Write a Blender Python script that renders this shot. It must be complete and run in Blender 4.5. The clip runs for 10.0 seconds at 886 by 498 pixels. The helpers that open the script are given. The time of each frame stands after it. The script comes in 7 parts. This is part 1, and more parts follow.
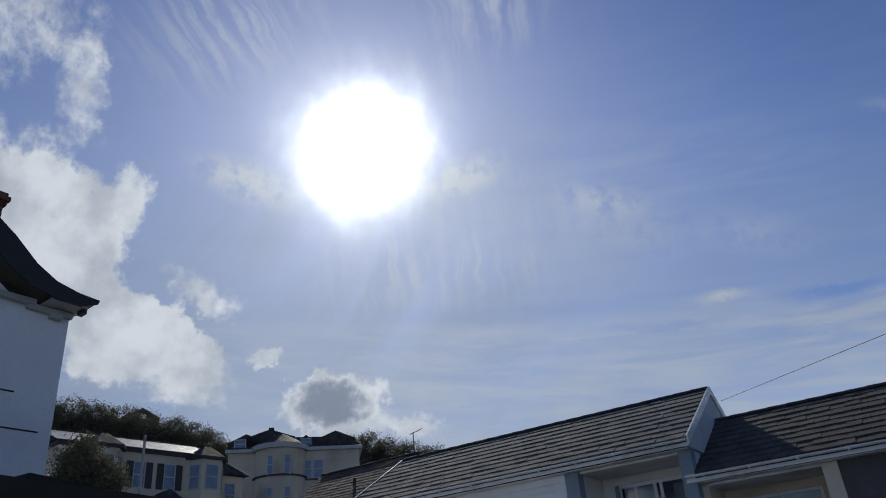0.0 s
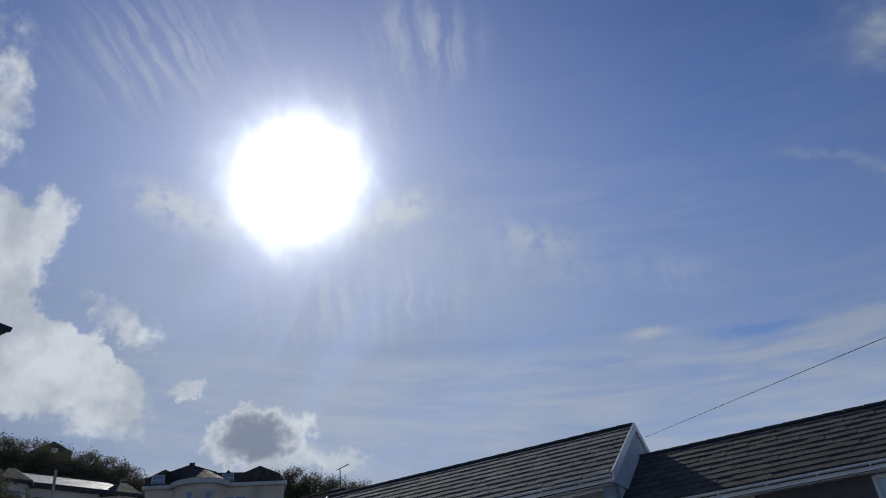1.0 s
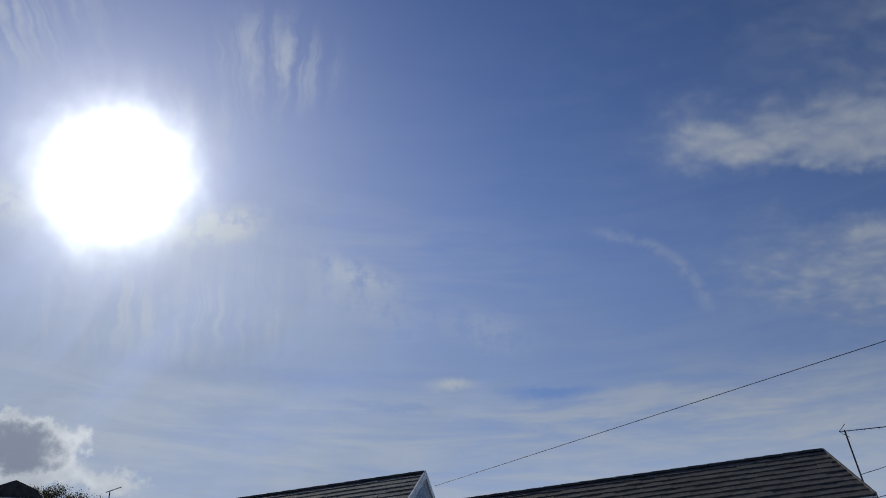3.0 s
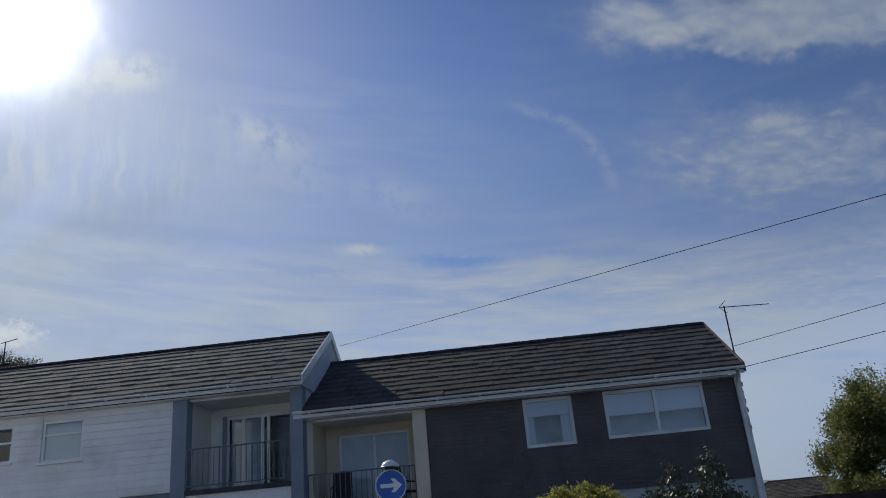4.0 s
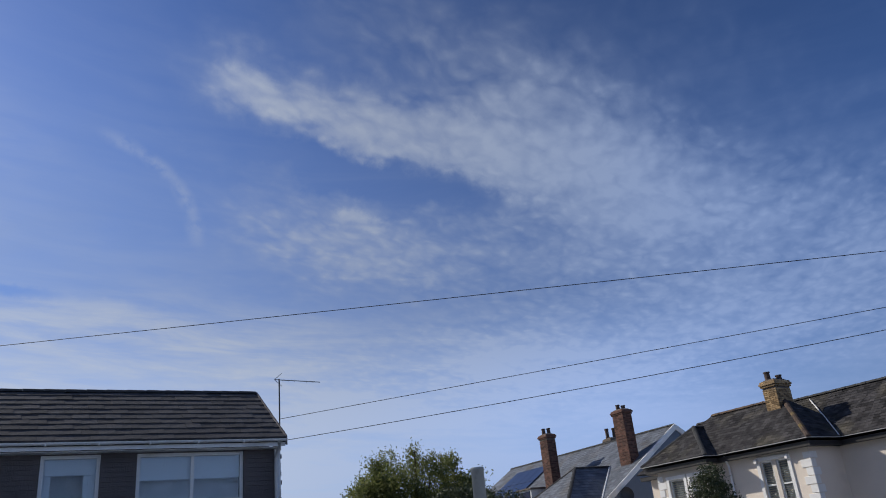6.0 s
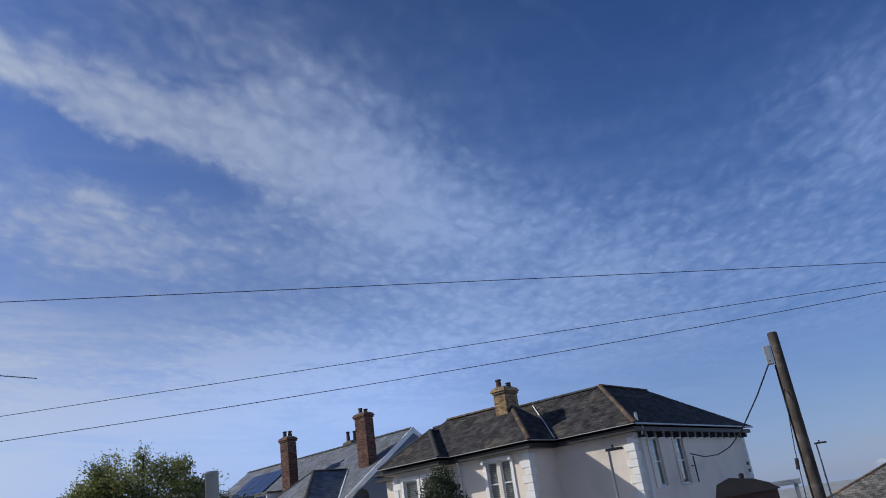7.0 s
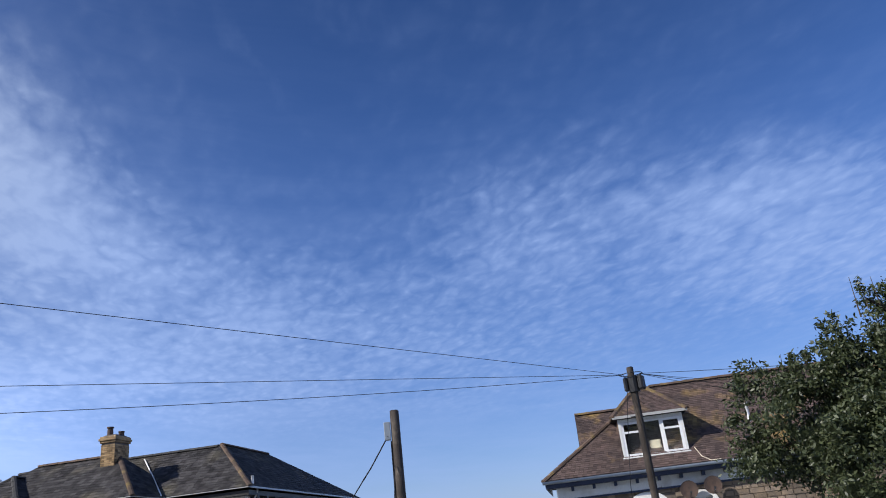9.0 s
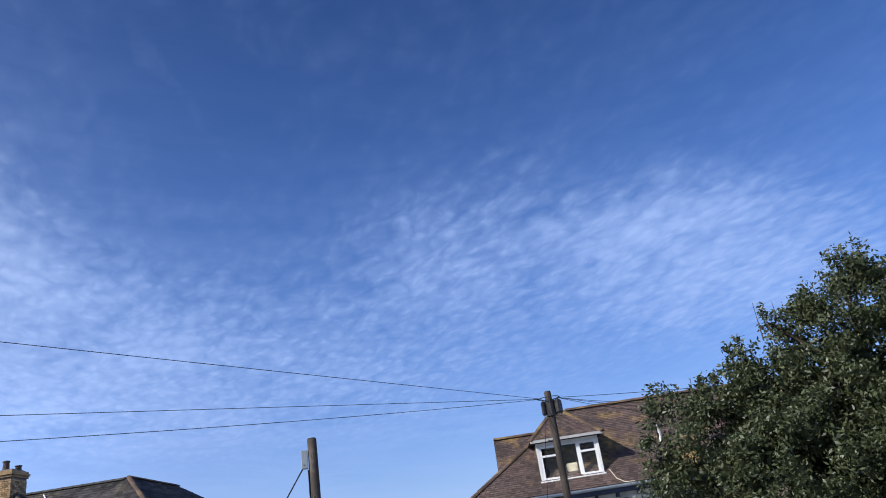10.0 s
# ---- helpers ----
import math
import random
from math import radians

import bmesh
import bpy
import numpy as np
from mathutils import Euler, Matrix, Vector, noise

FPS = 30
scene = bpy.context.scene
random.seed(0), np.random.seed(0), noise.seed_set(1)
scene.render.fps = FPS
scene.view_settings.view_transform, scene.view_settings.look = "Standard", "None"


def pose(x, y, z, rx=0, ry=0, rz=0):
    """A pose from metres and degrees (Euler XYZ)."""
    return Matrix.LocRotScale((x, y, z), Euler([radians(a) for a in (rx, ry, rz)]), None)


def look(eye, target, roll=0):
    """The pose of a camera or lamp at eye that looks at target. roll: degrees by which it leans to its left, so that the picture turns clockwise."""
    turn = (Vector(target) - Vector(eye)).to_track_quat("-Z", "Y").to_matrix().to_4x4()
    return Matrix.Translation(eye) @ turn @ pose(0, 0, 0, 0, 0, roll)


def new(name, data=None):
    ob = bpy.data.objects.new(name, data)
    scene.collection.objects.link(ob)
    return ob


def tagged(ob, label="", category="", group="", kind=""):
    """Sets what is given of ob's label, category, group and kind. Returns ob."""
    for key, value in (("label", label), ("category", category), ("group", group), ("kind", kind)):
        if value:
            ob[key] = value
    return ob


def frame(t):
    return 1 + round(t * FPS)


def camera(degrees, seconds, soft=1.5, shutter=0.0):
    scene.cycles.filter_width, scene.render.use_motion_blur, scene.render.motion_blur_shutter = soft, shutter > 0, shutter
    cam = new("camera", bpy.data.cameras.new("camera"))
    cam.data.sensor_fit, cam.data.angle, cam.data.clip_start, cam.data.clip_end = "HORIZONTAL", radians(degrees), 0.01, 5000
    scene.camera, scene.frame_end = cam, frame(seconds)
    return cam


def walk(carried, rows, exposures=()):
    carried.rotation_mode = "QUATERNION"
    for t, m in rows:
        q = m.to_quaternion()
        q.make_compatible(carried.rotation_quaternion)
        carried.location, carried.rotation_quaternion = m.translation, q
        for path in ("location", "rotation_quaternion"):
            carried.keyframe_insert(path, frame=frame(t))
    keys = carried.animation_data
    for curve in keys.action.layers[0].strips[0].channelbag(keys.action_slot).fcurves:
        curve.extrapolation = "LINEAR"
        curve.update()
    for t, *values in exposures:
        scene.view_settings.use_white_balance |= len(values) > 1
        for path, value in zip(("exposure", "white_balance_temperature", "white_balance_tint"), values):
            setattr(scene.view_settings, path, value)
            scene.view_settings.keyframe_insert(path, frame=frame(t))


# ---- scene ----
EYE = 1.7
cam = camera(60.41, 10.0, soft=1.0)
# seconds, yaw, pitch, lean: the camera turns where it stands
TURN = [
    (0.0, 0.00, 27.68, 4.49),
    (0.5, -4.93, 29.21, 5.41),
    (1.0, -5.11, 29.73, 5.68),
    (1.5, -5.47, 31.16, 5.30),
    (2.0, -9.20, 32.17, 4.21),
    (2.5, -15.05, 32.81, 4.43),
    (2.7, -17.68, 32.67, 4.58),
    (3.8, -27.04, 22.42, 4.74),
    (4.0, -28.30, 20.57, 4.89),
    (4.5, -32.54, 18.03, 3.80),
    (5.0, -36.54, 18.49, 4.04),
    (5.5, -46.50, 21.32, 4.72),
    (6.0, -61.50, 22.33, 5.39),
    (6.2, -66.36, 21.81, 6.03),
    (7.3, -83.35, 20.44, 8.07),
    (7.5, -84.83, 20.59, 7.87),
    (8.0, -89.06, 20.52, 4.93),
    (8.5, -96.48, 21.15, 4.39),
    (9.0, -108.12, 21.35, 6.18),
    (9.5, -116.07, 21.61, 7.83),
    (10.0, -113.85, 22.52, 8.03)]
# seconds, stops, white balance
EXPOSURES = [(0.0, -0.5, 6750, 5), (2.0, -0.61, 6650, 5), (2.7, -0.56, 6750, 5), (3.8, -0.42, 7000, 3), (4.5, -0.2, 7000, 3), (5.2, -0.08, 7000, 4), (6.0, -0.12, 6550, 8), (7.5, 0.06, 6280, 8), (8.2, 0.15, 6250, 8), (9.0, 0.42, 6350, 9), (9.5, 0.54, 6350, 9), (10.0, 0.6, 6350, 9)]
walk(cam, [(t, pose(0, 0, EYE, 90 + p, r, y)) for t, y, p, r in TURN], EXPOSURES)

# ---- light ----
SUN_AZ, SUN_EL = 4.3, 35.3          # degrees; azimuth counts to the left of straight ahead


def toward(az, el=0.0):
    a, e = radians(az), radians(el)
    return Vector((-math.sin(a) * math.cos(e), math.cos(a) * math.cos(e), math.sin(e)))


sun = new("sun", bpy.data.lights.new("sun", "SUN"))
sun.data.energy, sun.data.angle, sun.data.color = 4.0, radians(0.6), (1.0, 0.94, 0.86)
sun.matrix_world = look(toward(SUN_AZ, SUN_EL) * 60, (0, 0, 0))

world = bpy.data.worlds.new("sky")
scene.world = world
world.use_nodes = True
wt = world.node_tree
wt.nodes.clear()


def wn(kind, **sets):
    n = wt.nodes.new(kind)
    for k, v in sets.items():
        if k == "operation":
            n.operation = v
        elif k == "vector_type":
            n.vector_type = v
    return n


def feed(n, i, v):
    if isinstance(v, bpy.types.NodeSocket):
        wt.links.new(v, n.inputs[i])
    elif v is not None:
        n.inputs[i].default_value = v


def wm(op, a, b=None, c=None):
    n = wn("ShaderNodeMath", operation=op)
    for i, v in enumerate((a, b, c)):
        feed(n, i, v)
    return n.outputs[0]


def wstep(v, lo, hi, out0=0.0, out1=1.0):
    n = wt.nodes.new("ShaderNodeMapRange")
    n.interpolation_type = "SMOOTHSTEP"
    for i, q in enumerate((v, lo, hi, out0, out1)):
        feed(n, i, q)
    return n.outputs[0]


def wmix(f, a, b):
    n = wt.nodes.new("ShaderNodeMix")
    n.data_type = "RGBA"
    feed(n, 0, f)
    feed(n, 6, a)
    feed(n, 7, b)
    return n.outputs[2]


def wnoise(v, scale, detail=5.0, rough=0.55, distort=0.0):
    n = wt.nodes.new("ShaderNodeTexNoise")
    feed(n, "Vector", v)
    for k, q in (("Scale", scale), ("Detail", detail), ("Roughness", rough), ("Distortion", distort)):
        n.inputs[k].default_value = q
    return n.outputs[0]


def wvec(x, y, z=0.0):
    n = wt.nodes.new("ShaderNodeCombineXYZ")
    for i, q in enumerate((x, y, z)):
        feed(n, i, q)
    return n.outputs[0]


coord = wt.nodes.new("ShaderNodeTexCoord").outputs["Generated"]
split = wt.nodes.new("ShaderNodeSeparateXYZ")
feed(split, 0, coord)
sx, sy, sz = split.outputs
DEG = 180 / math.pi
az = wm("MULTIPLY", wm("ARCTAN2", wm("MULTIPLY", sx, -1.0), sy), DEG)
el = wm("MULTIPLY", wm("ARCSINE", sz), DEG)
ang = wvec(az, el)                   # the sky by azimuth and height, in degrees


def ragged(scale, reach):
    """The sky's angles, pushed about so that cloud edges fray."""
    n = wt.nodes.new("ShaderNodeTexNoise")
    feed(n, "Vector", ang)
    n.inputs["Scale"].default_value, n.inputs["Detail"].default_value, n.inputs["Roughness"].default_value = scale, 6.0, 0.62
    v = wn("ShaderNodeVectorMath", operation="MULTIPLY_ADD")
    feed(v, 0, n.outputs[1])
    v.inputs[1].default_value = (reach, reach, 0)
    feed(v, 2, ang)
    w = wn("ShaderNodeVectorMath", operation="SUBTRACT")
    feed(w, 0, v.outputs[0])
    w.inputs[1].default_value = (reach * 0.5, reach * 0.5, 0)
    return w.outputs[0]


def blob(caz, cel, raz, rel, turn=0.0, soft=0.0, frayed=None):
    """1 in the middle of an ellipse of the sky, 0 outside it."""
    n = wn("ShaderNodeMapping", vector_type="TEXTURE")
    feed(n, 0, frayed or ang)
    n.inputs["Location"].default_value = (caz, cel, 0)
    n.inputs["Rotation"].default_value = (0, 0, radians(turn))
    n.inputs["Scale"].default_value = (raz, rel, 1)
    d = wn("ShaderNodeVectorMath", operation="LENGTH")
    feed(d, 0, n.outputs[0])
    return wstep(d.outputs["Value"], 1.0, soft)


def total(items):
    out = None
    for w, b in items:
        v = wm("MULTIPLY", b, w)
        out = v if out is None else wm("ADD", out, v)
    return out


nishita = wt.nodes.new("ShaderNodeTexSky")
nishita.sky_type, nishita.sun_disc = "NISHITA", False
nishita.sun_elevation, nishita.sun_rotation = radians(SUN_EL), radians(-SUN_AZ)
nishita.air_density, nishita.dust_density, nishita.ozone_density = 1.0, 0.35, 2.5
SKY = 0.082
base = wn("ShaderNodeVectorMath", operation="SCALE")
feed(base, 0, nishita.outputs[0])
base.inputs["Scale"].default_value = SKY
richer = wt.nodes.new("ShaderNodeHueSaturation")
richer.inputs["Saturation"].default_value = 1.22
feed(richer, "Color", base.outputs[0])
cool = wn("ShaderNodeVectorMath", operation="MULTIPLY")
feed(cool, 0, richer.outputs[0])
cool.inputs[1].default_value = (0.88, 0.95, 1.37)
deep = wn("ShaderNodeVectorMath", operation="SCALE")
feed(deep, 0, cool.outputs[0])
feed(deep, "Scale", wm("MULTIPLY", wstep(el, 18.0, 52.0, 1.0, 0.72), wm("SUBTRACT", 1.0, wm("MULTIPLY", wstep(az, -40.0, -85.0, 0.0, 0.06), wstep(el, 20.0, 42.0)))))
colour = deep.outputs[0]

# the sun's glare through thin cloud
dot = wn("ShaderNodeVectorMath", operation="DOT_PRODUCT")
feed(dot, 0, coord)
dot.inputs[1].default_value = toward(SUN_AZ, SUN_EL)
off = wm("MULTIPLY", wm("ARCCOSINE", wm("MINIMUM", dot.outputs["Value"], 1.0)), DEG)
wob = wm("MULTIPLY", wm("SUBTRACT", wnoise(ang, 0.22, 3), 0.5), 3.0)
near = wm("ADD", off, wob)
glow = wm("ADD", wm("MULTIPLY", wm("EXPONENT", wm("MULTIPLY", near, -0.84)), 42.0), wm("MULTIPLY", wm("EXPONENT", wm("MULTIPLY", off, -0.13)), 0.5))

# thin high cloud: fibres above and below the sun, streaks, the ripple field on the other side
lean = wm("MULTIPLY", wm("MULTIPLY", wm("ADD", az, 9.0), wm("ADD", wm("MULTIPLY", wm("MAXIMUM", wm("SUBTRACT", el, 35.0), 0.0), -0.026), wm("MULTIPLY", wm("SUBTRACT", el, 35.0), -0.004))), 1.0)
wave = wm("MULTIPLY", wnoise(wvec(wm("MULTIPLY", az, 0.2), wm("MULTIPLY", el, 0.5)), 1.0, 3), 1.5)
fib_v = wvec(wm("ADD", wm("ADD", az, wave), lean), wm("MULTIPLY", el, 0.09))
fib = wm("MULTIPLY", wstep(wnoise(fib_v, 1.0, 3, 0.55, 0.2), 0.36, 0.66), wstep(wnoise(ang, 0.3, 4, 0.6), 0.3, 0.58, 0.3, 1.0))
fib_where = total([(1.15, blob(-8.5, 45.0, 9, 5, 6)), (1.0, blob(16, 43.5, 13, 6.5, -12)), (0.7, blob(1, 25.8, 15, 4.5)), (0.45, blob(-5, 29, 14, 8)), (0.5, blob(0, 40, 12, 5))])
fibres = wm("MULTIPLY", fib, fib_where)

tilt = wm("SUBTRACT", el, wm("MULTIPLY", wm("ADD", az, 10.0), 0.085))      # the streaks sink away from the sun
band_v = wvec(wm("MULTIPLY", az, 0.16), wm("MULTIPLY", tilt, 1.15))
band = wstep(wnoise(band_v, 0.5, 6, 0.62, 0.5), 0.34, 0.70)
FB = ragged(0.5, 1.6)
band_where = total([(0.85, wm("MULTIPLY", wstep(tilt, 22.5, 18.5), wstep(az, 34.0, 0.0))), (0.5, blob(-42, 17.5, 34, 4.5, 3)), (0.35, blob(-20, 31, 24, 6, 14))])
bands = wm("MULTIPLY", band, band_where)
bands = wm("ADD", bands, total([(0.6, blob(-23.6, 20.9, 3.4, 0.7, 5, 0.1, FB)), (0.35, blob(-8, 20.6, 14, 0.9, 5, 0.1, FB)), (0.35, blob(-38, 18.4, 9, 0.9, 6, 0.1, FB)), (0.35, blob(-52, 16.2, 12, 1.1, 6, 0.1, FB)), (-0.45, blob(-18.5, 19.6, 6.0, 0.55, 5, 0.2, FB)), (-0.6, blob(-31, 19.4, 6.0, 0.7, 6, 0.2, FB)), (-0.2, blob(-6, 22.4, 24, 1.2, 4, 0.1, FB)),
                                 (0.34, blob(-9, 28.5, 15, 5.0, 24, 0.3, FB))]))

rim = wm("ADD", wm("MAXIMUM", sz, 0.0), 0.09)
arch = wvec(wm("DIVIDE", sx, rim), wm("DIVIDE", sy, rim))   # a level cloud sheet, bent down to the horizon
rip_big = wnoise(arch, 2.6, 6, 0.58, 0.4)
warp = wt.nodes.new("ShaderNodeVectorMath")
warp.operation = "MULTIPLY_ADD"
rip_w = wt.nodes.new("ShaderNodeTexNoise")
feed(rip_w, "Vector", arch)
rip_w.inputs["Scale"].default_value, rip_w.inputs["Detail"].default_value = 8.0, 3.0
feed(warp, 0, rip_w.outputs[1])
warp.inputs[1].default_value = (0.085, 0.085, 0)
feed(warp, 2, arch)
grain = wn("ShaderNodeMapping", vector_type="POINT")          # cells drawn out along the wind
feed(grain, 0, warp.outputs[0])
grain.inputs["Rotation"].default_value = (0, 0, radians(24))
grain.inputs["Scale"].default_value = (0.72, 1.2, 1)
cells = wt.nodes.new("ShaderNodeTexVoronoi")
cells.feature = "SMOOTH_F1"
feed(cells, "Vector", grain.outputs[0])
cells.inputs["Scale"].default_value, cells.inputs["Smoothness"].default_value = 21.0, 0.85
cells.inputs["Detail"].default_value, cells.inputs["Roughness"].default_value = 0.9, 0.5
puff = wm("SUBTRACT", 1.0, wm("MULTIPLY", cells.outputs["Distance"], 1.15))
rip = wm("ADD", wm("MULTIPLY", puff, 0.55), wm("MULTIPLY", wnoise(grain.outputs[0], 12.0, 8, 0.62, 0.0), 0.85))
FW = ragged(0.2, 5.0)
field = total([
    (0.17, blob(-72, 24, 34, 20, 14)), (0.16, blob(-118, 17, 44, 15)),
    (0.40, blob(-58, 31.9, 22, 4.4, 17, 0.1, FW)), (0.30, blob(-56, 23.2, 15, 4.8, 14, 0.1, FW)), (0.32, blob(-76, 28, 17, 8, 22, 0.0, FW)), (0.26, blob(-82, 21.5, 24, 9, 12)), (0.16, blob(-68, 36, 22, 7, 18)), (0.16, blob(-57.5, 24.9, 4.4, 0.9, 10, 0.1, FW)),
    (0.38, blob(-138, 18, 17, 9, 14, 0.2, FW)), (0.20, blob(-121, 22, 15, 8, 8, 0.1, FW)), (0.08, blob(-114, 20, 14, 10, -25)), (0.12, blob(-98, 17, 18, 8)), (0.22, blob(-80, 13, 70, 7)), (0.10, blob(-124, 27.5, 8, 2.4, -14, 0.1, FW)), (0.12, blob(-97, 34, 9, 1.4, 50, 0.1, FW)), 
    # last two blobs: unseen cloud banks behind the camera, added as fill light
    (-0.14, blob(-98, 34, 10, 8, 25)), (0.18, blob(-48, 33.8, 8, 2.4, 8, 0.2, FW)), (-0.30, blob(-60, 27.4, 17, 2.1, 15, 0.2, FW)), (0.75, blob(140, 42, 75, 42)), (0.75, blob(-212, 42, 44, 42))])
loose = wm("ADD", field, wm("MULTIPLY", wm("SUBTRACT", rip_big, 0.5), wm("ADD", 0.12, wm("MULTIPLY", field, 0.6))))
fine = wm("MULTIPLY", wm("SUBTRACT", rip, 0.74), wstep(loose, 0.0, 0.3, 0.12, 0.43))
ripples = wstep(wm("ADD", loose, fine), -0.08, 0.72)
ripples = wm("MULTIPLY", ripples, wm("MAXIMUM", wstep(az, -28.0, -48.0), wstep(az, 50.0, 70.0)))
wisp = wm("MULTIPLY", total([(0.2, blob(-38.6, 29.9, 2.8, 0.8, 20)), (0.24, blob(-41.2, 28.6, 2.4, 0.8, 32)), (0.24, blob(-43.2, 26.6, 2.3, 0.9, 55)), (0.2, blob(-44.1, 24.4, 2.0, 1.0, 75)), (0.4, blob(-23.5, 20.9, 2.4, 0.7, 4)), (0.3, blob(-16, 29.6, 6, 1.6, 16)),
                            (1.0, blob(14.0, 32.8, 7, 2.2, 12)), (1.0, blob(-4.5, 32.8, 6, 2.0, -12)), (0.22, blob(-17, 28, 9, 3.2, 28)), (0.2, blob(-27, 24.5, 6, 2.4, 20))]), wstep(wnoise(ang, 0.7, 4, 0.6), 0.3, 0.6))
haze = wm("MULTIPLY", wm("EXPONENT", wm("MULTIPLY", wm("MAXIMUM", wm("SUBTRACT", el, wm("MULTIPLY", wstep(wnoise(band_v, 0.4, 4, 0.6, 0.5), 0.3, 0.7), 5.0)), 0.0), -0.075)), wm("ADD", wstep(az, -112.0, -72.0, 0.34, 0.98), wm("MULTIPLY", blob(-55, 12, 34, 9), 0.35)))

thin = wm("ADD", wm("ADD", wm("MULTIPLY", fibres, 0.5), wm("MULTIPLY", bands, wstep(az, -80.0, -40.0, 0.2, 0.42))), wm("ADD", wm("MULTIPLY", ripples, 0.86), wisp))
thin = wm("MAXIMUM", wm("MINIMUM", wm("ADD", thin, haze), 0.92), 0.0)
streak_v = wvec(wm("ADD", az, el), wm("MULTIPLY", wm("SUBTRACT", el, wm("MULTIPLY", az, 0.6)), 0.45))
veil = wm("MULTIPLY", wm("MULTIPLY", blob(8, 18, 74, 36), wm("SUBTRACT", 1.0, wm("MULTIPLY", wstep(az, -8.0, -38.0, 0.0, 0.65), wstep(el, 20.0, 38.0)))), wm("ADD", 0.32, wm("MULTIPLY", wnoise(streak_v, 0.13, 5, 0.55, 0.6), 0.75)))
colour = wmix(veil, colour, (0.178, 0.228, 0.305, 1))
colour = wmix(thin, colour, wmix(wstep(off, 43.0, 85.0), (0.44, 0.49, 0.60, 1), (0.335, 0.465, 0.81, 1)))

# heaped cloud on the sun's side
FR = ragged(0.35, 6.0)
FS = ragged(0.8, 3.0)
heap_where = total([
    (0.85, blob(34, 27, 13, 8, -10, 0.5, FR)), (0.5, blob(39, 37, 9.5, 12, 14, 0.2, FR)), (0.85, blob(23.0, 21.4, 11.0, 4.4, 26, 0.45, FR)), (0.32, blob(31, 43, 6, 6, 0, 0.3, FR)), (0.7, blob(28.5, 27.5, 6.5, 6, 30, 0.4, FR)),
    (0.95, blob(7.0, 16.5, 5.3, 3.1, 0, 0.5, FS)), (0.62, blob(1.4, 14.6, 4.2, 1.5, 0, 0.2, FS)), (0.66, blob(23.4, 31, 2.8, 3.4, 20, 0.2, FS)), (0.44, blob(16.2, 24.2, 5.6, 2.1, 26, 0.0, FS)), (0.6, blob(12.2, 20.1, 1.8, 0.9, 0, 0.3, FS)),
    (0.5, blob(28, 37, 3.5, 5, 0, 0.2, FS)), (0.8, blob(21.8, 21.6, 8.2, 3.0, 22, 0.5, FR)), (0.3, blob(18.6, 25.4, 6.5, 1.6, 40, 0.0, FS)), (0.55, blob(-114.5, 0.6, 2.6, 1.0, 0, 0.2, FS)), (0.4, blob(-110.0, 0.6, 1.6, 0.5, 0, 0.2, FS))])
heap_n = wm("ADD", wm("MULTIPLY", wnoise(ang, 0.24, 6, 0.6, 0.3), 0.8), wm("MULTIPLY", wnoise(ang, 0.9, 5, 0.6), 0.35))
heap = wm("MULTIPLY", wstep(heap_where, 0.02, 0.25), wstep(wm("ADD", heap_where, wm("MULTIPLY", wm("SUBTRACT", heap_n, 0.575), 1.5)), 0.15, 0.75))
core = wstep(wm("ADD", blob(7.3, 16.6, 4.6, 3.0, 0, 0.2, FS), wm("MULTIPLY", wm("SUBTRACT", wnoise(ang, 0.6, 5, 0.6), 0.5), 0.9)), 0.05, 1.0)
shade = wm("MAXIMUM", core, wm("MULTIPLY", wstep(wnoise(ang, 0.22, 5, 0.55), 0.36, 0.70), 0.55))
heap_c = wmix(shade, (0.64, 0.685, 0.80, 1), (0.20, 0.24, 0.35, 1))
colour = wmix(heap, colour, heap_c)

# the sky brightens towards the sun; opposite it, an added unseen gain fills shaded fronts
sun_gain_and_fill = wn("ShaderNodeVectorMath", operation="SCALE")
feed(sun_gain_and_fill, 0, colour)
feed(sun_gain_and_fill, "Scale", wm("MULTIPLY", wm("MULTIPLY", wstep(off, 12.0, 70.0, 1.36, 0.79), wm("ADD", 1.0, total([(0.36, blob(-48, 6, 44, 15)), (0.3, blob(-74, 9, 26, 10))]))), wstep(off, 122.0, 150.0, 1.0, 3.3)))
colour = sun_gain_and_fill.outputs[0]

glow_c = wn("ShaderNodeVectorMath", operation="SCALE")
glow_c.inputs[0].default_value = (0.93, 0.96, 1.0)
feed(glow_c, "Scale", glow)
lit = wn("ShaderNodeVectorMath", operation="ADD")
feed(lit, 0, colour)
feed(lit, 1, glow_c.outputs[0])
bg = wt.nodes.new("ShaderNodeBackground")
feed(bg, 0, lit.outputs[0])
wout = wt.nodes.new("ShaderNodeOutputWorld")
wt.links.new(bg.outputs[0], wout.inputs[0])

# ---- materials ----


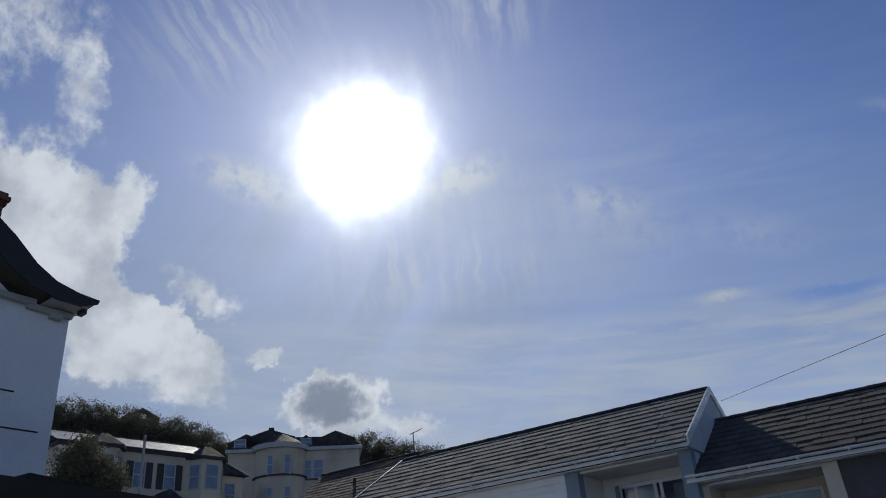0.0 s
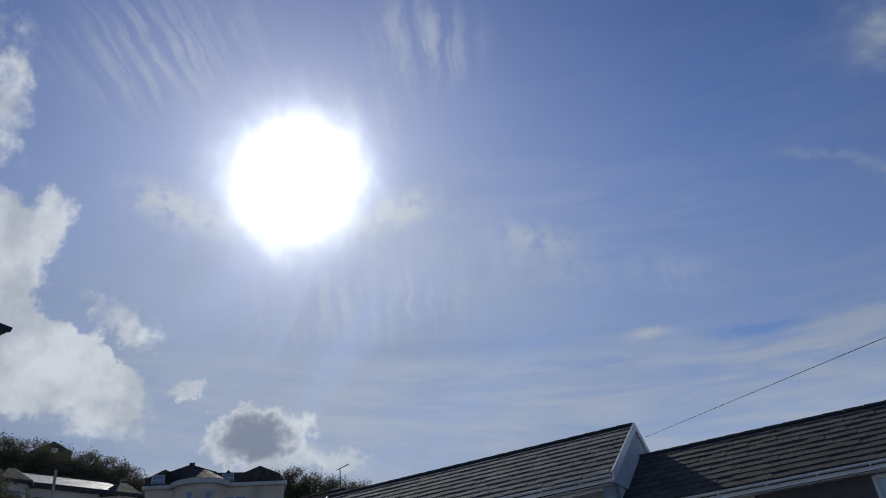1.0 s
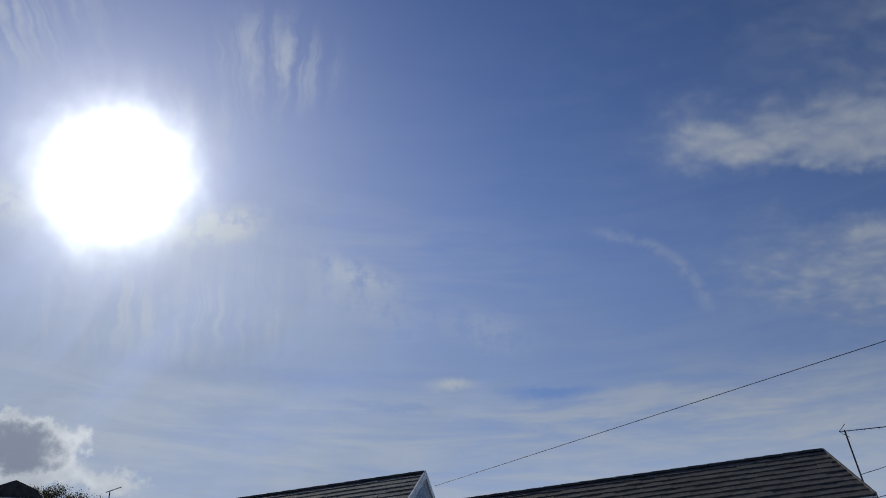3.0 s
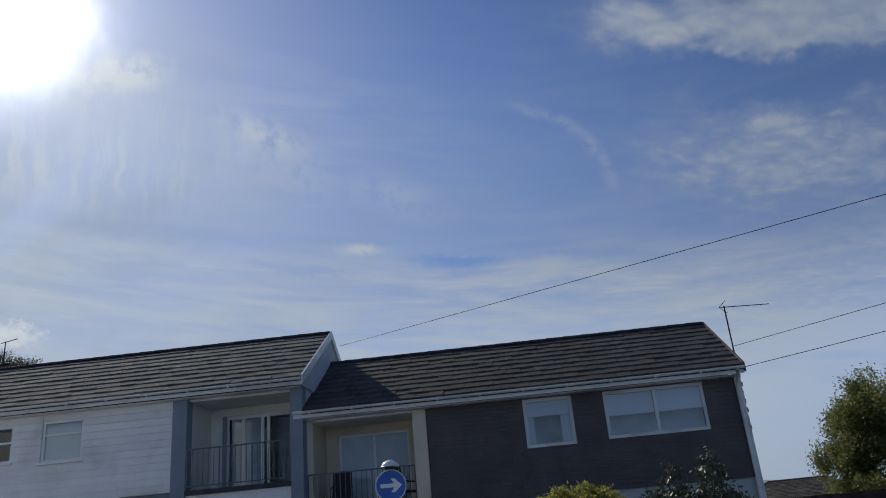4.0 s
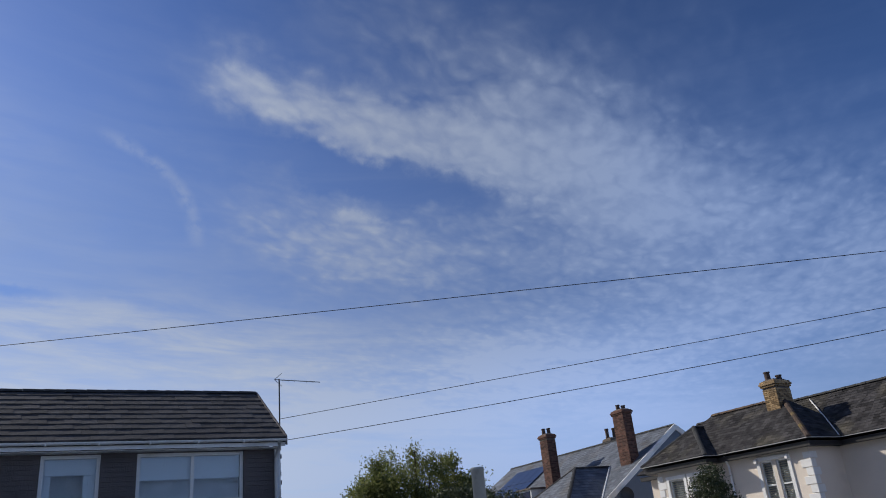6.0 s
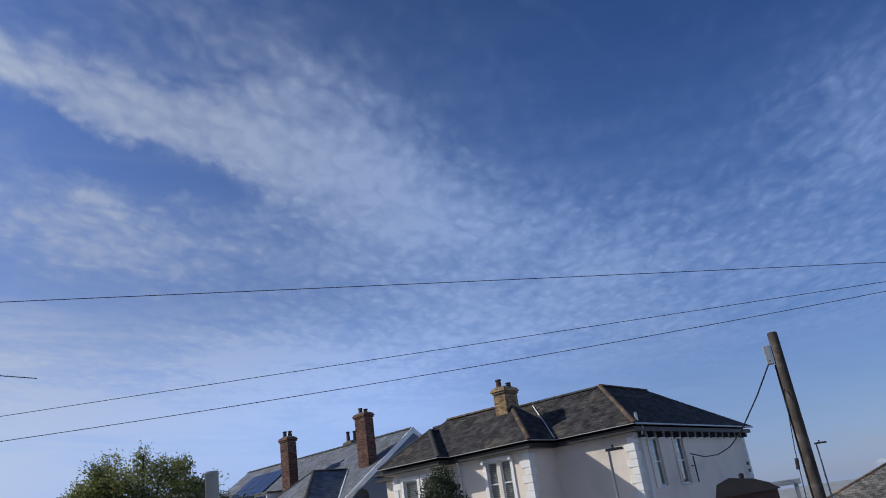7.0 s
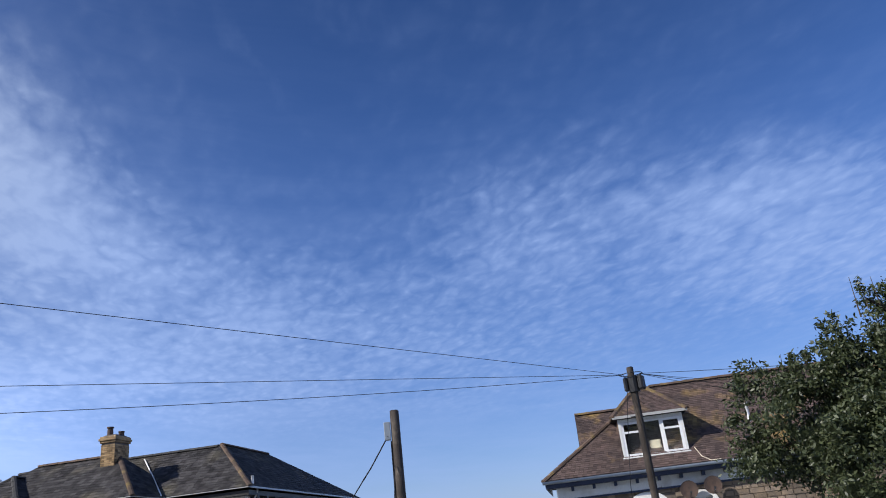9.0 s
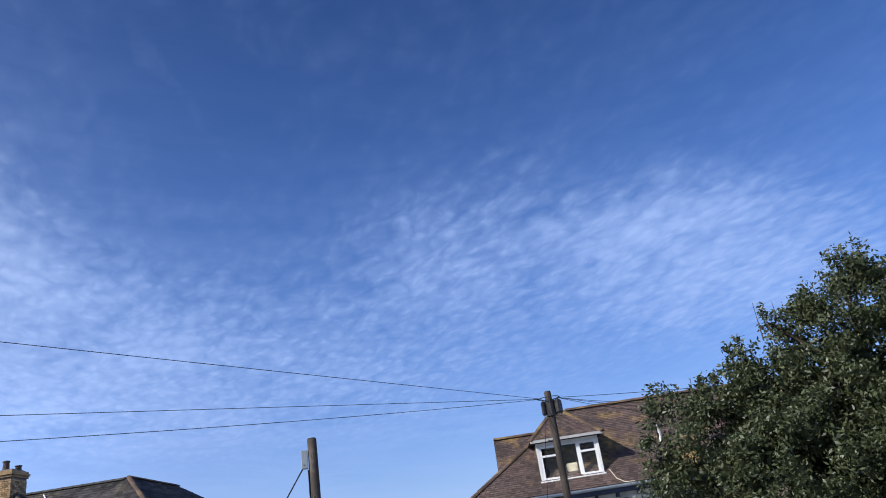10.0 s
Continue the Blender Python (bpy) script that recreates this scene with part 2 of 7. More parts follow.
def material(name, colour, second=None, rough=0.8, scale=3.0, fine=40.0, bump=0.3, spec=0.4, metal=0.0, vary=0.0, stain=None, stain_scale=0.7, island=False):
    """A surface with broad patches, fine grain and relief; vary: how much each piece differs."""
    m = bpy.data.materials.new(name)
    m.use_nodes = True
    t = m.node_tree
    p = t.nodes["Principled BSDF"]
    co = t.nodes.new("ShaderNodeTexCoord").outputs["Object"]

    def tex(s, d):
        n = t.nodes.new("ShaderNodeTexNoise")
        t.links.new(co, n.inputs["Vector"])
        n.inputs["Scale"].default_value, n.inputs["Detail"].default_value = s, d
        return n.outputs[0]

    def mixed(f, a, b, lo=0.35, hi=0.65):
        r = t.nodes.new("ShaderNodeMapRange")
        t.links.new(f, r.inputs[0])
        r.inputs[1].default_value, r.inputs[2].default_value = lo, hi
        n = t.nodes.new("ShaderNodeMix")
        n.data_type = "RGBA"
        t.links.new(r.outputs[0], n.inputs[0])
        for i, v in ((6, a), (7, b)):
            if isinstance(v, tuple):
                n.inputs[i].default_value = (*v, 1)
            else:
                t.links.new(v, n.inputs[i])
        return n.outputs[2]

    second = second or tuple(c * 0.78 for c in colour)
    big, grain = tex(scale, 5), tex(fine, 4)
    c = mixed(big, colour, second)
    c = mixed(grain, c, tuple(v * 0.82 for v in second), 0.5, 0.95)
    if stain:
        c = mixed(tex(stain_scale, 8), c, stain, 0.53, 0.72)
    if vary:
        if island:
            rnd = t.nodes.new("ShaderNodeNewGeometry").outputs["Random Per Island"]
        else:
            rnd = t.nodes.new("ShaderNodeObjectInfo").outputs["Random"]
        h = t.nodes.new("ShaderNodeHueSaturation")
        r = t.nodes.new("ShaderNodeMapRange")
        t.links.new(rnd, r.inputs[0])
        r.inputs[3].default_value, r.inputs[4].default_value = 1 - vary, 1 + vary
        t.links.new(r.outputs[0], h.inputs["Value"])
        t.links.new(c, h.inputs["Color"])
        c = h.outputs[0]
    t.links.new(c, p.inputs["Base Color"])
    r = t.nodes.new("ShaderNodeMapRange")
    t.links.new(big, r.inputs[0])
    r.inputs[3].default_value, r.inputs[4].default_value = max(0.02, rough - 0.1), min(1, rough + 0.1)
    t.links.new(r.outputs[0], p.inputs["Roughness"])
    p.inputs["Specular IOR Level"].default_value, p.inputs["Metallic"].default_value = spec, metal
    if bump:
        b = t.nodes.new("ShaderNodeBump")
        b.inputs["Strength"].default_value, b.inputs["Distance"].default_value = bump, 0.02
        t.links.new(grain, b.inputs["Height"])
        t.links.new(b.outputs[0], p.inputs["Normal"])
    return m


def leaf_material(name, colour, second, trans=0.35, spec=0.4):
    m = bpy.data.materials.new(name)
    m.use_nodes = True
    t = m.node_tree
    p = t.nodes["Principled BSDF"]
    rnd = t.nodes.new("ShaderNodeNewGeometry").outputs["Random Per Island"]
    n = t.nodes.new("ShaderNodeMix")
    n.data_type = "RGBA"
    t.links.new(rnd, n.inputs[0])
    n.inputs[6].default_value, n.inputs[7].default_value = (*colour, 1), (*second, 1)
    t.links.new(n.outputs[2], p.inputs["Base Color"])
    p.inputs["Roughness"].default_value, p.inputs["Specular IOR Level"].default_value = 0.5, spec
    tr = t.nodes.new("ShaderNodeBsdfTranslucent")
    t.links.new(n.outputs[2], tr.inputs[0])
    mx = t.nodes.new("ShaderNodeMixShader")
    mx.inputs[0].default_value = trans
    t.links.new(p.outputs[0], mx.inputs[1])
    t.links.new(tr.outputs[0], mx.inputs[2])
    t.links.new(mx.outputs[0], t.nodes["Material Output"].inputs[0])
    return m


def glass_material(name):
    m = bpy.data.materials.new(name)
    m.use_nodes = True
    p = m.node_tree.nodes["Principled BSDF"]
    p.inputs["Base Color"].default_value = (0.9, 0.95, 0.95, 1)
    p.inputs["Roughness"].default_value, p.inputs["IOR"].default_value = 0.02, 1.5
    p.inputs["Transmission Weight"].default_value = 1.0
    return m


M_TILE = material("concrete_roof_tile", (0.088, 0.084, 0.084), (0.058, 0.056, 0.058), 0.95, 2.5, 30, 0.5, 0.12, vary=0.2, stain=(0.125, 0.12, 0.118), stain_scale=1.1)
M_TILE_J = material("concrete_roof_tile_joined", (0.102, 0.108, 0.122), (0.072, 0.077, 0.088), 0.95, 2.5, 30, 0.5, 0.12, vary=0.13, stain=(0.145, 0.145, 0.145), stain_scale=1.1, island=True)
M_SLATE = material("weathered_slate", (0.054, 0.050, 0.050), (0.030, 0.028, 0.029), 0.8, 2.5, 22, 0.8, 0.2, vary=0.5, stain=(0.085, 0.075, 0.055), stain_scale=0.6, island=True)
M_SLATE_B = material("blue_grey_slate", (0.145, 0.16, 0.185), (0.09, 0.10, 0.118), 0.6, 1.5, 25, 0.4, 0.4, vary=0.25, stain=(0.11, 0.10, 0.09), stain_scale=0.6, island=True)
M_CLAY = material("brown_clay_tile", (0.102, 0.070, 0.061), (0.060, 0.044, 0.041), 0.85, 1.2, 22, 0.5, 0.3, vary=0.34, stain=(0.25, 0.165, 0.06), stain_scale=0.9, island=True)
M_RIDGE = material("clay_ridge", (0.118, 0.078, 0.056), (0.072, 0.052, 0.042), 0.85, 3, 25, 0.5, 0.3, vary=0.25, stain=(0.24, 0.17, 0.06), stain_scale=2.0, island=True)
M_RIDGE_D = material("dark_ridge", (0.06, 0.058, 0.056), (0.04, 0.04, 0.04), 0.85, 3, 25, 0.4, 0.3)
M_DECK = material("roof_felt", (0.04, 0.038, 0.036), None, 0.95, 2, 30, 0.2, 0.2)
M_WHITE = material("white_gloss_paint", (0.74, 0.74, 0.72), (0.66, 0.66, 0.64), 0.4, 1.5, 30, 0.08, 0.5, stain=(0.5, 0.48, 0.44), stain_scale=1.6)
M_PVC = material("white_plastic", (0.80, 0.80, 0.80), (0.74, 0.74, 0.75), 0.3, 1.5, 20, 0.03, 0.5)
M_CLAD = material("white_cladding", (0.80, 0.80, 0.80), (0.72, 0.72, 0.73), 0.55, 1.2, 35, 0.1, 0.4, vary=0.05, stain=(0.55, 0.54, 0.52), stain_scale=0.9)
M_BLUE = material("slate_blue_render", (0.235, 0.28, 0.325), (0.20, 0.24, 0.285), 0.85, 1.0, 60, 0.4, 0.3)
M_BLUE2 = material("pale_blue_render", (0.50, 0.54, 0.57), (0.43, 0.47, 0.51), 0.85, 1.0, 60, 0.4, 0.3)
M_DARK = material("charcoal_hung_tile", (0.122, 0.106, 0.102), (0.095, 0.083, 0.082), 0.75, 1.5, 40, 0.4, 0.35, vary=0.2)
M_PALE = material("pale_recess_render", (0.74, 0.72, 0.67), (0.68, 0.66, 0.62), 0.85, 1.0, 50, 0.3, 0.3, stain=(0.60, 0.58, 0.54), stain_scale=0.5)
M_CREAM = material("cream_render", (0.66, 0.58, 0.44), (0.60, 0.53, 0.41), 0.85, 1.0, 50, 0.3, 0.3, stain=(0.48, 0.42, 0.33), stain_scale=0.5)
M_SAGE = material("pale_sage_render", (0.46, 0.50, 0.48), (0.40, 0.44, 0.43), 0.85, 1.0, 50, 0.3, 0.3)
M_VILLA = material("warm_stucco", (0.78, 0.68, 0.58), (0.72, 0.63, 0.53), 0.85, 0.7, 50, 0.25, 0.3, stain=(0.56, 0.50, 0.43), stain_scale=0.45)
# cream darkened in its base colour for the backlit hillside fronts; stains on top
M_CREAM_DIM = material("shade_darkened_stucco", (0.56, 0.49, 0.38), (0.46, 0.40, 0.32), 0.85, 0.3, 20, 0.2, 0.2, stain=(0.27, 0.23, 0.19), stain_scale=0.25)
M_QUOIN = material("white_quoin", (0.80, 0.78, 0.75), (0.74, 0.72, 0.69), 0.8, 2, 40, 0.2, 0.3)
M_BLACK = material("black_painted_timber", (0.016, 0.015, 0.016), (0.026, 0.024, 0.024), 0.55, 2, 30, 0.1, 0.45)
M_NAVY = material("navy_painted_timber", (0.03, 0.042, 0.09), (0.02, 0.03, 0.06), 0.5, 2, 30, 0.1, 0.45)
# blue-grey base colour carries the shade on the slate house's sunless end walls
M_GABLE = material("shade_grey_gable_render", (0.15, 0.185, 0.235), (0.13, 0.16, 0.205), 0.85, 0.8, 50, 0.3, 0.3)
M_BRICK = material("red_brick", (0.15, 0.078, 0.056), (0.092, 0.052, 0.043), 0.9, 4, 45, 0.5, 0.25, vary=0.45, stain=(0.085, 0.06, 0.052), stain_scale=1.3, island=True)
M_BRICK_Y = material("buff_brick", (0.36, 0.25, 0.135), (0.24, 0.16, 0.085), 0.9, 4, 45, 0.5, 0.25, vary=0.45, stain=(0.11, 0.085, 0.06), stain_scale=1.4, island=True)
M_MORTAR = material("mortar", (0.17, 0.14, 0.115), (0.12, 0.10, 0.085), 0.95, 4, 60, 0.4, 0.2)
M_STONE = material("brown_rubble_stone", (0.30, 0.225, 0.15), (0.19, 0.15, 0.115), 0.9, 3.5, 35, 0.7, 0.25, vary=0.35, stain=(0.12, 0.10, 0.085), stain_scale=1.2)
M_POT = material("dark_chimney_pot", (0.10, 0.065, 0.05), (0.06, 0.045, 0.04), 0.85, 5, 40, 0.3, 0.3)
M_POT_R = material("terracotta_pot", (0.28, 0.12, 0.07), (0.18, 0.08, 0.05), 0.85, 5, 40, 0.3, 0.3)
M_WOOD = material("weathered_pole_timber", (0.074, 0.060, 0.050), (0.044, 0.036, 0.031), 0.85, 2.5, 30, 0.7, 0.3, stain=(0.16, 0.135, 0.11), stain_scale=2.2)
M_WOOD_D = material("creosoted_pole_timber", (0.045, 0.036, 0.030), (0.028, 0.023, 0.020), 0.85, 2.5, 30, 0.7, 0.3, stain=(0.075, 0.06, 0.05), stain_scale=2.2)
M_GREYMETAL = material("galvanised_steel", (0.36, 0.39, 0.41), (0.29, 0.32, 0.34), 0.5, 3, 40, 0.1, 0.5, metal=0.4)
M_IRON = material("dark_iron", (0.03, 0.032, 0.036), (0.02, 0.02, 0.022), 0.55, 4, 40, 0.15, 0.45)
M_CABLE = material("black_cable", (0.012, 0.012, 0.014), None, 0.6, 4, 40, 0.0, 0.4)
M_RUBBER = material("black_plastic", (0.016, 0.016, 0.018), None, 0.45, 4, 40, 0.05, 0.45)
M_SIGN = material("sign_blue", (0.012, 0.11, 0.46), (0.010, 0.095, 0.40), 0.35, 3, 50, 0.02, 0.5)
# blue tint in curtain and blind colours imitates sky reflected by the panes
M_CURTAIN = material("sky_tinted_curtain", (0.62, 0.66, 0.72), (0.46, 0.51, 0.58), 0.95, 2, 30, 0.2, 0.2)
M_BLIND = material("sky_tinted_blind", (0.70, 0.76, 0.84), (0.66, 0.72, 0.80), 0.85, 2, 60, 0.1, 0.2)
M_ROOM = material("dim_room_plaster", (0.20, 0.21, 0.23), (0.16, 0.17, 0.18), 0.9, 1, 30, 0.05, 0.2)
M_GROUND = material("verge_and_tarmac", (0.30, 0.315, 0.325), (0.235, 0.245, 0.25), 0.95, 0.05, 6, 0.4, 0.2, stain=(0.10, 0.13, 0.06), stain_scale=0.03)
M_BARK = material("bark", (0.10, 0.08, 0.06), (0.06, 0.05, 0.04), 0.95, 4, 20, 0.8, 0.2)
M_FENCE = material("dark_stained_board", (0.10, 0.055, 0.05), (0.07, 0.042, 0.038), 0.85, 3, 40, 0.4, 0.3, vary=0.3)
M_SOLAR = material("solar_glass", (0.02, 0.03, 0.07), (0.015, 0.02, 0.05), 0.12, 2, 30, 0.0, 0.6)
M_FAR_PANE = material("dim_far_glass", (0.17, 0.22, 0.31), (0.12, 0.16, 0.24), 0.2, 2, 30, 0.0, 0.5)
# terrace slates, their sun glare painted in as a pale base colour
M_GLARE_ROOF = material("glare_paled_slate", (0.42, 0.40, 0.37), (0.34, 0.32, 0.30), 0.35, 1.0, 12, 0.1, 0.6, vary=0.2, island=True)
M_RAIL = material("grey_painted_iron", (0.17, 0.19, 0.215), (0.12, 0.135, 0.155), 0.55, 4, 40, 0.15, 0.4)
M_LOUVRE = material("grey_louvre", (0.22, 0.23, 0.25), (0.17, 0.18, 0.20), 0.5, 4, 40, 0.05, 0.4)
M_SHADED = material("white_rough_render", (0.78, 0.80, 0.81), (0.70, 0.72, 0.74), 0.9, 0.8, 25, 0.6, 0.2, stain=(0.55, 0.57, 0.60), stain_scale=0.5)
M_SLATE_L = material("lichened_slate", (0.15, 0.14, 0.13), (0.09, 0.085, 0.08), 0.85, 1.2, 18, 0.5, 0.25, vary=0.45, stain=(0.22, 0.20, 0.17), stain_scale=0.8, island=True)
# white with shade put into its colour, first for the terrace window frames
M_WHITE_DIM = material("shade_dimmed_white", (0.42, 0.42, 0.41), (0.36, 0.36, 0.35), 0.6, 2, 30, 0.1, 0.2)
M_GLASS = glass_material("window_glass")
M_LEAF_D = leaf_material("dark_green_leaf", (0.020, 0.033, 0.012), (0.085, 0.100, 0.042), 0.22, 0.5)
M_LEAF_Y = leaf_material("yellow_green_leaf", (0.15, 0.17, 0.04), (0.42, 0.39, 0.09), 0.45)
M_LEAF_M = leaf_material("mid_green_leaf", (0.075, 0.10, 0.032), (0.235, 0.245, 0.085), 0.58)
M_LEAF_G = leaf_material("glossy_green_leaf", (0.026, 0.040, 0.019), (0.075, 0.09, 0.055), 0.2, 0.9)
# both leaf tones are paled and greyed to paint in distance haze
M_LEAF_F = leaf_material("hazed_wood_leaf", (0.075, 0.085, 0.06), (0.16, 0.145, 0.095), 0.3, 0.05)

# ---- building blocks ----
BASE = {}


def thing(name, az=0.0, at=(0.0, 0.0, 0.0), label="", category="", group="", kind=""):
    """An Empty at a thing's base. Places are given as right, away, up in a frame turned to the azimuth."""
    ob = new(name)
    ob.empty_display_size = 0.3
    ob.matrix_world = pose(0, 0, 0, 0, 0, az) @ Matrix.Translation(at)
    BASE[ob] = Vector(at)
    return tagged(ob, label, category, group, kind)


def mesh_of(name, g, mat, smooth=False):
    me = bpy.data.meshes.new(name)
    me.from_pydata([tuple(v) for v in g[0]], [], g[1])
    me.materials.append(mat)
    if smooth:
        me.polygons.foreach_set("use_smooth", [True] * len(me.polygons))
    me.update()
    return me


def part(name, g, mat, parent, label="", smooth=False, bevel=0.0, kind=""):
    """Links the geometry g (vertices, faces) as ONE mesh under a thing or a part."""
    b = BASE[parent]
    ob = new(name, mesh_of(name, ([Vector(v) - b for v in g[0]], g[1]), mat, smooth))
    ob.parent = parent
    BASE[ob] = b
    if bevel:
        mod = ob.modifiers.new("edge", "BEVEL")
        mod.width, mod.segments, mod.limit_method = bevel, 2, "ANGLE"
    return tagged(ob, label, kind=kind)


def geo():
    return ([], [])


def box(g, x0, x1, y0, y1, z0, z1):
    i = len(g[0])
    g[0].extend([(x, y, z) for z in (z0, z1) for y in (y0, y1) for x in (x0, x1)])
    g[1].extend([(i, i + 2, i + 3, i + 1), (i + 4, i + 5, i + 7, i + 6), (i, i + 1, i + 5, i + 4), (i + 2, i + 6, i + 7, i + 3), (i, i + 4, i + 6, i + 2), (i + 1, i + 3, i + 7, i + 5)])
    return g


def boxed(*a):
    return box(geo(), *a)


def prism(g, low, high):
    """A solid between two polygons with the same number of corners."""
    i, n = len(g[0]), len(low)
    g[0].extend(low)
    g[0].extend(high)
    g[1].append(tuple(range(i + n - 1, i - 1, -1)))
    g[1].append(tuple(range(i + n, i + 2 * n)))
    for k in range(n):
        j = (k + 1) % n
        g[1].append((i + k, i + j, i + n + j, i + n + k))
    return g


def tube(g, pts, radii, sides=8, cap=True):
    """A round bar along points, with a radius at each."""
    pts = [Vector(p) for p in pts]
    if not isinstance(radii, (list, tuple)):
        radii = [radii] * len(pts)
    i0 = len(g[0])
    for k, p in enumerate(pts):
        d = (pts[min(k + 1, len(pts) - 1)] - pts[max(k - 1, 0)]).normalized()
        a = d.cross(Vector((0, 0, 1)) if abs(d.z) < 0.9 else Vector((1, 0, 0))).normalized()
        b = d.cross(a)
        for s in range(sides):
            w = 2 * math.pi * s / sides
            g[0].append(tuple(p + (a * math.cos(w) + b * math.sin(w)) * radii[k]))
    for k in range(len(pts) - 1):
        for s in range(sides):
            q = (s + 1) % sides
            g[1].append((i0 + k * sides + s, i0 + k * sides + q, i0 + (k + 1) * sides + q, i0 + (k + 1) * sides + s))
    if cap:
        g[1].append(tuple(i0 + s for s in range(sides)))
        g[1].append(tuple(i0 + (len(pts) - 1) * sides + s for s in reversed(range(sides))))
    return g


def wall(g, axis, at, thick, s0, s1, z0, z1, holes=()):
    """An upright wall with real openings. axis 'u': it runs along u at away = at; axis 'n': along n at right = at."""
    ss = sorted({s0, s1, *[v for h in holes for v in h[:2]]})
    zs = sorted({z0, z1, *[v for h in holes for v in h[2:]]})
    solid = {}
    for i in range(len(ss) - 1):
        for j in range(len(zs) - 1):
            s, z = (ss[i] + ss[i + 1]) / 2, (zs[j] + zs[j + 1]) / 2
            solid[i, j] = not any(h[0] < s < h[1] and h[2] < z < h[3] for h in holes)
    ids = {}

    def vert(i, j, k):
        if (i, j, k) not in ids:
            s, z, d = ss[i], zs[j], at + (thick if k else 0)
            ids[i, j, k] = len(g[0])
            g[0].append((s, d, z) if axis == "u" else (d, s, z))
        return ids[i, j, k]

    for (i, j), on in solid.items():
        if not on:
            continue
        g[1].append((vert(i, j, 0), vert(i + 1, j, 0), vert(i + 1, j + 1, 0), vert(i, j + 1, 0)))
        g[1].append((vert(i, j + 1, 1), vert(i + 1, j + 1, 1), vert(i + 1, j, 1), vert(i, j, 1)))
        for (p, q), (a, b) in (((i - 1, j), ((i, j), (i, j + 1))), ((i + 1, j), ((i + 1, j), (i + 1, j + 1))), ((i, j - 1), ((i, j), (i + 1, j))), ((i, j + 1), ((i, j + 1), (i + 1, j + 1)))):
            if not solid.get((p, q), False):
                g[1].append((vert(*a, 0), vert(*b, 0), vert(*b, 1), vert(*a, 1)))
    return g


def tiles_on(g, o, u, v, poly, course, width, thick, rnd, gap=0.006):
    """Overlapping roof pieces, course by course, over a convex face. poly: corners along u and up the slope v."""
    o, u, v = Vector(o), Vector(u), Vector(v)
    n = u.cross(v).normalized()
    if n.z < 0:
        n = -n
    top = max(p[1] for p in poly)

    def span(t):
        xs = []
        for (a, b), (c, d) in zip(poly, poly[1:] + poly[:1]):
            if (b - t) * (d - t) <= 0 and b != d:
                xs.append(a + (c - a) * (t - b) / (d - b))
        return (min(xs), max(xs)) if len(xs) > 1 else None

    k, t = 0, 0.0
    while t < top - 0.02:
        t1 = min(t + course * 1.12, top - 0.002)
        lo, hi = span(t + 0.001), span(t1)
        if lo and hi:
            s = lo[0] - (k % 2) * width * 0.5
            while s < lo[1]:
                a, b = max(s, lo[0]), min(s + width - gap, lo[1])
                if b - a > 0.02:
                    c, d = min(max(s, hi[0]), hi[1]), max(min(s + width - gap, hi[1]), hi[0])
                    lift = thick * rnd.uniform(0.8, 1.35)
                    slip = rnd.uniform(-0.012, 0.006)
                    i = len(g[0])
                    for q, w, z in ((a, t + slip, -0.01), (b, t + slip, -0.01), (b, t + slip, lift), (a, t + slip, lift), (d, t1, 0.004), (c, t1, 0.004)):
                        g[0].append(tuple(o + u * q + v * w + n * z))
                    g[1].extend([(i, i + 1, i + 2, i + 3), (i + 3, i + 2, i + 4, i + 5), (i + 1, i + 4, i + 2), (i, i + 3, i + 5)])
                s += width
        t += course
        k += 1
    return g


def ridge_caps(g, a, b, size=0.13, step=0.42, rise=0.02):
    """Half-round ridge pieces laid from a to b, each lapping the last."""
    a, b = Vector(a), Vector(b)
    d = b - a
    n = max(1, int(d.length / step))
    side = d.cross(Vector((0, 0, 1))).normalized()
    upw = side.cross(d).normalized()
    for k in range(n):
        p, q = a + d * (k / n), a + d * ((k + 1) / n) * 0.999
        i = len(g[0])
        for m, (pt, r) in enumerate(((p, size), (q, size * 0.9))):
            for w in range(5):
                x = math.pi * w / 4
                g[0].append(tuple(pt + side * math.cos(x) * r + upw * (math.sin(x) * r * 0.75 + rise - 0.04)))
        for w in range(4):
            g[1].append((i + w, i + w + 1, i + w + 6, i + w + 5))
        g[1].append((i, i + 1, i + 2, i + 3, i + 4))
        g[1].append((i + 9, i + 8, i + 7, i + 6, i + 5))
    return g


def roof_faces(u0, u1, n0, n1, ze, zr, along, h0, h1):
    """The faces of a hipped or gabled roof: (corner, along, up, polygon). h0, h1: length of each hip (0: a gable)."""
    if along == "u":
        m = (n0 + n1) / 2
        c = [(u0, n0), (u1, n0), (u1, n1), (u0, n1)]
        r0, r1 = Vector((u0 + h0, m, zr)), Vector((u1 - h1, m, zr))
    else:
        m = (u0 + u1) / 2
        c = [(u1, n0), (u1, n1), (u0, n1), (u0, n0)]
        r0, r1 = Vector((m, n0 + h0, zr)), Vector((m, n1 - h1, zr))
    c = [Vector((x, y, ze)) for x, y in c]
    sides = [[c[0], c[1], r1, r0], [c[2], c[3], r0, r1]]
    if h1:
        sides.append([c[1], c[2], r1])
    if h0:
        sides.append([c[3], c[0], r0])
    return c, r0, r1, sides


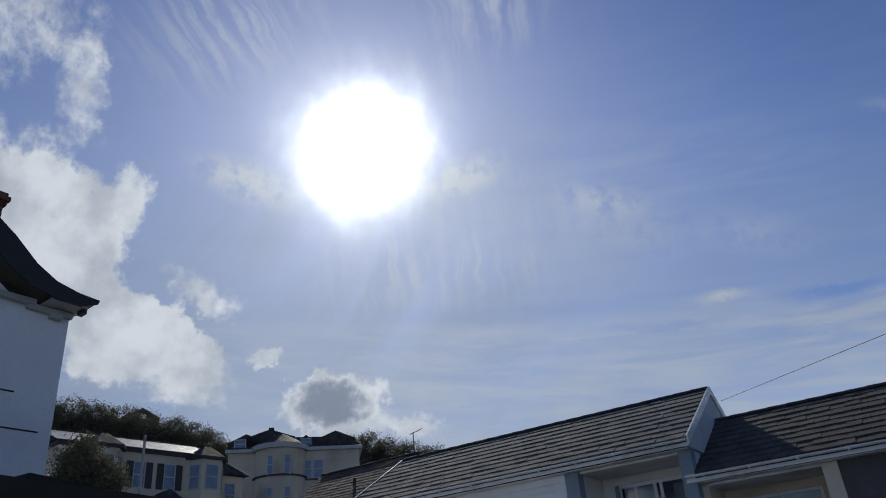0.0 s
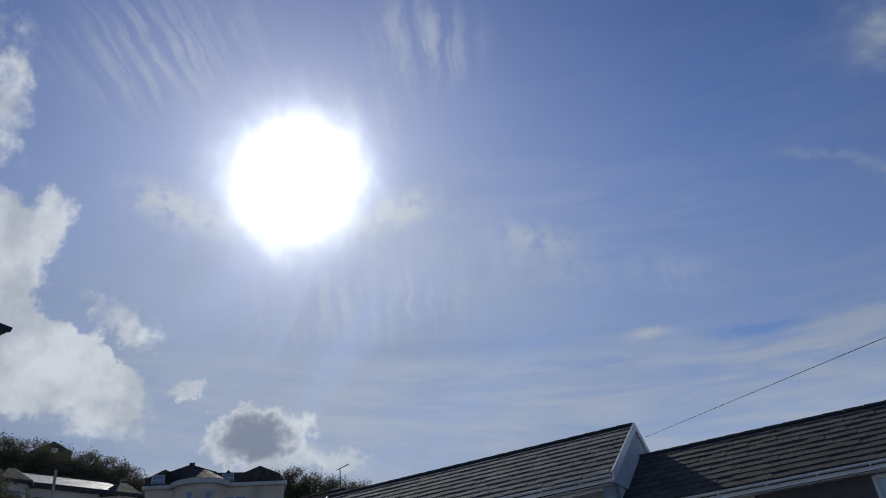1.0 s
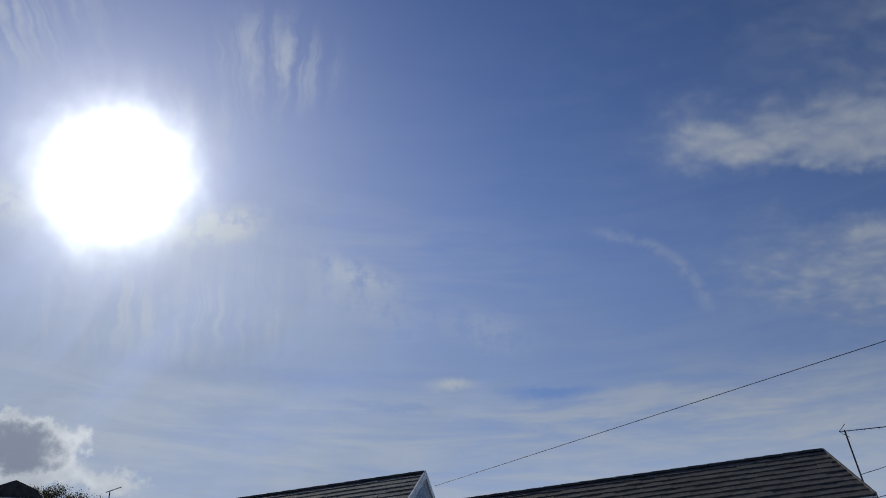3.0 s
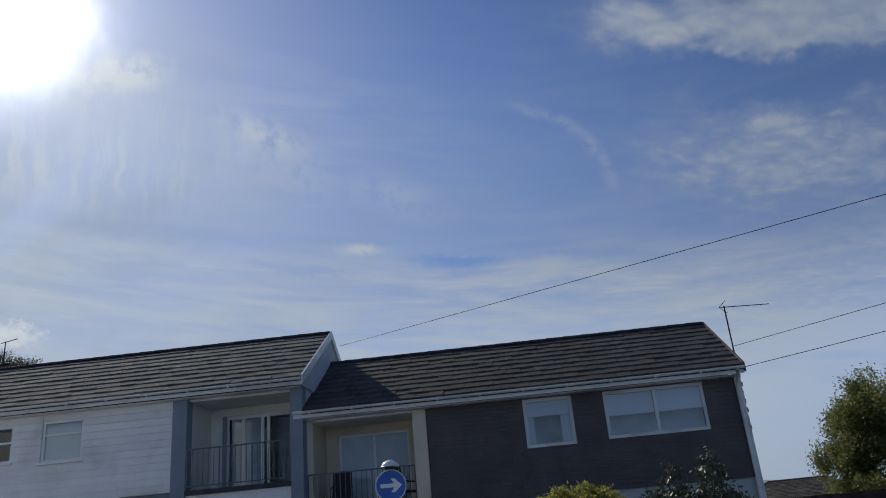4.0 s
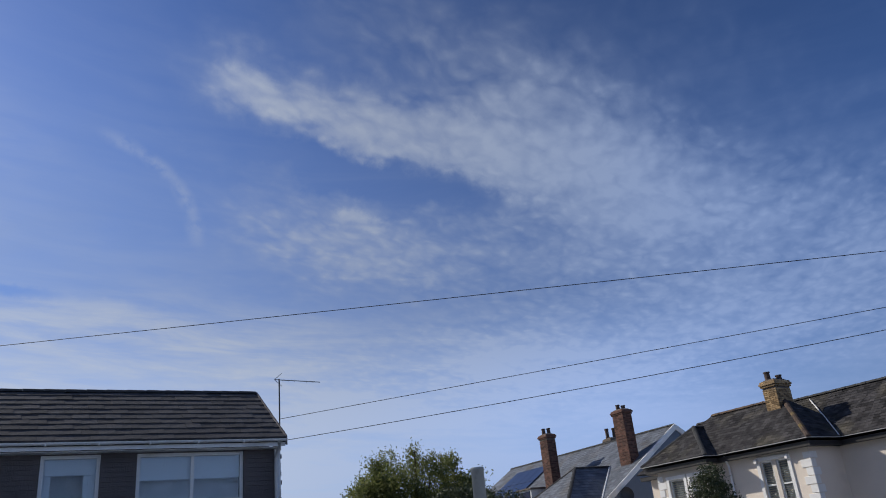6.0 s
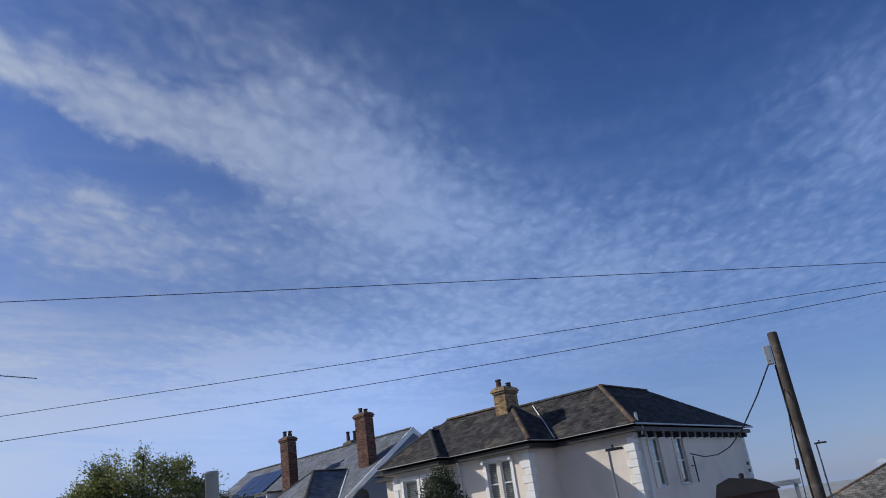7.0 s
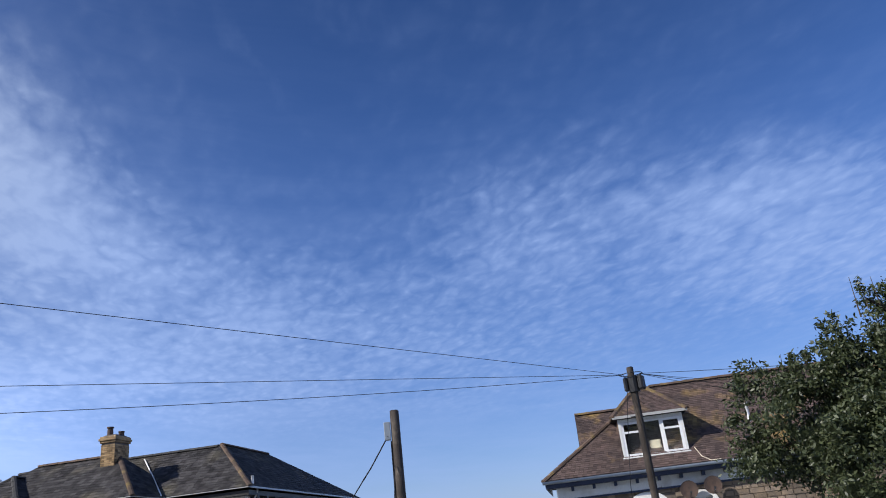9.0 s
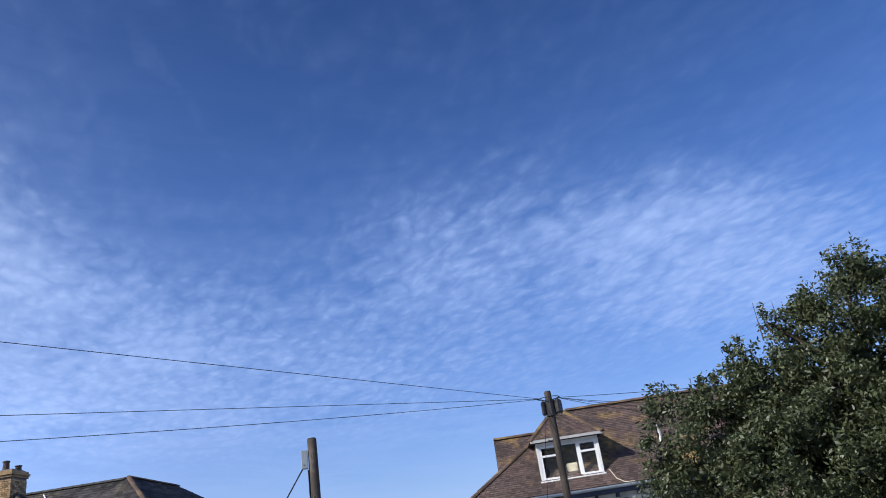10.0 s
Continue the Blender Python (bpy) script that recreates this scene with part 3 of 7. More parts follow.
def roof(parent, u0, u1, n0, n1, ze, zr, along="u", h0=0.0, h1=0.0, mat=None, ridge=None, course=0.2, width=0.25, thick=0.016, seed=1, skip=(), hips=(1, 1, 1, 1)):
    """A whole roof of overlapping pieces on a felted deck, with ridge and hip pieces."""
    rnd = random.Random(seed)
    c, r0, r1, sides = roof_faces(u0, u1, n0, n1, ze, zr, along, h0, h1)
    g = geo()
    g[0].extend([tuple(v - Vector((0, 0, 0.02))) for v in (*c, r0, r1)])
    g[1].extend([(3, 2, 1, 0), (0, 1, 5, 4), (2, 3, 4, 5), (1, 2, 5), (3, 0, 4)])
    deck_ob = part("roof", g, M_DECK, parent)
    cover = geo()
    for k, f in enumerate(sides):
        if k in skip:
            continue
        o = f[0]
        u = (f[1] - f[0]).normalized()
        mid = (f[2] + f[-1]) / 2 if len(f) == 4 else f[2]
        v = mid - o
        v = (v - u * v.dot(u)).normalized()
        tiles_on(cover, o, u, v, [((p - o).dot(u), (p - o).dot(v)) for p in f], course, width, thick, rnd)
    part("roof_covering", cover, mat, deck_ob, kind="stuff")
    caps = geo()
    if (r1 - r0).length > 0.1:
        ridge_caps(caps, r0, r1)
    if h0:
        for on, k in ((hips[0], 0), (hips[3], 3)):
            if on:
                ridge_caps(caps, c[k], r0, 0.11)
    if h1:
        for on, k in ((hips[1], 1), (hips[2], 2)):
            if on:
                ridge_caps(caps, c[k], r1, 0.11)
    if caps[0]:
        part("ridge_tiles", caps, ridge or M_RIDGE_D, deck_ob, kind="stuff")
    return deck_ob


def window(parent, axis, at, s0, s1, z0, z1, bars=(), rails=(), bar=0.055, mat=None, inward=1, backing=None, backing_cover=1.0, sill=True, depth=0.3, back_off=0.12):
    """A window: frame, sash bars, glass, sill, and what hangs behind it. at: the wall's outer face; inward: +1 or -1 along its depth."""
    mat = mat or M_PVC

    def b(g, a0, a1, d0, d1, y0, y1):
        p, q = sorted((at + inward * d0, at + inward * d1))
        return box(g, a0, a1, p, q, y0, y1) if axis == "u" else box(g, p, q, a0, a1, y0, y1)

    g = geo()
    b(g, s0, s1, 0.05, 0.11, z1 - bar, z1)
    b(g, s0, s1, 0.05, 0.11, z0, z0 + bar)
    b(g, s0, s0 + bar, 0.052, 0.108, z0 + bar, z1 - bar)
    b(g, s1 - bar, s1, 0.052, 0.108, z0 + bar, z1 - bar)
    w = part("window", boxed(*( (s0, s1, *sorted((at + inward * 0.108, at + inward * 0.112)), z0, z0 + 0.01) if axis == "u" else (*sorted((at + inward * 0.108, at + inward * 0.112)), s0, s1, z0, z0 + 0.01))), mat, parent)
    part("window_frame", g, mat, w)
    xs = [s0 + bar, *[s0 + (s1 - s0) * f for f in bars], s1 - bar]
    for f in bars:
        x = s0 + (s1 - s0) * f
        part("mullion", b(geo(), x - bar * 0.45, x + bar * 0.45, 0.054, 0.106, z0 + bar, z1 - bar), mat, w)
    for f in rails:
        z = z0 + (z1 - z0) * f
        part("sash_rail", b(geo(), s0 + bar, s1 - bar, 0.06, 0.10, z - bar * 0.4, z + bar * 0.4), mat, w)
    for x0, x1 in zip(xs, xs[1:]):
        p = part("pane", b(geo(), x0, x1, 0.078, 0.086, z0 + bar * 0.8, z1 - bar * 0.8), M_GLASS, w)
        p.visible_shadow = False
    if sill:
        part("window_sill", b(geo(), s0 - 0.06, s1 + 0.06, -0.07, 0.05, z0 - 0.06, z0), mat, w, bevel=0.01)
    if backing:
        part("blind" if backing is M_BLIND else "curtain", b(geo(), s0 + 0.02, s1 - 0.02, back_off + 0.02, back_off + 0.035, z1 - (z1 - z0) * backing_cover, z1 - 0.01), backing, w)
    return w


def shell(parent, u0, u1, n0, n1, z0, z1, mat, front=(), back=(), left=(), right=(), t=0.25):
    """Four walls with openings and a lid; the near wall is 'front'. Walls butt end to end."""
    part("wall", wall(geo(), "u", n0, t, u0, u1, z0, z1, front), mat, parent)
    part("wall", wall(geo(), "u", n1 - t, t, u0, u1, z0, z1, back), mat, parent)
    part("wall", wall(geo(), "n", u0, t, n0 + t, n1 - t, z0, z1, left), mat, parent)
    part("wall", wall(geo(), "n", u1 - t, t, n0 + t, n1 - t, z0, z1, right), mat, parent)
    part("ceiling", boxed(u0 + t, u1 - t, n0 + t, n1 - t, z1 - 0.12, z1 - 0.02), M_ROOM, parent)


def bricks(parent, u0, u1, n0, n1, z0, z1, mat, seed=3, course=0.075, length=0.225, limit=True):
    """A brick stack: a mortar core with each brick of its faces on it."""
    rnd = random.Random(seed)
    g = geo()
    d = 0.012
    rows = int((z1 - z0) / course)
    for r in range(rows):
        z = z0 + r * course
        for axis, lo, hi, face in (("u", u0, u1, n0), ("u", u0, u1, n1), ("n", n0, n1, u0), ("n", n0, n1, u1)):
            s = lo - (length * 0.5 if (r + (axis == "n")) % 2 else 0)
            while s < hi:
                a, b = max(s, lo), min(s + length - 0.012, hi)
                if b - a > 0.03:
                    k = d * rnd.uniform(0.6, 1.3)
                    if axis == "u":
                        box(g, a, b, face - k, face + k, z, z + course - 0.012)
                    else:
                        box(g, face - k, face + k, a, b, z, z + course - 0.012)
                s += length
    return g


def chimney(parent_frame, name, label, u, n, w, z0, z1, mat, pots, pot_mat=M_POT, seed=2, group="chimneys", pot_h=0.45, deep=None):
    """A brick stack with an oversailing cap and pots. A thing that stands on a roof."""
    az = parent_frame
    deep = deep or w
    t = thing(name, az, (u, n, z0), label, "chimney", group)
    h, k = w / 2, deep / 2
    part("stack_core", boxed(u - h + 0.004, u + h - 0.004, n - k + 0.004, n + k - 0.004, z0, z1), M_MORTAR, t)
    part("brickwork", bricks(t, u - h, u + h, n - k, n + k, z0, z1 - 0.26, mat, seed), mat, t, kind="stuff")
    cap = geo()
    for j, (e, a, b) in enumerate(((0.05, 0.26, 0.17), (0.09, 0.17, 0.08), (0.05, 0.08, 0.0))):
        box(cap, u - h - e, u + h + e, n - k - e, n + k + e, z1 - a, z1 - b - 0.004)
    part("cap", cap, mat, t, bevel=0.012)
    part("flaunching", prism(geo(), [(u - h, n - k, z1), (u + h, n - k, z1), (u + h, n + k, z1), (u - h, n + k, z1)], [(u - h * .7, n - k * .7, z1 + .07), (u + h * .7, n - k * .7, z1 + .07), (u + h * .7, n + k * .7, z1 + .07), (u - h * .7, n + k * .7, z1 + .07)]), M_MORTAR, t)
    for du, dn, hh in pots:
        tt = pot_h * hh
        part("chimney_pot", tube(geo(), [(u + du, n + dn, z1), (u + du, n + dn, z1 + tt * .85), (u + du, n + dn, z1 + tt * .86), (u + du, n + dn, z1 + tt)], [0.13, 0.105, 0.135, 0.13], 12), pot_mat, t, smooth=False)
    return t


def leaves(centres, spread, per, size, rnd, flat=0.75, droop=0.0):
    """Many small leaf blades in clumps. centres: (n, 3)."""
    c = np.repeat(np.asarray(centres), per, axis=0)
    k = len(c)
    p = c + rnd.normal(0, 1, (k, 3)) * np.array([spread, spread, spread * flat])
    p[:, 2] -= np.abs(rnd.normal(0, droop, k))
    a = rnd.normal(0, 1, (k, 3))
    a /= np.linalg.norm(a, axis=1)[:, None]
    b = np.cross(a, rnd.normal(0, 1, (k, 3)))
    b /= np.linalg.norm(b, axis=1)[:, None]
    s = size * rnd.uniform(0.6, 1.35, k)[:, None]
    q = np.stack([p - a * s, p + b * s * 0.42, p + a * s, p - b * s * 0.42], 1).reshape(-1, 3)
    return q, np.arange(4 * k).reshape(-1, 4)


def leaf_part(name, q, f, mat, parent, label=""):
    me = bpy.data.meshes.new(name)
    q = q - np.array(BASE[parent])
    me.vertices.add(len(q))
    me.vertices.foreach_set("co", q.ravel())
    me.loops.add(f.size)
    me.loops.foreach_set("vertex_index", f.ravel().astype(np.int32))
    me.polygons.add(len(f))
    me.polygons.foreach_set("loop_start", (np.arange(len(f)) * 4).astype(np.int32))
    me.update(calc_edges=True)
    me.materials.append(mat)
    ob = new(name, me)
    ob.parent = parent
    BASE[ob] = BASE[parent]
    return tagged(ob, label)


def crown_points(rnd, lobes, count, hollow=0.55, lump=0.0):
    """Clump centres in a crown of several lobes, (u, n, z, ru, rn, rz) each, densest near its skin."""
    pts = []
    vol = np.array([l[3] * l[4] * l[5] for l in lobes]) ** 0.67
    for l, k in zip(lobes, (vol / vol.sum() * count).astype(int)):
        d = rnd.normal(0, 1, (k, 3))
        d /= np.linalg.norm(d, axis=1)[:, None]
        r = rnd.uniform(hollow, 1.0, k) ** 0.6 * (1 + 0.10 * np.sin(d[:, 0] * 7 + l[0]) * np.cos(d[:, 2] * 6 + l[1]))
        c = np.array(l[:3]) + d * r[:, None] * np.array(l[3:])
        if lump:                      # boughs: gather the clumps round fewer centres, with gaps between
            heads = c[: max(3, k // 9)]
            c = heads[rnd.integers(0, len(heads), k)] + rnd.normal(0, lump, (k, 3))
        pts.append(c)
    return np.concatenate(pts)

# ---- ground ----


def soft_plus(v, w=6.0):
    return w * math.log1p(math.exp(min(v / w, 60)))


def ground_at(x, y):
    s = x * -math.sin(radians(35)) + y * math.cos(radians(35))
    return 0.285 * soft_plus(min(s, 260) - 27) - 0.075 * soft_plus(min(-s, 300) - 4) - 0.02


def gz(az, u, n):
    a = radians(az)
    return ground_at(u * math.cos(a) - n * math.sin(a), u * math.sin(a) + n * math.cos(a))


def build_ground():
    steps = [-3000, -1200, -500, -300, -200, *range(-150, 151, 6), 200, 300, 500, 1200, 3000]
    g = geo()
    k = len(steps)
    for y in steps:
        for x in steps:
            g[0].append((x, y, ground_at(x, y)))
    for j in range(k - 1):
        for i in range(k - 1):
            g[1].append((j * k + i, j * k + i + 1, (j + 1) * k + i + 1, (j + 1) * k + i))
    ob = new("ground", mesh_of("ground", g, M_GROUND, True))
    tagged(ob, "sloping ground of tarmac road and green verge", "ground", kind="structure")


build_ground()

# ---- the terraced pair of modern houses ----
AZ = -34.5


def gutter(parent, u0, u1, n, z, mat=M_WHITE):
    """A fascia board and a half-round gutter along an eave."""
    part("fascia", boxed(u0, u1, n + 0.09, n + 0.12, z - 0.18, z + 0.0), mat, parent)
    g = geo()
    pts = [(math.cos(math.pi * (1 + k / 6)) * 0.06, math.sin(math.pi * (1 + k / 6)) * 0.055) for k in range(7)]
    inner = [(p * 0.86, q * 0.86) for p, q in reversed(pts)]
    ring = pts + inner
    prism(g, [(u0, n + 0.03 + p, z - 0.03 + q) for p, q in ring], [(u1, n + 0.03 + p, z - 0.03 + q) for p, q in ring])
    part("gutter", g, mat, parent, "white plastic gutter")
    for k in range(int((u1 - u0) / 1.0)):
        part("gutter_bracket", boxed(u0 + 0.4 + k, u0 + 0.43 + k, n - 0.035, n + 0.09, z - 0.1, z - 0.03), mat, parent)


def modern_roof(parent, u0, u1, ne, nr, ze, zr, single):
    """A gabled roof of broad concrete tiles; the courses step, and each tile sits a little differently."""
    rnd = random.Random(11)
    slope = Vector((0, nr - ne, zr - ze))
    length = slope.length
    v = slope.normalized()
    nb = 2 * nr - ne
    deck = geo()
    t = 0.10
    prism(deck, [(u0, ne, ze - t), (u0, nr, zr - t), (u0, nb, ze - t), (u0, nb, ze - 0.02), (u0, nr, zr - 0.02), (u0, ne, ze - 0.02)],
          [(u1, ne, ze - t), (u1, nr, zr - t), (u1, nb, ze - t), (u1, nb, ze - 0.02), (u1, nr, zr - 0.02), (u1, ne, ze - 0.02)])
    deck_ob = part("roof", deck, M_DECK, parent)
    courses, w = 10, 0.335
    course = length / courses
    nrm = Vector((0, -v.z, v.y))
    if single:
        shape = geo()
        for q, wv, z in ((0, 0, -0.012), (w - 0.003, 0, -0.012), (w - 0.003, 0, 0.028), (0, 0, 0.028), (w - 0.003, course * 1.1, 0.004), (0, course * 1.1, 0.004)):
            shape[0].append(tuple(Vector((q, 0, 0)) + v * wv + nrm * z))
        shape[1].extend([(0, 1, 2, 3), (3, 2, 4, 5), (1, 4, 2), (0, 3, 5), (0, 5, 4, 1)])
        me = mesh_of("roof_tile", shape, M_TILE)
        b = BASE[deck_ob]
        for k in range(courses):
            s = u0 + (w * 0.5 if k % 2 else 0) - (w if k % 2 else 0)
            while s < u1 - 0.05:
                a = max(s, u0)
                ob = new("roof_tile", me)
                ob.parent = deck_ob
                wide = min(s + w, u1) - a
                ob.location = Vector((a, ne, ze)) + v * (k * course + rnd.uniform(-0.012, 0.006)) + nrm * rnd.uniform(-0.003, 0.009) - b
                ob.scale = (wide / w, 1, 1)
                ob.rotation_euler = (rnd.uniform(-0.012, 0.012), 0, rnd.uniform(-0.006, 0.006))
                s += w
    else:
        g = geo()
        tiles_on(g, (u0, ne, ze), (1, 0, 0), v, [(0, 0), (u1 - u0, 0), (u1 - u0, length), (0, length)], course, w, 0.028, rnd, 0.003)
        part("roof_tiles", g, M_TILE_J, deck_ob, kind="stuff")
    g = geo()
    tiles_on(g, (u1, nb, ze), (-1, 0, 0), (0, -v.y, v.z), [(0, 0), (u1 - u0, 0), (u1 - u0, length), (0, length)], course, w, 0.028, rnd, 0.003)
    part("rear_roof_tiles", g, M_TILE_J, deck_ob, kind="stuff")
    caps = geo()
    ridge_caps(caps, (u0, nr, zr), (u1, nr, zr), 0.12, 0.45)
    part("ridge_tiles", caps, M_RIDGE_D, deck_ob, kind="stuff")
    return deck_ob


def verge(parent, u, ne, nr, ze, zr, side, mat):
    """A sloping verge board up both sides of a gable."""
    g = geo()
    nb = 2 * nr - ne
    a, b = (u, u + 0.04) if side > 0 else (u - 0.04, u)
    for n0, z0, n1, z1 in ((ne, ze, nr, zr), (nb, ze, nr, zr)):
        prism(g, [(a, n0, z0 - 0.16), (a, n1, z1 - 0.16), (a, n1, z1 + 0.05), (a, n0, z0 + 0.05)], [(b, n0, z0 - 0.16), (b, n1, z1 - 0.16), (b, n1, z1 + 0.05), (b, n0, z0 + 0.05)])
    part("verge_board", g, mat, parent, "white verge board")


def gable_wall(parent, u0, u1, ne, nr, nb, z0, ze, zr, mat):
    g = geo()
    ring = [(ne, z0), (nb, z0), (nb, ze), (nr, zr), (ne, ze)]
    prism(g, [(u0, n, z) for n, z in ring], [(u1, n, z) for n, z in ring])
    part("gable_wall", g, mat, parent)


def railing(parent, u0, u1, n, z0, z1):
    """An iron balcony railing: top and bottom rail, and each baluster."""
    r = part("railing", tube(geo(), [(u0, n, z1), (u1, n, z1)], 0.02, 6), M_RAIL, parent, "grey iron railing")
    part("bottom_rail", tube(geo(), [(u0, n, z0 + 0.08), (u1, n, z0 + 0.08)], 0.015, 6), M_RAIL, r)
    k = int((u1 - u0) / 0.125)
    for i in range(k + 1):
        u = u0 + (u1 - u0) * i / k
        part("baluster", tube(geo(), [(u, n, z0 if i % 6 == 0 else z0 + 0.08), (u, n, z1)], 0.009 if i % 6 else 0.016, 5, False), M_RAIL, r)


def house_right():
    g0 = gz(AZ, 0, 18)
    t = thing("terraced_house", AZ, (0, 18, g0), "two-storey terraced house with charcoal cladding and dark tiled roof", "house", "modern terrace")
    n, z0 = 18.0, g0
    zf, zs = 2.30, 4.50                       # first floor, soffit
    # upper cladding: a wall behind, with hung boards on it
    holes = [(0.14, 1.28, 3.37, 4.53 - 0.02), (2.00, 4.29, 3.40, 4.51)]
    holes = [(a, b, c, min(d, zs - 0.02)) for a, b, c, d in holes]
    part("wall", wall(geo(), "u", n, 0.25, -2.46, 5.0, zf, zs, holes), M_DARK, t)
    rnd = random.Random(5)
    rows = 22
    step = (zs - zf) / rows
    g = geo()
    for r in range(rows):
        z = zf + r * step
        cuts = [(-2.13, 5.0)]
        for a, b, c, d in holes:
            if z + step > c + 0.01 and z < d - 0.01:
                cuts = [q for p in cuts for q in ((p[0], a), (b, p[1])) if q[1] - q[0] > 0.02] if len(cuts) == 1 else [cuts[0], (cuts[1][0], a), (b, cuts[1][1])]
        for a, b in cuts:
            s = a
            while s < b - 0.01:
                e = min(s + rnd.uniform(0.24, 0.30), b)
                k = rnd.uniform(0.012, 0.02)
                i = len(g[0])
                g[0].extend([(s, n - k, z), (e - 0.005, n - k, z), (e - 0.005, n - 0.003, z + step), (s, n - 0.003, z + step), (s, n, z), (e - 0.005, n, z)])
                g[1].extend([(i, i + 1, i + 2, i + 3), (i + 4, i + 5, i + 1, i)])
                s = e
    part("cladding", g, M_DARK, t, kind="stuff")
    # lower wall, doors and the storey below
    door = (-0.55, 0.45, z0, 2.06)
    win = (2.0, 4.2, z0 + 0.95, 2.1)
    part("wall", wall(geo(), "u", n + 0.04, 0.25, -2.46, 5.0, z0, zf, [door, win]), M_SAGE, t)
    window(t, "u", n + 0.04, *win, bars=(0.5,), backing=M_CURTAIN)
    hood = part("door_canopy", boxed(-0.72, 0.62, n - 0.30, n + 0.03, 2.16, 2.26), M_WHITE, t, bevel=0.015)
    d = part("door", boxed(-0.55, 0.45, n + 0.12, n + 0.17, z0, 2.06), M_PVC, t, "white front door with a glazed fan")
    part("door_frame", wall(geo(), "u", n - 0.01, 0.12, -0.64, 0.54, z0, 2.14, [(-0.55, 0.45, z0 - 1, 2.06)]), M_PVC, d)
    p = part("pane", boxed(-0.40, 0.30, n + 0.108, n + 0.118, 1.55, 1.93), M_GLASS, d)
    p.visible_shadow = False
    part("vent", boxed(-1.45, -1.33, n + 0.02, n + 0.04, 1.85, 1.97), M_IRON, t)
    # windows with half-drawn blinds
    w = window(t, "u", n, *holes[0], backing=M_BLIND, backing_cover=0.36, bar=0.075, mat=M_WHITE, sill=False)
    a, b, c, d = holes[0]
    part("curtain", boxed(a, b, n + 0.62, n + 0.64, c, d), M_CURTAIN, w)
    for x0, x1 in ((a + 0.04, a + 0.22), (b - 0.30, b - 0.04)):
        g = geo()
        for k in range(6):
            e0, e1 = x0 + (x1 - x0) * k / 6, x0 + (x1 - x0) * (k + 1) / 6
            box(g, e0, e1, n + 0.17 + 0.02 * (k % 2), n + 0.20 + 0.02 * (k % 2), c + 0.05, d - 0.4)
        part("drape", g, M_BLIND, w, "white gathered side curtain")
    w = window(t, "u", n, *holes[1], bars=(0.51,), backing=M_BLIND, backing_cover=0.52, bar=0.075, mat=M_WHITE, sill=False)
    part("curtain", boxed(holes[1][0], holes[1][1], n + 0.5, n + 0.52, holes[1][2], holes[1][3]), M_CURTAIN, w)
    # recessed balcony
    part("balcony_post", boxed(-2.46, -2.14, n - 0.06, n + 0.22, zf, zs), M_CREAM, t, bevel=0.01)
    part("recess_back_wall", wall(geo(), "u", n + 1.3, 0.2, -5.0, -2.46, zf, zs, [(-4.55, -2.75, zf + 0.02, zf + 1.95)]), M_CREAM, t)
    part("recess_side_wall", boxed(-2.46, -2.30, n + 0.25, n + 1.3, zf, zs), M_CREAM, t)
    part("recess_side_wall", boxed(-5.0, -4.86, n + 0.02, n + 1.3, zf, zs), M_CREAM, t)
    part("balcony_ceiling", boxed(-4.99, -2.31, n + 0.02, n + 1.29, zs - 0.05, zs), M_WHITE, t)
    window(t, "u", n + 1.3, -4.55, -2.75, zf + 0.02, zf + 1.95, bars=(0.5,), backing=M_CURTAIN, backing_cover=1.0, sill=False, bar=0.06)
    part("balcony_slab", boxed(-5.0, -2.12, n - 0.10, n + 1.3, zf - 0.14, zf - 0.02), M_IRON, t, bevel=0.01)
    part("slab_edge", boxed(-5.0, -2.12, n - 0.13, n - 0.10, zf - 0.33, zf - 0.15), M_WHITE, t)
    part("wall", wall(geo(), "u", n + 0.06, 0.2, -5.0, -2.46, z0, zf - 0.15, [(-4.6, -2.9, z0 + 0.1, 1.85)]), M_BLACK, t)
    window(t, "u", n + 0.06, -4.6, -2.9, z0 + 0.1, 1.85, bars=(0.5,), backing=M_CURTAIN, sill=False)
    railing(t, -4.98, -2.48, n - 0.04, zf - 0.02, zf + 0.95)
    # side and rear walls, floor of the upper room
    gable_wall(t, 4.76, 5.0, n + 0.25, 20.35, 22.7, z0, zs, 6.20, M_DARK)
    part("wall", wall(geo(), "u", 22.7, 0.25, -5.0, 5.0, z0, zs), M_SAGE, t)
    part("room_floor", boxed(-2.30, 4.75, n + 0.26, 22.69, zf - 0.1, zf), M_ROOM, t)
    part("room_ceiling", boxed(-2.30, 4.75, n + 0.26, 22.69, zs - 0.06, zs - 0.01), M_ROOM, t)
    # roof
    ne, nr, ze, zr = 17.62, 20.4, 4.70, 6.36
    modern_roof(t, -5.0, 5.17, ne, nr, ze, zr, True)
    verge(t, 5.17, ne, nr, ze, zr, 1, M_DARK)
    part("soffit", boxed(-5.0, 5.1, ne + 0.12, n + 0.02, zs + 0.0, zs + 0.02), M_WHITE, t)
    gutter(t, -5.22, 5.17, ne - 0.06, ze + 0.0)
    pipe = tube(geo(), [(5.03, ne, ze - 0.08), (5.03, n - 0.08, zs - 0.25), (5.03, n - 0.08, z0)], 0.05, 8)
    part("downpipe", pipe, M_WHITE, t, "white plastic downpipe", smooth=True)
    part("corner_board", boxed(5.0, 5.14, n - 0.03, n + 0.10, z0, zs), M_WHITE, t)
    for k in range(14):
        e = 5.165 + 0.022 * (k % 2) + 0.01 * (k % 3)
        part("verge_tile", boxed(5.005, e, n + 0.11, n + 0.30 + 0.02 * (k % 3), 3.22 + k * 0.098, 3.316 + k * 0.098), M_DARK, t)


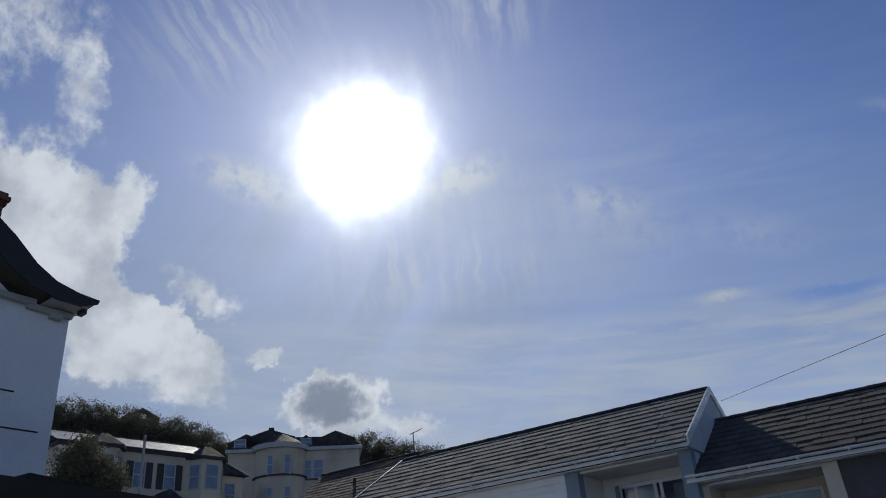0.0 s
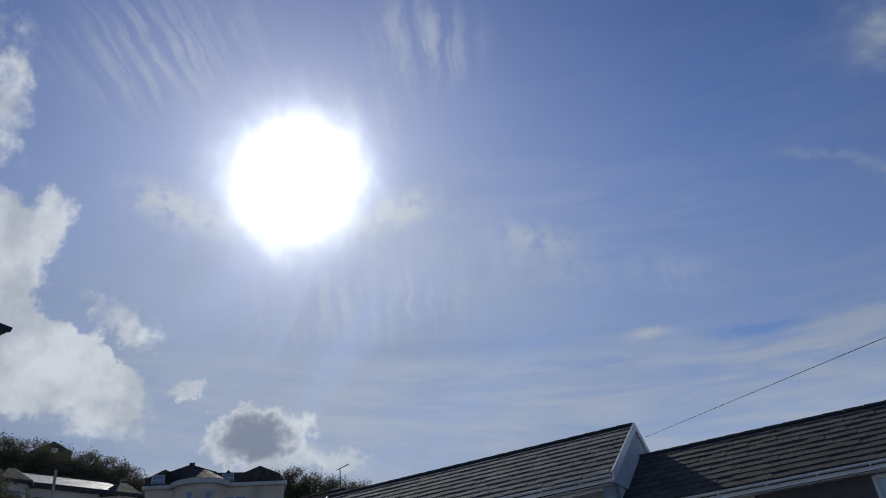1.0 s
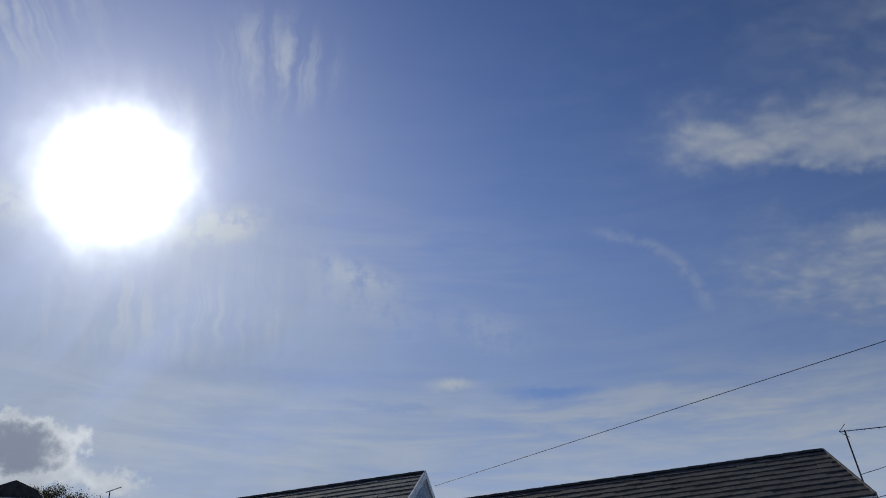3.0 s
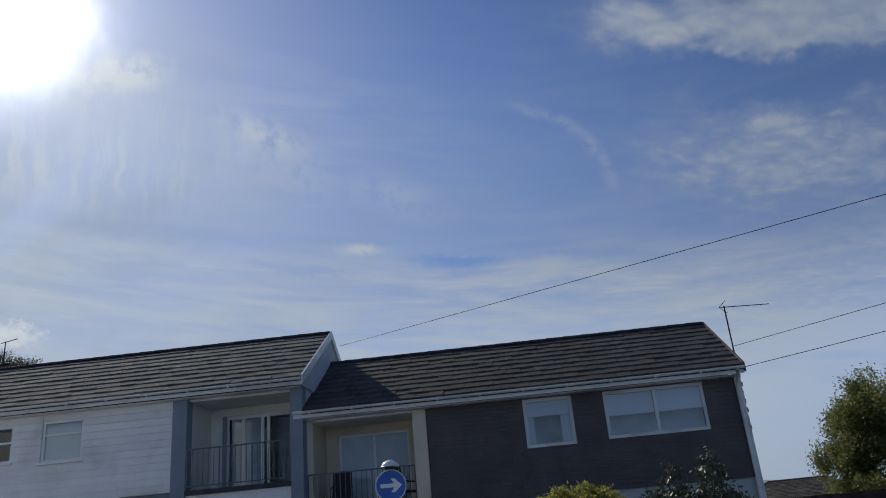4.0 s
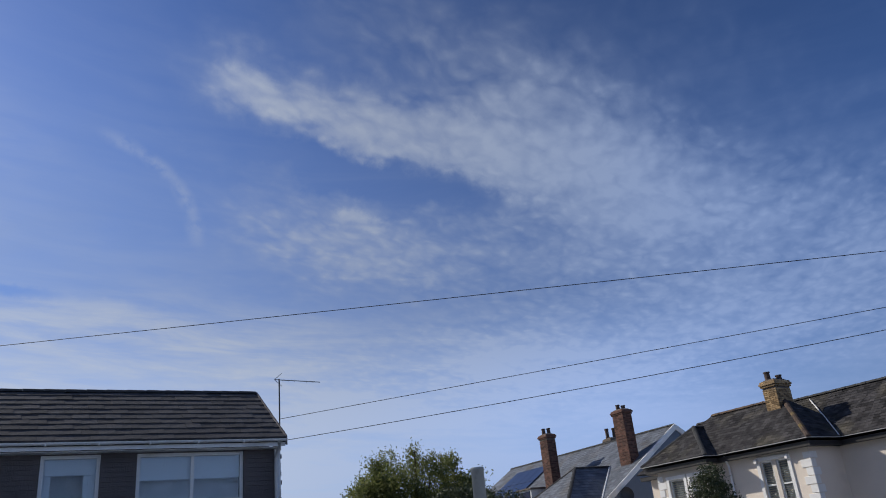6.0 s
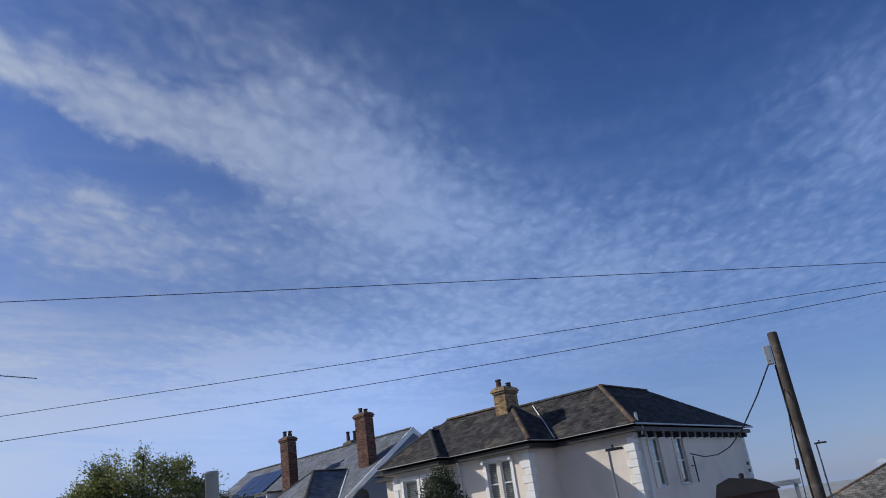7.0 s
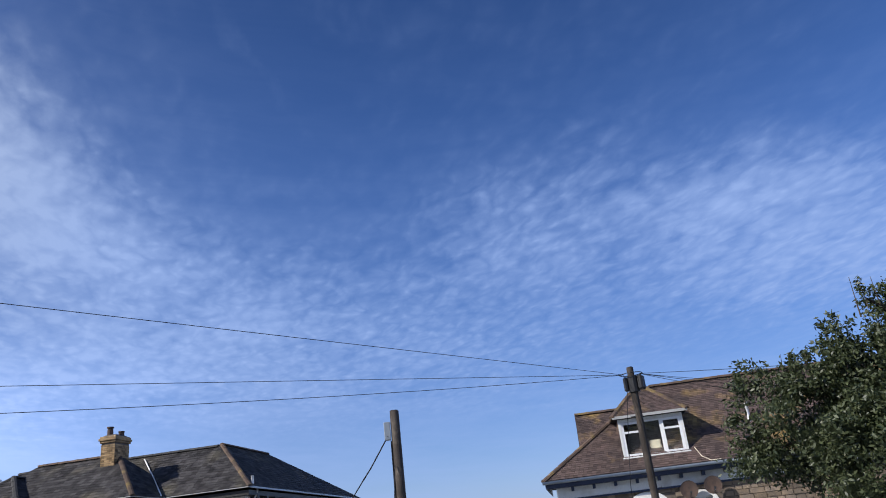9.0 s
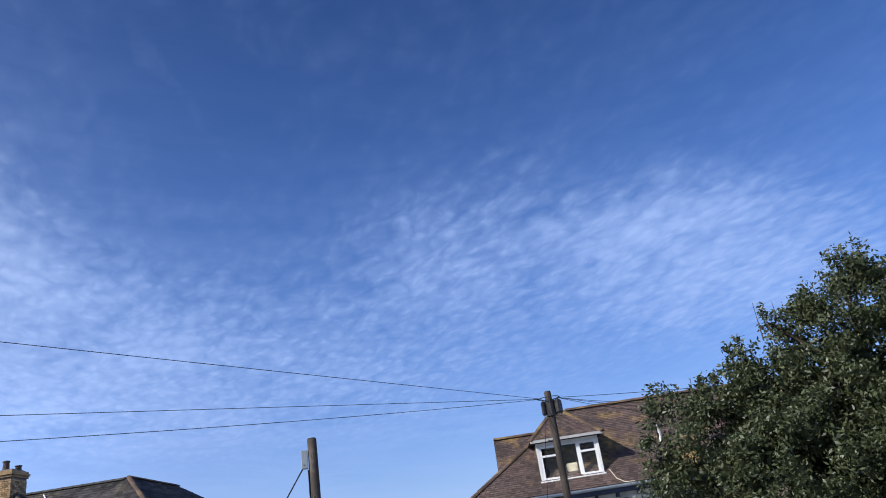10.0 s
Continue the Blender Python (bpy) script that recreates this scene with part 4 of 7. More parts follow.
def house_left():
    n = 17.75
    g0 = gz(AZ, -10, n)
    z0 = g0
    t = thing("terraced_house", AZ, (-10, n, g0), "two-storey terraced house with white cladding and slate-blue columns", "house", "modern terrace")
    zf, zs = 3.15, 5.25
    # white panel, laid as boards
    holes = [(-13.3, -12.25, 4.2, 5.08), (-11.5, -10.45, 4.12, 5.1)]
    part("wall", wall(geo(), "u", n + 0.02, 0.23, -15.0, -8.18, zf, zs, holes), M_CLAD, t)
    for r in range(12):
        a, b = zf + (zs - zf) * r / 12, zf + (zs - zf) * (r + 1) / 12
        cut = [h for h in holes if b > h[2] and a < h[3]]
        spans = list(zip([-15.0] + [h[1] for h in cut], [h[0] for h in cut] + [-8.18]))
        for s, e in spans:
            g = geo()
            prism(g, [(s, n - 0.005, a + 0.004), (e, n - 0.005, a + 0.004), (e, n + 0.02, a + 0.004), (s, n + 0.02, a + 0.004)], [(s, n + 0.006, b), (e, n + 0.006, b), (e, n + 0.02, b), (s, n + 0.02, b)])
            part("cladding_board", g, M_CLAD, t)
    window(t, "u", n + 0.0, *holes[0], rails=(0.55,), bar=0.06)
    window(t, "u", n + 0.0, *holes[1], rails=(0.66,), bar=0.06, backing=M_BLIND, backing_cover=1.0)
    low = (-13.2, -10.6, z0 + 1.0, 2.75)
    part("wall", wall(geo(), "u", n + 0.10, 0.2, -15.0, -8.18, z0, zf, [low]), M_BLUE, t)
    window(t, "u", n + 0.10, *low, bars=(0.33, 0.66), backing=M_CURTAIN)
    lamp = part("wall_lamp", tube(geo(), [(-10.2, n + 0.02, 2.62), (-10.2, n - 0.06, 2.62), (-10.2, n - 0.10, 2.60), (-10.2, n - 0.13, 2.58)], [0.06, 0.12, 0.12, 0.07], 10), M_IRON, t, "round dark wall lamp")
    part("column", boxed(-8.18, -7.82, n - 0.08, n + 0.25, z0, zs), M_BLUE, t, "slate-blue rendered column", bevel=0.01)
    part("column", boxed(-5.30, -5.0, n - 0.08, n + 0.25, z0, zs + 0.2), M_BLUE, t, "slate-blue rendered column", bevel=0.01)
    # balcony recess with glazed doors
    part("recess_side_wall", boxed(-7.98, -7.82, n + 0.25, n + 1.4, zf, zs), M_PALE, t)
    part("recess_side_wall", boxed(-5.30, -5.14, n + 0.25, n + 1.4, zf, zs), M_PALE, t)
    part("recess_back_wall", wall(geo(), "u", n + 1.4, 0.2, -7.82, -5.30, zf, zs, [(-7.45, -5.52, zf, zf + 1.85)]), M_PALE, t)
    part("balcony_ceiling", boxed(-7.81, -5.31, n + 0.02, n + 1.39, zs - 0.05, zs), M_WHITE, t)
    w = window(t, "u", n + 1.4, -7.45, -5.52, zf, zf + 1.85, bars=(0.24, 0.50, 0.58, 0.89), rails=(), sill=False, bar=0.085)
    part("curtain", boxed(-7.36, -6.50, n + 1.62, n + 1.68, zf + 0.02, zf + 1.83), M_CURTAIN, w, "pale curtain behind the glass")
    part("curtain", boxed(-6.3, -5.55, n + 2.3, n + 2.32, zf + 0.02, zf + 1.83), M_CURTAIN, w)
    part("jamb", boxed(-7.50, -7.40, n + 1.36, n + 1.399, zf, zf + 1.85), M_BLUE, t)
    part("balcony_slab", boxed(-7.82, -5.30, n - 0.12, n + 1.4, zf - 0.11, zf - 0.01), M_IRON, t, bevel=0.01)
    railing(t, -7.80, -5.32, n - 0.05, zf, zf + 0.92)
    # white glazed porch under it
    part("porch_frame", wall(geo(), "u", n - 0.02, 0.12, -7.82, -5.30, z0, zf - 0.115, [(-7.5, -6.85, z0 + 0.1, 2.55), (-6.55, -5.95, 1.95, 2.62), (-5.92, -5.45, 1.95, 2.62)]), M_PVC, t)
    for a, b, c, d in ((-7.5, -6.85, z0 + 0.1, 2.55), (-6.55, -5.95, 1.95, 2.62), (-5.92, -5.45, 1.95, 2.62)):
        window(t, "u", n - 0.04, a, b, c, d, backing=M_CURTAIN, sill=False)
    part("recess_back_wall", wall(geo(), "u", n + 1.0, 0.2, -7.82, -5.30, z0, zf - 0.2), M_BLUE2, t)
    # gables, rear, roof
    gable_wall(t, -5.24, -5.0, n + 0.25, 20.4, 23.0, z0, zs, 7.0, M_BLUE2)
    gable_wall(t, -15.0, -14.76, n + 0.25, 20.4, 23.0, z0, zs, 7.0, M_BLUE2)
    part("wall", wall(geo(), "u", 23.0, 0.25, -15.0, -5.0, z0, zs), M_BLUE2, t)
    part("room_floor", boxed(-14.75, -8.2, n + 0.36, 22.99, zf - 0.1, zf), M_ROOM, t)
    part("room_ceiling", boxed(-14.75, -5.26, n + 1.62, 22.99, zs - 0.06, zs - 0.01), M_ROOM, t)
    ne, nr, ze, zr = 17.36, 20.4, 5.46, 7.24
    modern_roof(t, -15.05, -4.93, ne, nr, ze, zr, False)
    verge(t, -4.93, ne, nr, ze, zr, 1, M_WHITE)
    verge(t, -15.05, ne, nr, ze, zr, -1, M_WHITE)
    gable_wall(t, -5.0, -4.94, ne + 0.05, nr, 23.0, zs + 0.02, ze - 0.02, zr - 0.06, M_BLUE2)
    part("soffit", boxed(-15.0, -5.0, ne + 0.12, n + 0.02, zs + 0.0, zs + 0.02), M_WHITE, t)
    gutter(t, -15.1, -4.93, ne - 0.06, ze)


house_right()
house_left()

# ---- cream villa across the junction ----
VA = -30.0


def quoins(parent, u, n, du, dn, z0, z1):
    k = 0
    z = z0
    while z < z1 - 0.1:
        a, b = (0.42, 0.26) if k % 2 else (0.26, 0.42)
        us, ns = sorted((u - du * 0.03, u + du * a)), sorted((n - dn * 0.03, n + dn * b))
        part("quoin", boxed(us[0], us[1], ns[0], ns[1], z, min(z + 0.28, z1)), M_QUOIN, parent, bevel=0.012)
        z += 0.30
        k += 1


def sash(parent, axis, at, s0, s1, z0, z1, inward=1, louvre=False):
    w = window(parent, axis, at, s0, s1, z0, z1, rails=(0.5,), bar=0.07, mat=M_WHITE, inward=inward, backing=None)
    if louvre:
        k = int((z1 - z0) / 0.09)
        for i in range(k):
            z = z0 + 0.08 + i * (z1 - z0 - 0.14) / k
            p, q = sorted((at + inward * 0.12, at + inward * 0.17))
            g = boxed(s0 + 0.07, s1 - 0.07, p, q, z, z + 0.03) if axis == "u" else boxed(p, q, s0 + 0.07, s1 - 0.07, z, z + 0.03)
            part("louvre", g, M_LOUVRE, w)
    return w


def surround(parent, axis, at, s0, s1, z0, z1, mat, out=1):
    """A raised stucco architrave round an opening."""
    p, q = sorted((at, at - out * 0.05))
    g = geo()
    for a, b, c, d in ((s0 - 0.14, s0, z0, z1 + 0.14), (s1, s1 + 0.14, z0, z1 + 0.14), (s0, s1, z1, z1 + 0.14)):
        if axis == "u":
            box(g, a, b, p, q, c, d)
        else:
            box(g, p, q, a, b, c, d)
    part("architrave", g, mat, parent)


def villa():
    g0 = gz(VA, 33, 16) - 0.3
    t = thing("villa", VA, (33, 16, g0), "cream stucco villa with hipped slate roof and black eaves", "house")
    ze = 4.63
    zw = ze - 0.12
    # front range, runs along u; the middle range and the near wing run along n
    front = [(29.85, 30.8, 2.2, 4.15), (32.35, 33.3, 2.2, 4.15), (29.85, 30.8, g0 + 0.9, 1.2), (32.35, 33.3, g0 + 0.9, 1.2)]
    shell(t, 28.54, 41.4, 13.56, 17.6, g0, zw, M_VILLA, front=front)
    for h in front:
        sash(t, "u", 13.56, *h)
        surround(t, "u", 13.56, *h, M_VILLA)
    shell(t, 28.56, 32.6, 17.62, 27.0, g0, zw - 0.004, M_VILLA)
    near = [(18.13, 18.66, 2.3, 4.1), (18.82, 19.35, 2.3, 4.1)]
    shell(t, 26.55, 30.0, 17.2, 24.6, g0, zw - 0.008, M_VILLA, left=near)
    for a, b, c, d in near:
        sash(t, "n", 26.55, a, b, c, d, 1, louvre=True)
    surround(t, "n", 26.55, 18.13, 19.35, 2.3, 4.1, M_QUOIN)
    for a, b in ((17.98, 18.12), (19.36, 19.50)):
        part("scroll_bracket", boxed(26.36, 26.54, a, b, 4.02, 4.2), M_QUOIN, t, bevel=0.03)
    bay = [(21.55, 22.25, 2.2, 3.95), (22.6, 23.4, 2.2, 3.95)]
    shell(t, 25.85, 28.0, 21.35, 24.0, g0, zw - 0.012, M_VILLA, left=bay, front=[(26.1, 26.5, 2.2, 3.95)])
    for a, b, c, d in bay:
        sash(t, "n", 25.85, a, b, c, d, 1, louvre=True)
        surround(t, "n", 25.85, a, b, c, d, M_QUOIN)
    sash(t, "u", 21.35, 26.1, 26.5, 2.2, 3.95, 1, louvre=True)
    quoins(t, 28.54, 13.56, 1, 1, g0, zw - 0.35)
    quoins(t, 41.4, 13.56, -1, 1, g0, zw - 0.35)
    quoins(t, 26.55, 17.2, 1, 1, g0, zw - 0.35)
    quoins(t, 25.85, 24.0, 1, -1, g0, zw - 0.35)
    # black eaves: a deep band and soffit, white gutter
    for a, b, c, d in ((28.2, 41.75, 13.22, 17.95), (28.2, 32.95, 17.95, 27.3), (26.2, 30.3, 16.86, 24.9), (25.5, 28.2, 21.0, 24.35)):
        part("eaves_band", boxed(a, b, c, d, ze - 0.30, ze - 0.13), M_BLACK, t)
    for k in range(15):
        u = 29.0 + k * 0.85
        part("eaves_bracket", boxed(u, u + 0.2, 13.24, 13.55, ze - 0.52, ze - 0.302), M_BLACK, t)
    part("frieze", boxed(28.58, 41.38, 13.53, 13.56, ze - 0.55, ze - 0.31), M_QUOIN, t)
    part("gutter", boxed(28.09, 41.87, 13.06, 13.14, ze - 0.07, ze - 0.01), M_GREYMETAL, t, "grey gutter")
    for a, b, c, d in ((28.05, 28.13, 13.14, 16.8), (26.05, 26.13, 16.8, 21.0), (26.13, 28.05, 16.73, 16.80), (25.35, 25.43, 20.9, 24.4), (25.43, 26.05, 20.86, 20.93)):
        part("gutter", boxed(a, b, c, d, ze - 0.045, ze - 0.018), M_WHITE_DIM, t, "white gutter")
    part("downpipe", tube(geo(), [(28.9, 13.2, ze - 0.1), (29.1, 13.45, ze - 0.6), (29.1, 13.45, g0)], 0.045, 8), M_PVC, t, "white plastic downpipe", smooth=True)
    part("downpipe", tube(geo(), [(26.3, 20.75, ze - 0.1), (26.48, 20.75, ze - 0.5), (26.48, 20.75, g0)], 0.045, 8), M_PVC, t, "white plastic downpipe", smooth=True)
    part("vent_pipe", tube(geo(), [(28.6, 13.25, ze - 0.05), (28.6, 13.25, ze + 0.42)], 0.06, 8), M_PVC, t, smooth=True)
    zr = EYE + 5.0
    roof(t, 28.09, 41.87, 13.11, 17.8, ze, zr, "u", 2.35, 6.8, M_SLATE, M_RIDGE, 0.17, 0.24, seed=1, hips=(1, 0, 0, 0))
    roof(t, 28.09, 32.8, 13.3, 27.4, ze, zr - 0.05, "n", 2.3, 2.3, M_SLATE, M_RIDGE_D, 0.17, 0.24, seed=2, hips=(0, 0, 0, 0))
    roof(t, 26.1, 30.4, 16.75, 25.0, ze, EYE + 4.8, "n", 2.05, 2.6, M_SLATE, M_RIDGE, 0.17, 0.24, seed=3, hips=(0, 0, 0, 1))
    roof(t, 25.4, 29.4, 20.9, 24.45, ze, EYE + 4.35, "u", 1.8, 0.0, M_SLATE, M_RIDGE_D, 0.17, 0.24, seed=4)
    # grey lead valley
    part("valley", tube(geo(), [(28.06, 16.78, ze + 0.05), (29.1, 17.8, ze + 0.97), (30.15, 18.85, ze + 1.86)], 0.028, 6), M_QUOIN, t)
    # meter boxes and the cable's bracket
    part("cable_bracket", tube(geo(), [(33.75, 13.56, 2.9), (33.75, 13.40, 2.9), (33.75, 13.40, 3.3), (33.75, 13.40, 2.2)], 0.03, 6), M_IRON, t)
    for z in (2.4, 2.75):
        part("vent_grille", boxed(40.9, 41.15, 13.52, 13.56, z, z + 0.16), M_IRON, t)
    chimney(VA, "chimney", "buff brick chimney with two dark pots", 28.2, 18.95, 0.95, 5.7, EYE + 5.52, M_BRICK_Y, [(-0.2, 0.12, 0.9), (0.22, -0.1, 0.55)], seed=8, deep=0.6)


villa()

# ---- slate-roofed house with tall chimneys ----
BA = -34.5


def slate_house():
    g0 = gz(BA, 32, 40) - 0.2
    t = thing("slate_house", BA, (32, 40, g0), "house with shade-grey gable, slate roof and tall brick chimneys", "house")
    u0, u1, n0, n1 = 26.0, 38.4, 32.9, 50.5
    ze, zr = EYE + 1.85, EYE + 5.95
    gable = [(u0 + 0.4, g0), (u1 - 0.4, g0), (u1 - 0.4, ze + 0.2), ((u0 + u1) / 2, zr - 0.1), (u0 + 0.4, ze + 0.2)]
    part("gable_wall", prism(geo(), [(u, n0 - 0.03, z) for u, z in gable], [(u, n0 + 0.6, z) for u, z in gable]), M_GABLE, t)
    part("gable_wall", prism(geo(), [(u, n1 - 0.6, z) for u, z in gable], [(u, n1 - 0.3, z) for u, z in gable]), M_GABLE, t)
    part("wall", wall(geo(), "n", u0 + 0.4, 0.25, n0 + 0.6, n1 - 0.6, g0, ze + 0.15), M_QUOIN, t)
    part("wall", wall(geo(), "n", u1 - 0.65, 0.25, n0 + 0.6, n1 - 0.6, g0, ze + 0.15), M_QUOIN, t)
    roof(t, u0, u1, n0, n1, ze, zr, "n", 0, 0, M_SLATE_B, M_RIDGE_D, 0.25, 0.32, seed=12)
    um = (u0 + u1) / 2
    for a in (u0, u1):
        g = prism(geo(), [(a, n0 - 0.11, ze - 0.28), (um, n0 - 0.11, zr - 0.28), (um, n0 - 0.11, zr + 0.05), (a, n0 - 0.11, ze + 0.05)], [(a, n0 - 0.035, ze - 0.28), (um, n0 - 0.035, zr - 0.28), (um, n0 - 0.035, zr + 0.05), (a, n0 - 0.035, ze + 0.05)])
        part("bargeboard", g, M_WHITE, t, "white bargeboard")
    slope = (zr - ze) / (um - u0)
    # hipped wing on the near side: white side wall, end wall coloured grey for shade
    wz = 3.85
    part("wing_wall", wall(geo(), "n", 24.6, 0.25, 33.6, 37.7, g0, wz), M_QUOIN, t, "white rendered side wall")
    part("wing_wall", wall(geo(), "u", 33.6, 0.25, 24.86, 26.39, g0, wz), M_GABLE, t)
    part("wing_wall", wall(geo(), "u", 37.45, 0.25, 24.86, 26.39, g0, wz), M_QUOIN, t)
    roof(t, 24.25, 29.3, 33.2, 38.1, wz, 5.80, "u", 2.65, 0, M_SLATE_B, M_RIDGE_D, 0.25, 0.32, seed=13, hips=(1, 0, 0, 1))
    part("fascia", boxed(24.27, 26.3, 33.22, 33.26, wz - 0.2, wz - 0.03), M_MORTAR, t)
    part("fascia", boxed(24.27, 24.31, 33.27, 38.08, wz - 0.2, wz - 0.03), M_MORTAR, t)
    part("wing_soffit", boxed(24.32, 26.3, 33.27, 38.08, wz - 0.2, wz - 0.16), M_WHITE, t)
    gutter(t, 24.2, 26.9, 33.13, wz - 0.02)
    part("valley_flashing", tube(geo(), [(26.5, 33.22, wz + 0.05), (29.35, 35.62, 5.80)], 0.06, 6), M_WHITE, t)
    part("downpipe", tube(geo(), [(26.3, 33.5, wz - 0.1), (26.3, 33.52, g0)], 0.05, 8), M_IRON, t, smooth=True)
    # flat white dormer behind the far chimney
    dormer = part("dormer", boxed(27.5, 29.4, 41.2, 42.7, ze + 0.6, 5.30), M_WHITE, t, "small flat-roofed white dormer")
    part("dormer_roof", boxed(27.4, 29.5, 41.1, 42.8, 5.30, 5.40), M_MORTAR, dormer)
    part("pane", boxed(27.47, 27.499, 41.35, 42.55, 4.6, 5.2), M_SOLAR, dormer)
    dish = part("satellite_dish", tube(geo(), [(27.75, 32.80, 4.02), (27.75, 32.74, 4.02), (27.74, 32.66, 4.03), (27.73, 32.60, 4.04)], [0.05, 0.22, 0.34, 0.38], 18), M_IRON, t, "dark satellite dish", smooth=True)
    part("bracket", boxed(27.72, 27.78, 32.78, 32.87, 3.8, 4.05), M_IRON, dish)
    # skylight and solar panels lie on the slope
    def on_slope(name, a, b, n_a, n_b, mat, lift=0.06):
        za, zb = ze + (a - u0) * slope + lift, ze + (b - u0) * slope + lift
        return part(name, prism(geo(), [(a, n_a, za - 0.05), (b, n_a, zb - 0.05), (b, n_b, zb - 0.05), (a, n_b, za - 0.05)], [(a, n_a, za), (b, n_a, zb), (b, n_b, zb), (a, n_b, za)]), mat, t)
    sky = on_slope("skylight", 28.9, 29.7, 39.0, 39.8, M_WHITE, 0.07)
    on_slope("pane", 29.0, 29.6, 39.08, 39.72, M_SOLAR, 0.09)
    for i in range(4):
        for j in range(2):
            on_slope("solar_panel", 28.2 + j * 1.5, 29.65 + j * 1.5, 44.0 + i * 1.05, 45.0 + i * 1.05, M_SOLAR, 0.12)
    chimney(BA, "tall_chimney", "tall red brick chimney with two pots on a slate roof", 29.5, 34.0, 0.62, ze + 1.7, EYE + 6.98, M_BRICK, [(-0.1, 0.1, 0.75), (0.12, -0.1, 0.6)], seed=21, deep=0.9)
    chimney(BA, "tall_chimney", "tall red brick chimney with two pots on a slate roof", 28.4, 40.0, 0.62, ze + 1.2, EYE + 6.68, M_BRICK, [(-0.12, 0.1, 0.9), (0.12, -0.1, 0.9)], seed=22, deep=0.8)
    chimney(BA, "chimney", "squat chimney with grey pots behind the ridge", 33.4, 39.9, 0.7, zr - 1.0, EYE + 6.35, M_MORTAR, [(-0.15, 0.15, 1.5), (0.18, -0.15, 1.5)], seed=23)


slate_house()

# ---- stone house with a dormer ----
SA = -118.0


def stone_house():
    g0 = gz(SA, 5, 29) - 0.2
    t = thing("stone_house", SA, (6, 29, g0), "brown rubble-stone house with clay tile roof and white dormer", "house")
    ze, zr = EYE + 1.66, EYE + 4.80
    u0, u1, n0, n1 = -1.08, 17.0, 27.0, 33.0
    wn0, wu0 = n0 + 0.5, u0 + 0.5
    zt = ze - 0.62
    arches = [(1.55, 3.0), (3.45, 4.55)]
    holes = [(a + 0.2, b - 0.2, g0 + 1.0, EYE + 0.62) for a, b in arches]
    part("wall", wall(geo(), "u", wn0 + 0.03, 0.4, wu0, u1 - 0.5, g0, zt, holes), M_MORTAR, t)
    part("wall", wall(geo(), "n", wu0 + 0.03, 0.4, wn0 + 0.43, n1 - 0.5, g0, zt), M_MORTAR, t)
    part("wall", wall(geo(), "u", n1 - 0.9, 0.4, wu0, u1 - 0.5, g0, zt), M_MORTAR, t)
    part("wall", wall(geo(), "n", u1 - 0.9, 0.4, wn0 + 0.43, n1 - 0.9, g0, zt), M_MORTAR, t)
    rnd = random.Random(7)
    # coursed rubble, each stone proud of the joint
    for r in range(9):
        z = zt - 0.02 - r * 0.17
        s = wu0
        while s < 10.5:
            e = min(s + rnd.uniform(0.22, 0.55), 10.5)
            if not any(s < h[1] + 0.18 and e > h[0] - 0.18 and z - 0.17 < h[3] + 0.2 for h in holes):
                k, q = rnd.uniform(0.015, 0.05), rnd.uniform(0.0, 0.015)
                g = prism(geo(), [(s + 0.012, wn0 + 0.03 - k, z - 0.158 + q), (e - 0.012, wn0 + 0.03 - k * 0.8, z - 0.158), (e - 0.012, wn0 + 0.06, z - 0.158), (s + 0.012, wn0 + 0.06, z - 0.158)],
                          [(s + 0.02, wn0 + 0.03 - k * 0.9, z), (e - 0.015, wn0 + 0.03 - k, z - q), (e - 0.012, wn0 + 0.06, z), (s + 0.012, wn0 + 0.06, z)])
                part("stone", g, M_STONE, t)
            s = e
    for (a, b), h in zip(arches, holes):
        g = geo()
        m, r = (a + b) / 2, (b - a) / 2
        ring = [(m + r * math.cos(math.pi * k / 14), EYE + 0.42 + r * 0.75 * math.sin(math.pi * k / 14)) for k in range(15)]
        ring = [(b, g0 + 0.9), *ring, (a, g0 + 0.9), (h[0], g0 + 0.9), (h[0], h[3] - 0.01), (h[1], h[3] - 0.01), (h[1], g0 + 0.9)]
        prism(g, [(u, wn0 - 0.04, z) for u, z in ring], [(u, wn0 + 0.04, z) for u, z in ring])
        part("window_arch", g, M_QUOIN, t, "white painted window arch")
        window(t, "u", wn0 + 0.03, *h, rails=(0.5,), backing=M_CURTAIN, sill=True, mat=M_WHITE)
    part("corner_board", boxed(wu0 - 0.05, wu0 + 0.10, wn0 - 0.03, wn0 + 0.10, g0, zt), M_WHITE, t)
    # white soffit board with small brackets, navy fascia, grey gutter
    part("soffit_board", boxed(wu0 - 0.1, u1 - 0.4, wn0 - 0.08, wn0 + 0.02, zt, ze - 0.26), M_WHITE, t)
    part("soffit_board", boxed(wu0 - 0.1, wu0, wn0 + 0.02, n1 - 0.5, zt, ze - 0.26), M_WHITE, t)
    part("string_course", boxed(wu0 - 0.12, u1 - 0.4, wn0 - 0.10, wn0 + 0.0, zt - 0.06, zt), M_NAVY, t)
    for k in range(22):
        u = wu0 + 0.4 + k * 0.72
        part("eaves_bracket", boxed(u, u + 0.1, n0 + 0.2, wn0 - 0.085, ze - 0.40, ze - 0.26), M_NAVY, t)
    part("fascia", boxed(u0 + 0.06, u1, n0 + 0.05, n0 + 0.09, ze - 0.24, ze - 0.05), M_NAVY, t)
    part("fascia", boxed(u0 + 0.06, u0 + 0.10, n0 + 0.09, n1, ze - 0.24, ze - 0.05), M_NAVY, t)
    part("soffit", boxed(u0 + 0.1, u1, n0 + 0.09, wn0 - 0.08, ze - 0.26, ze - 0.24), M_NAVY, t)
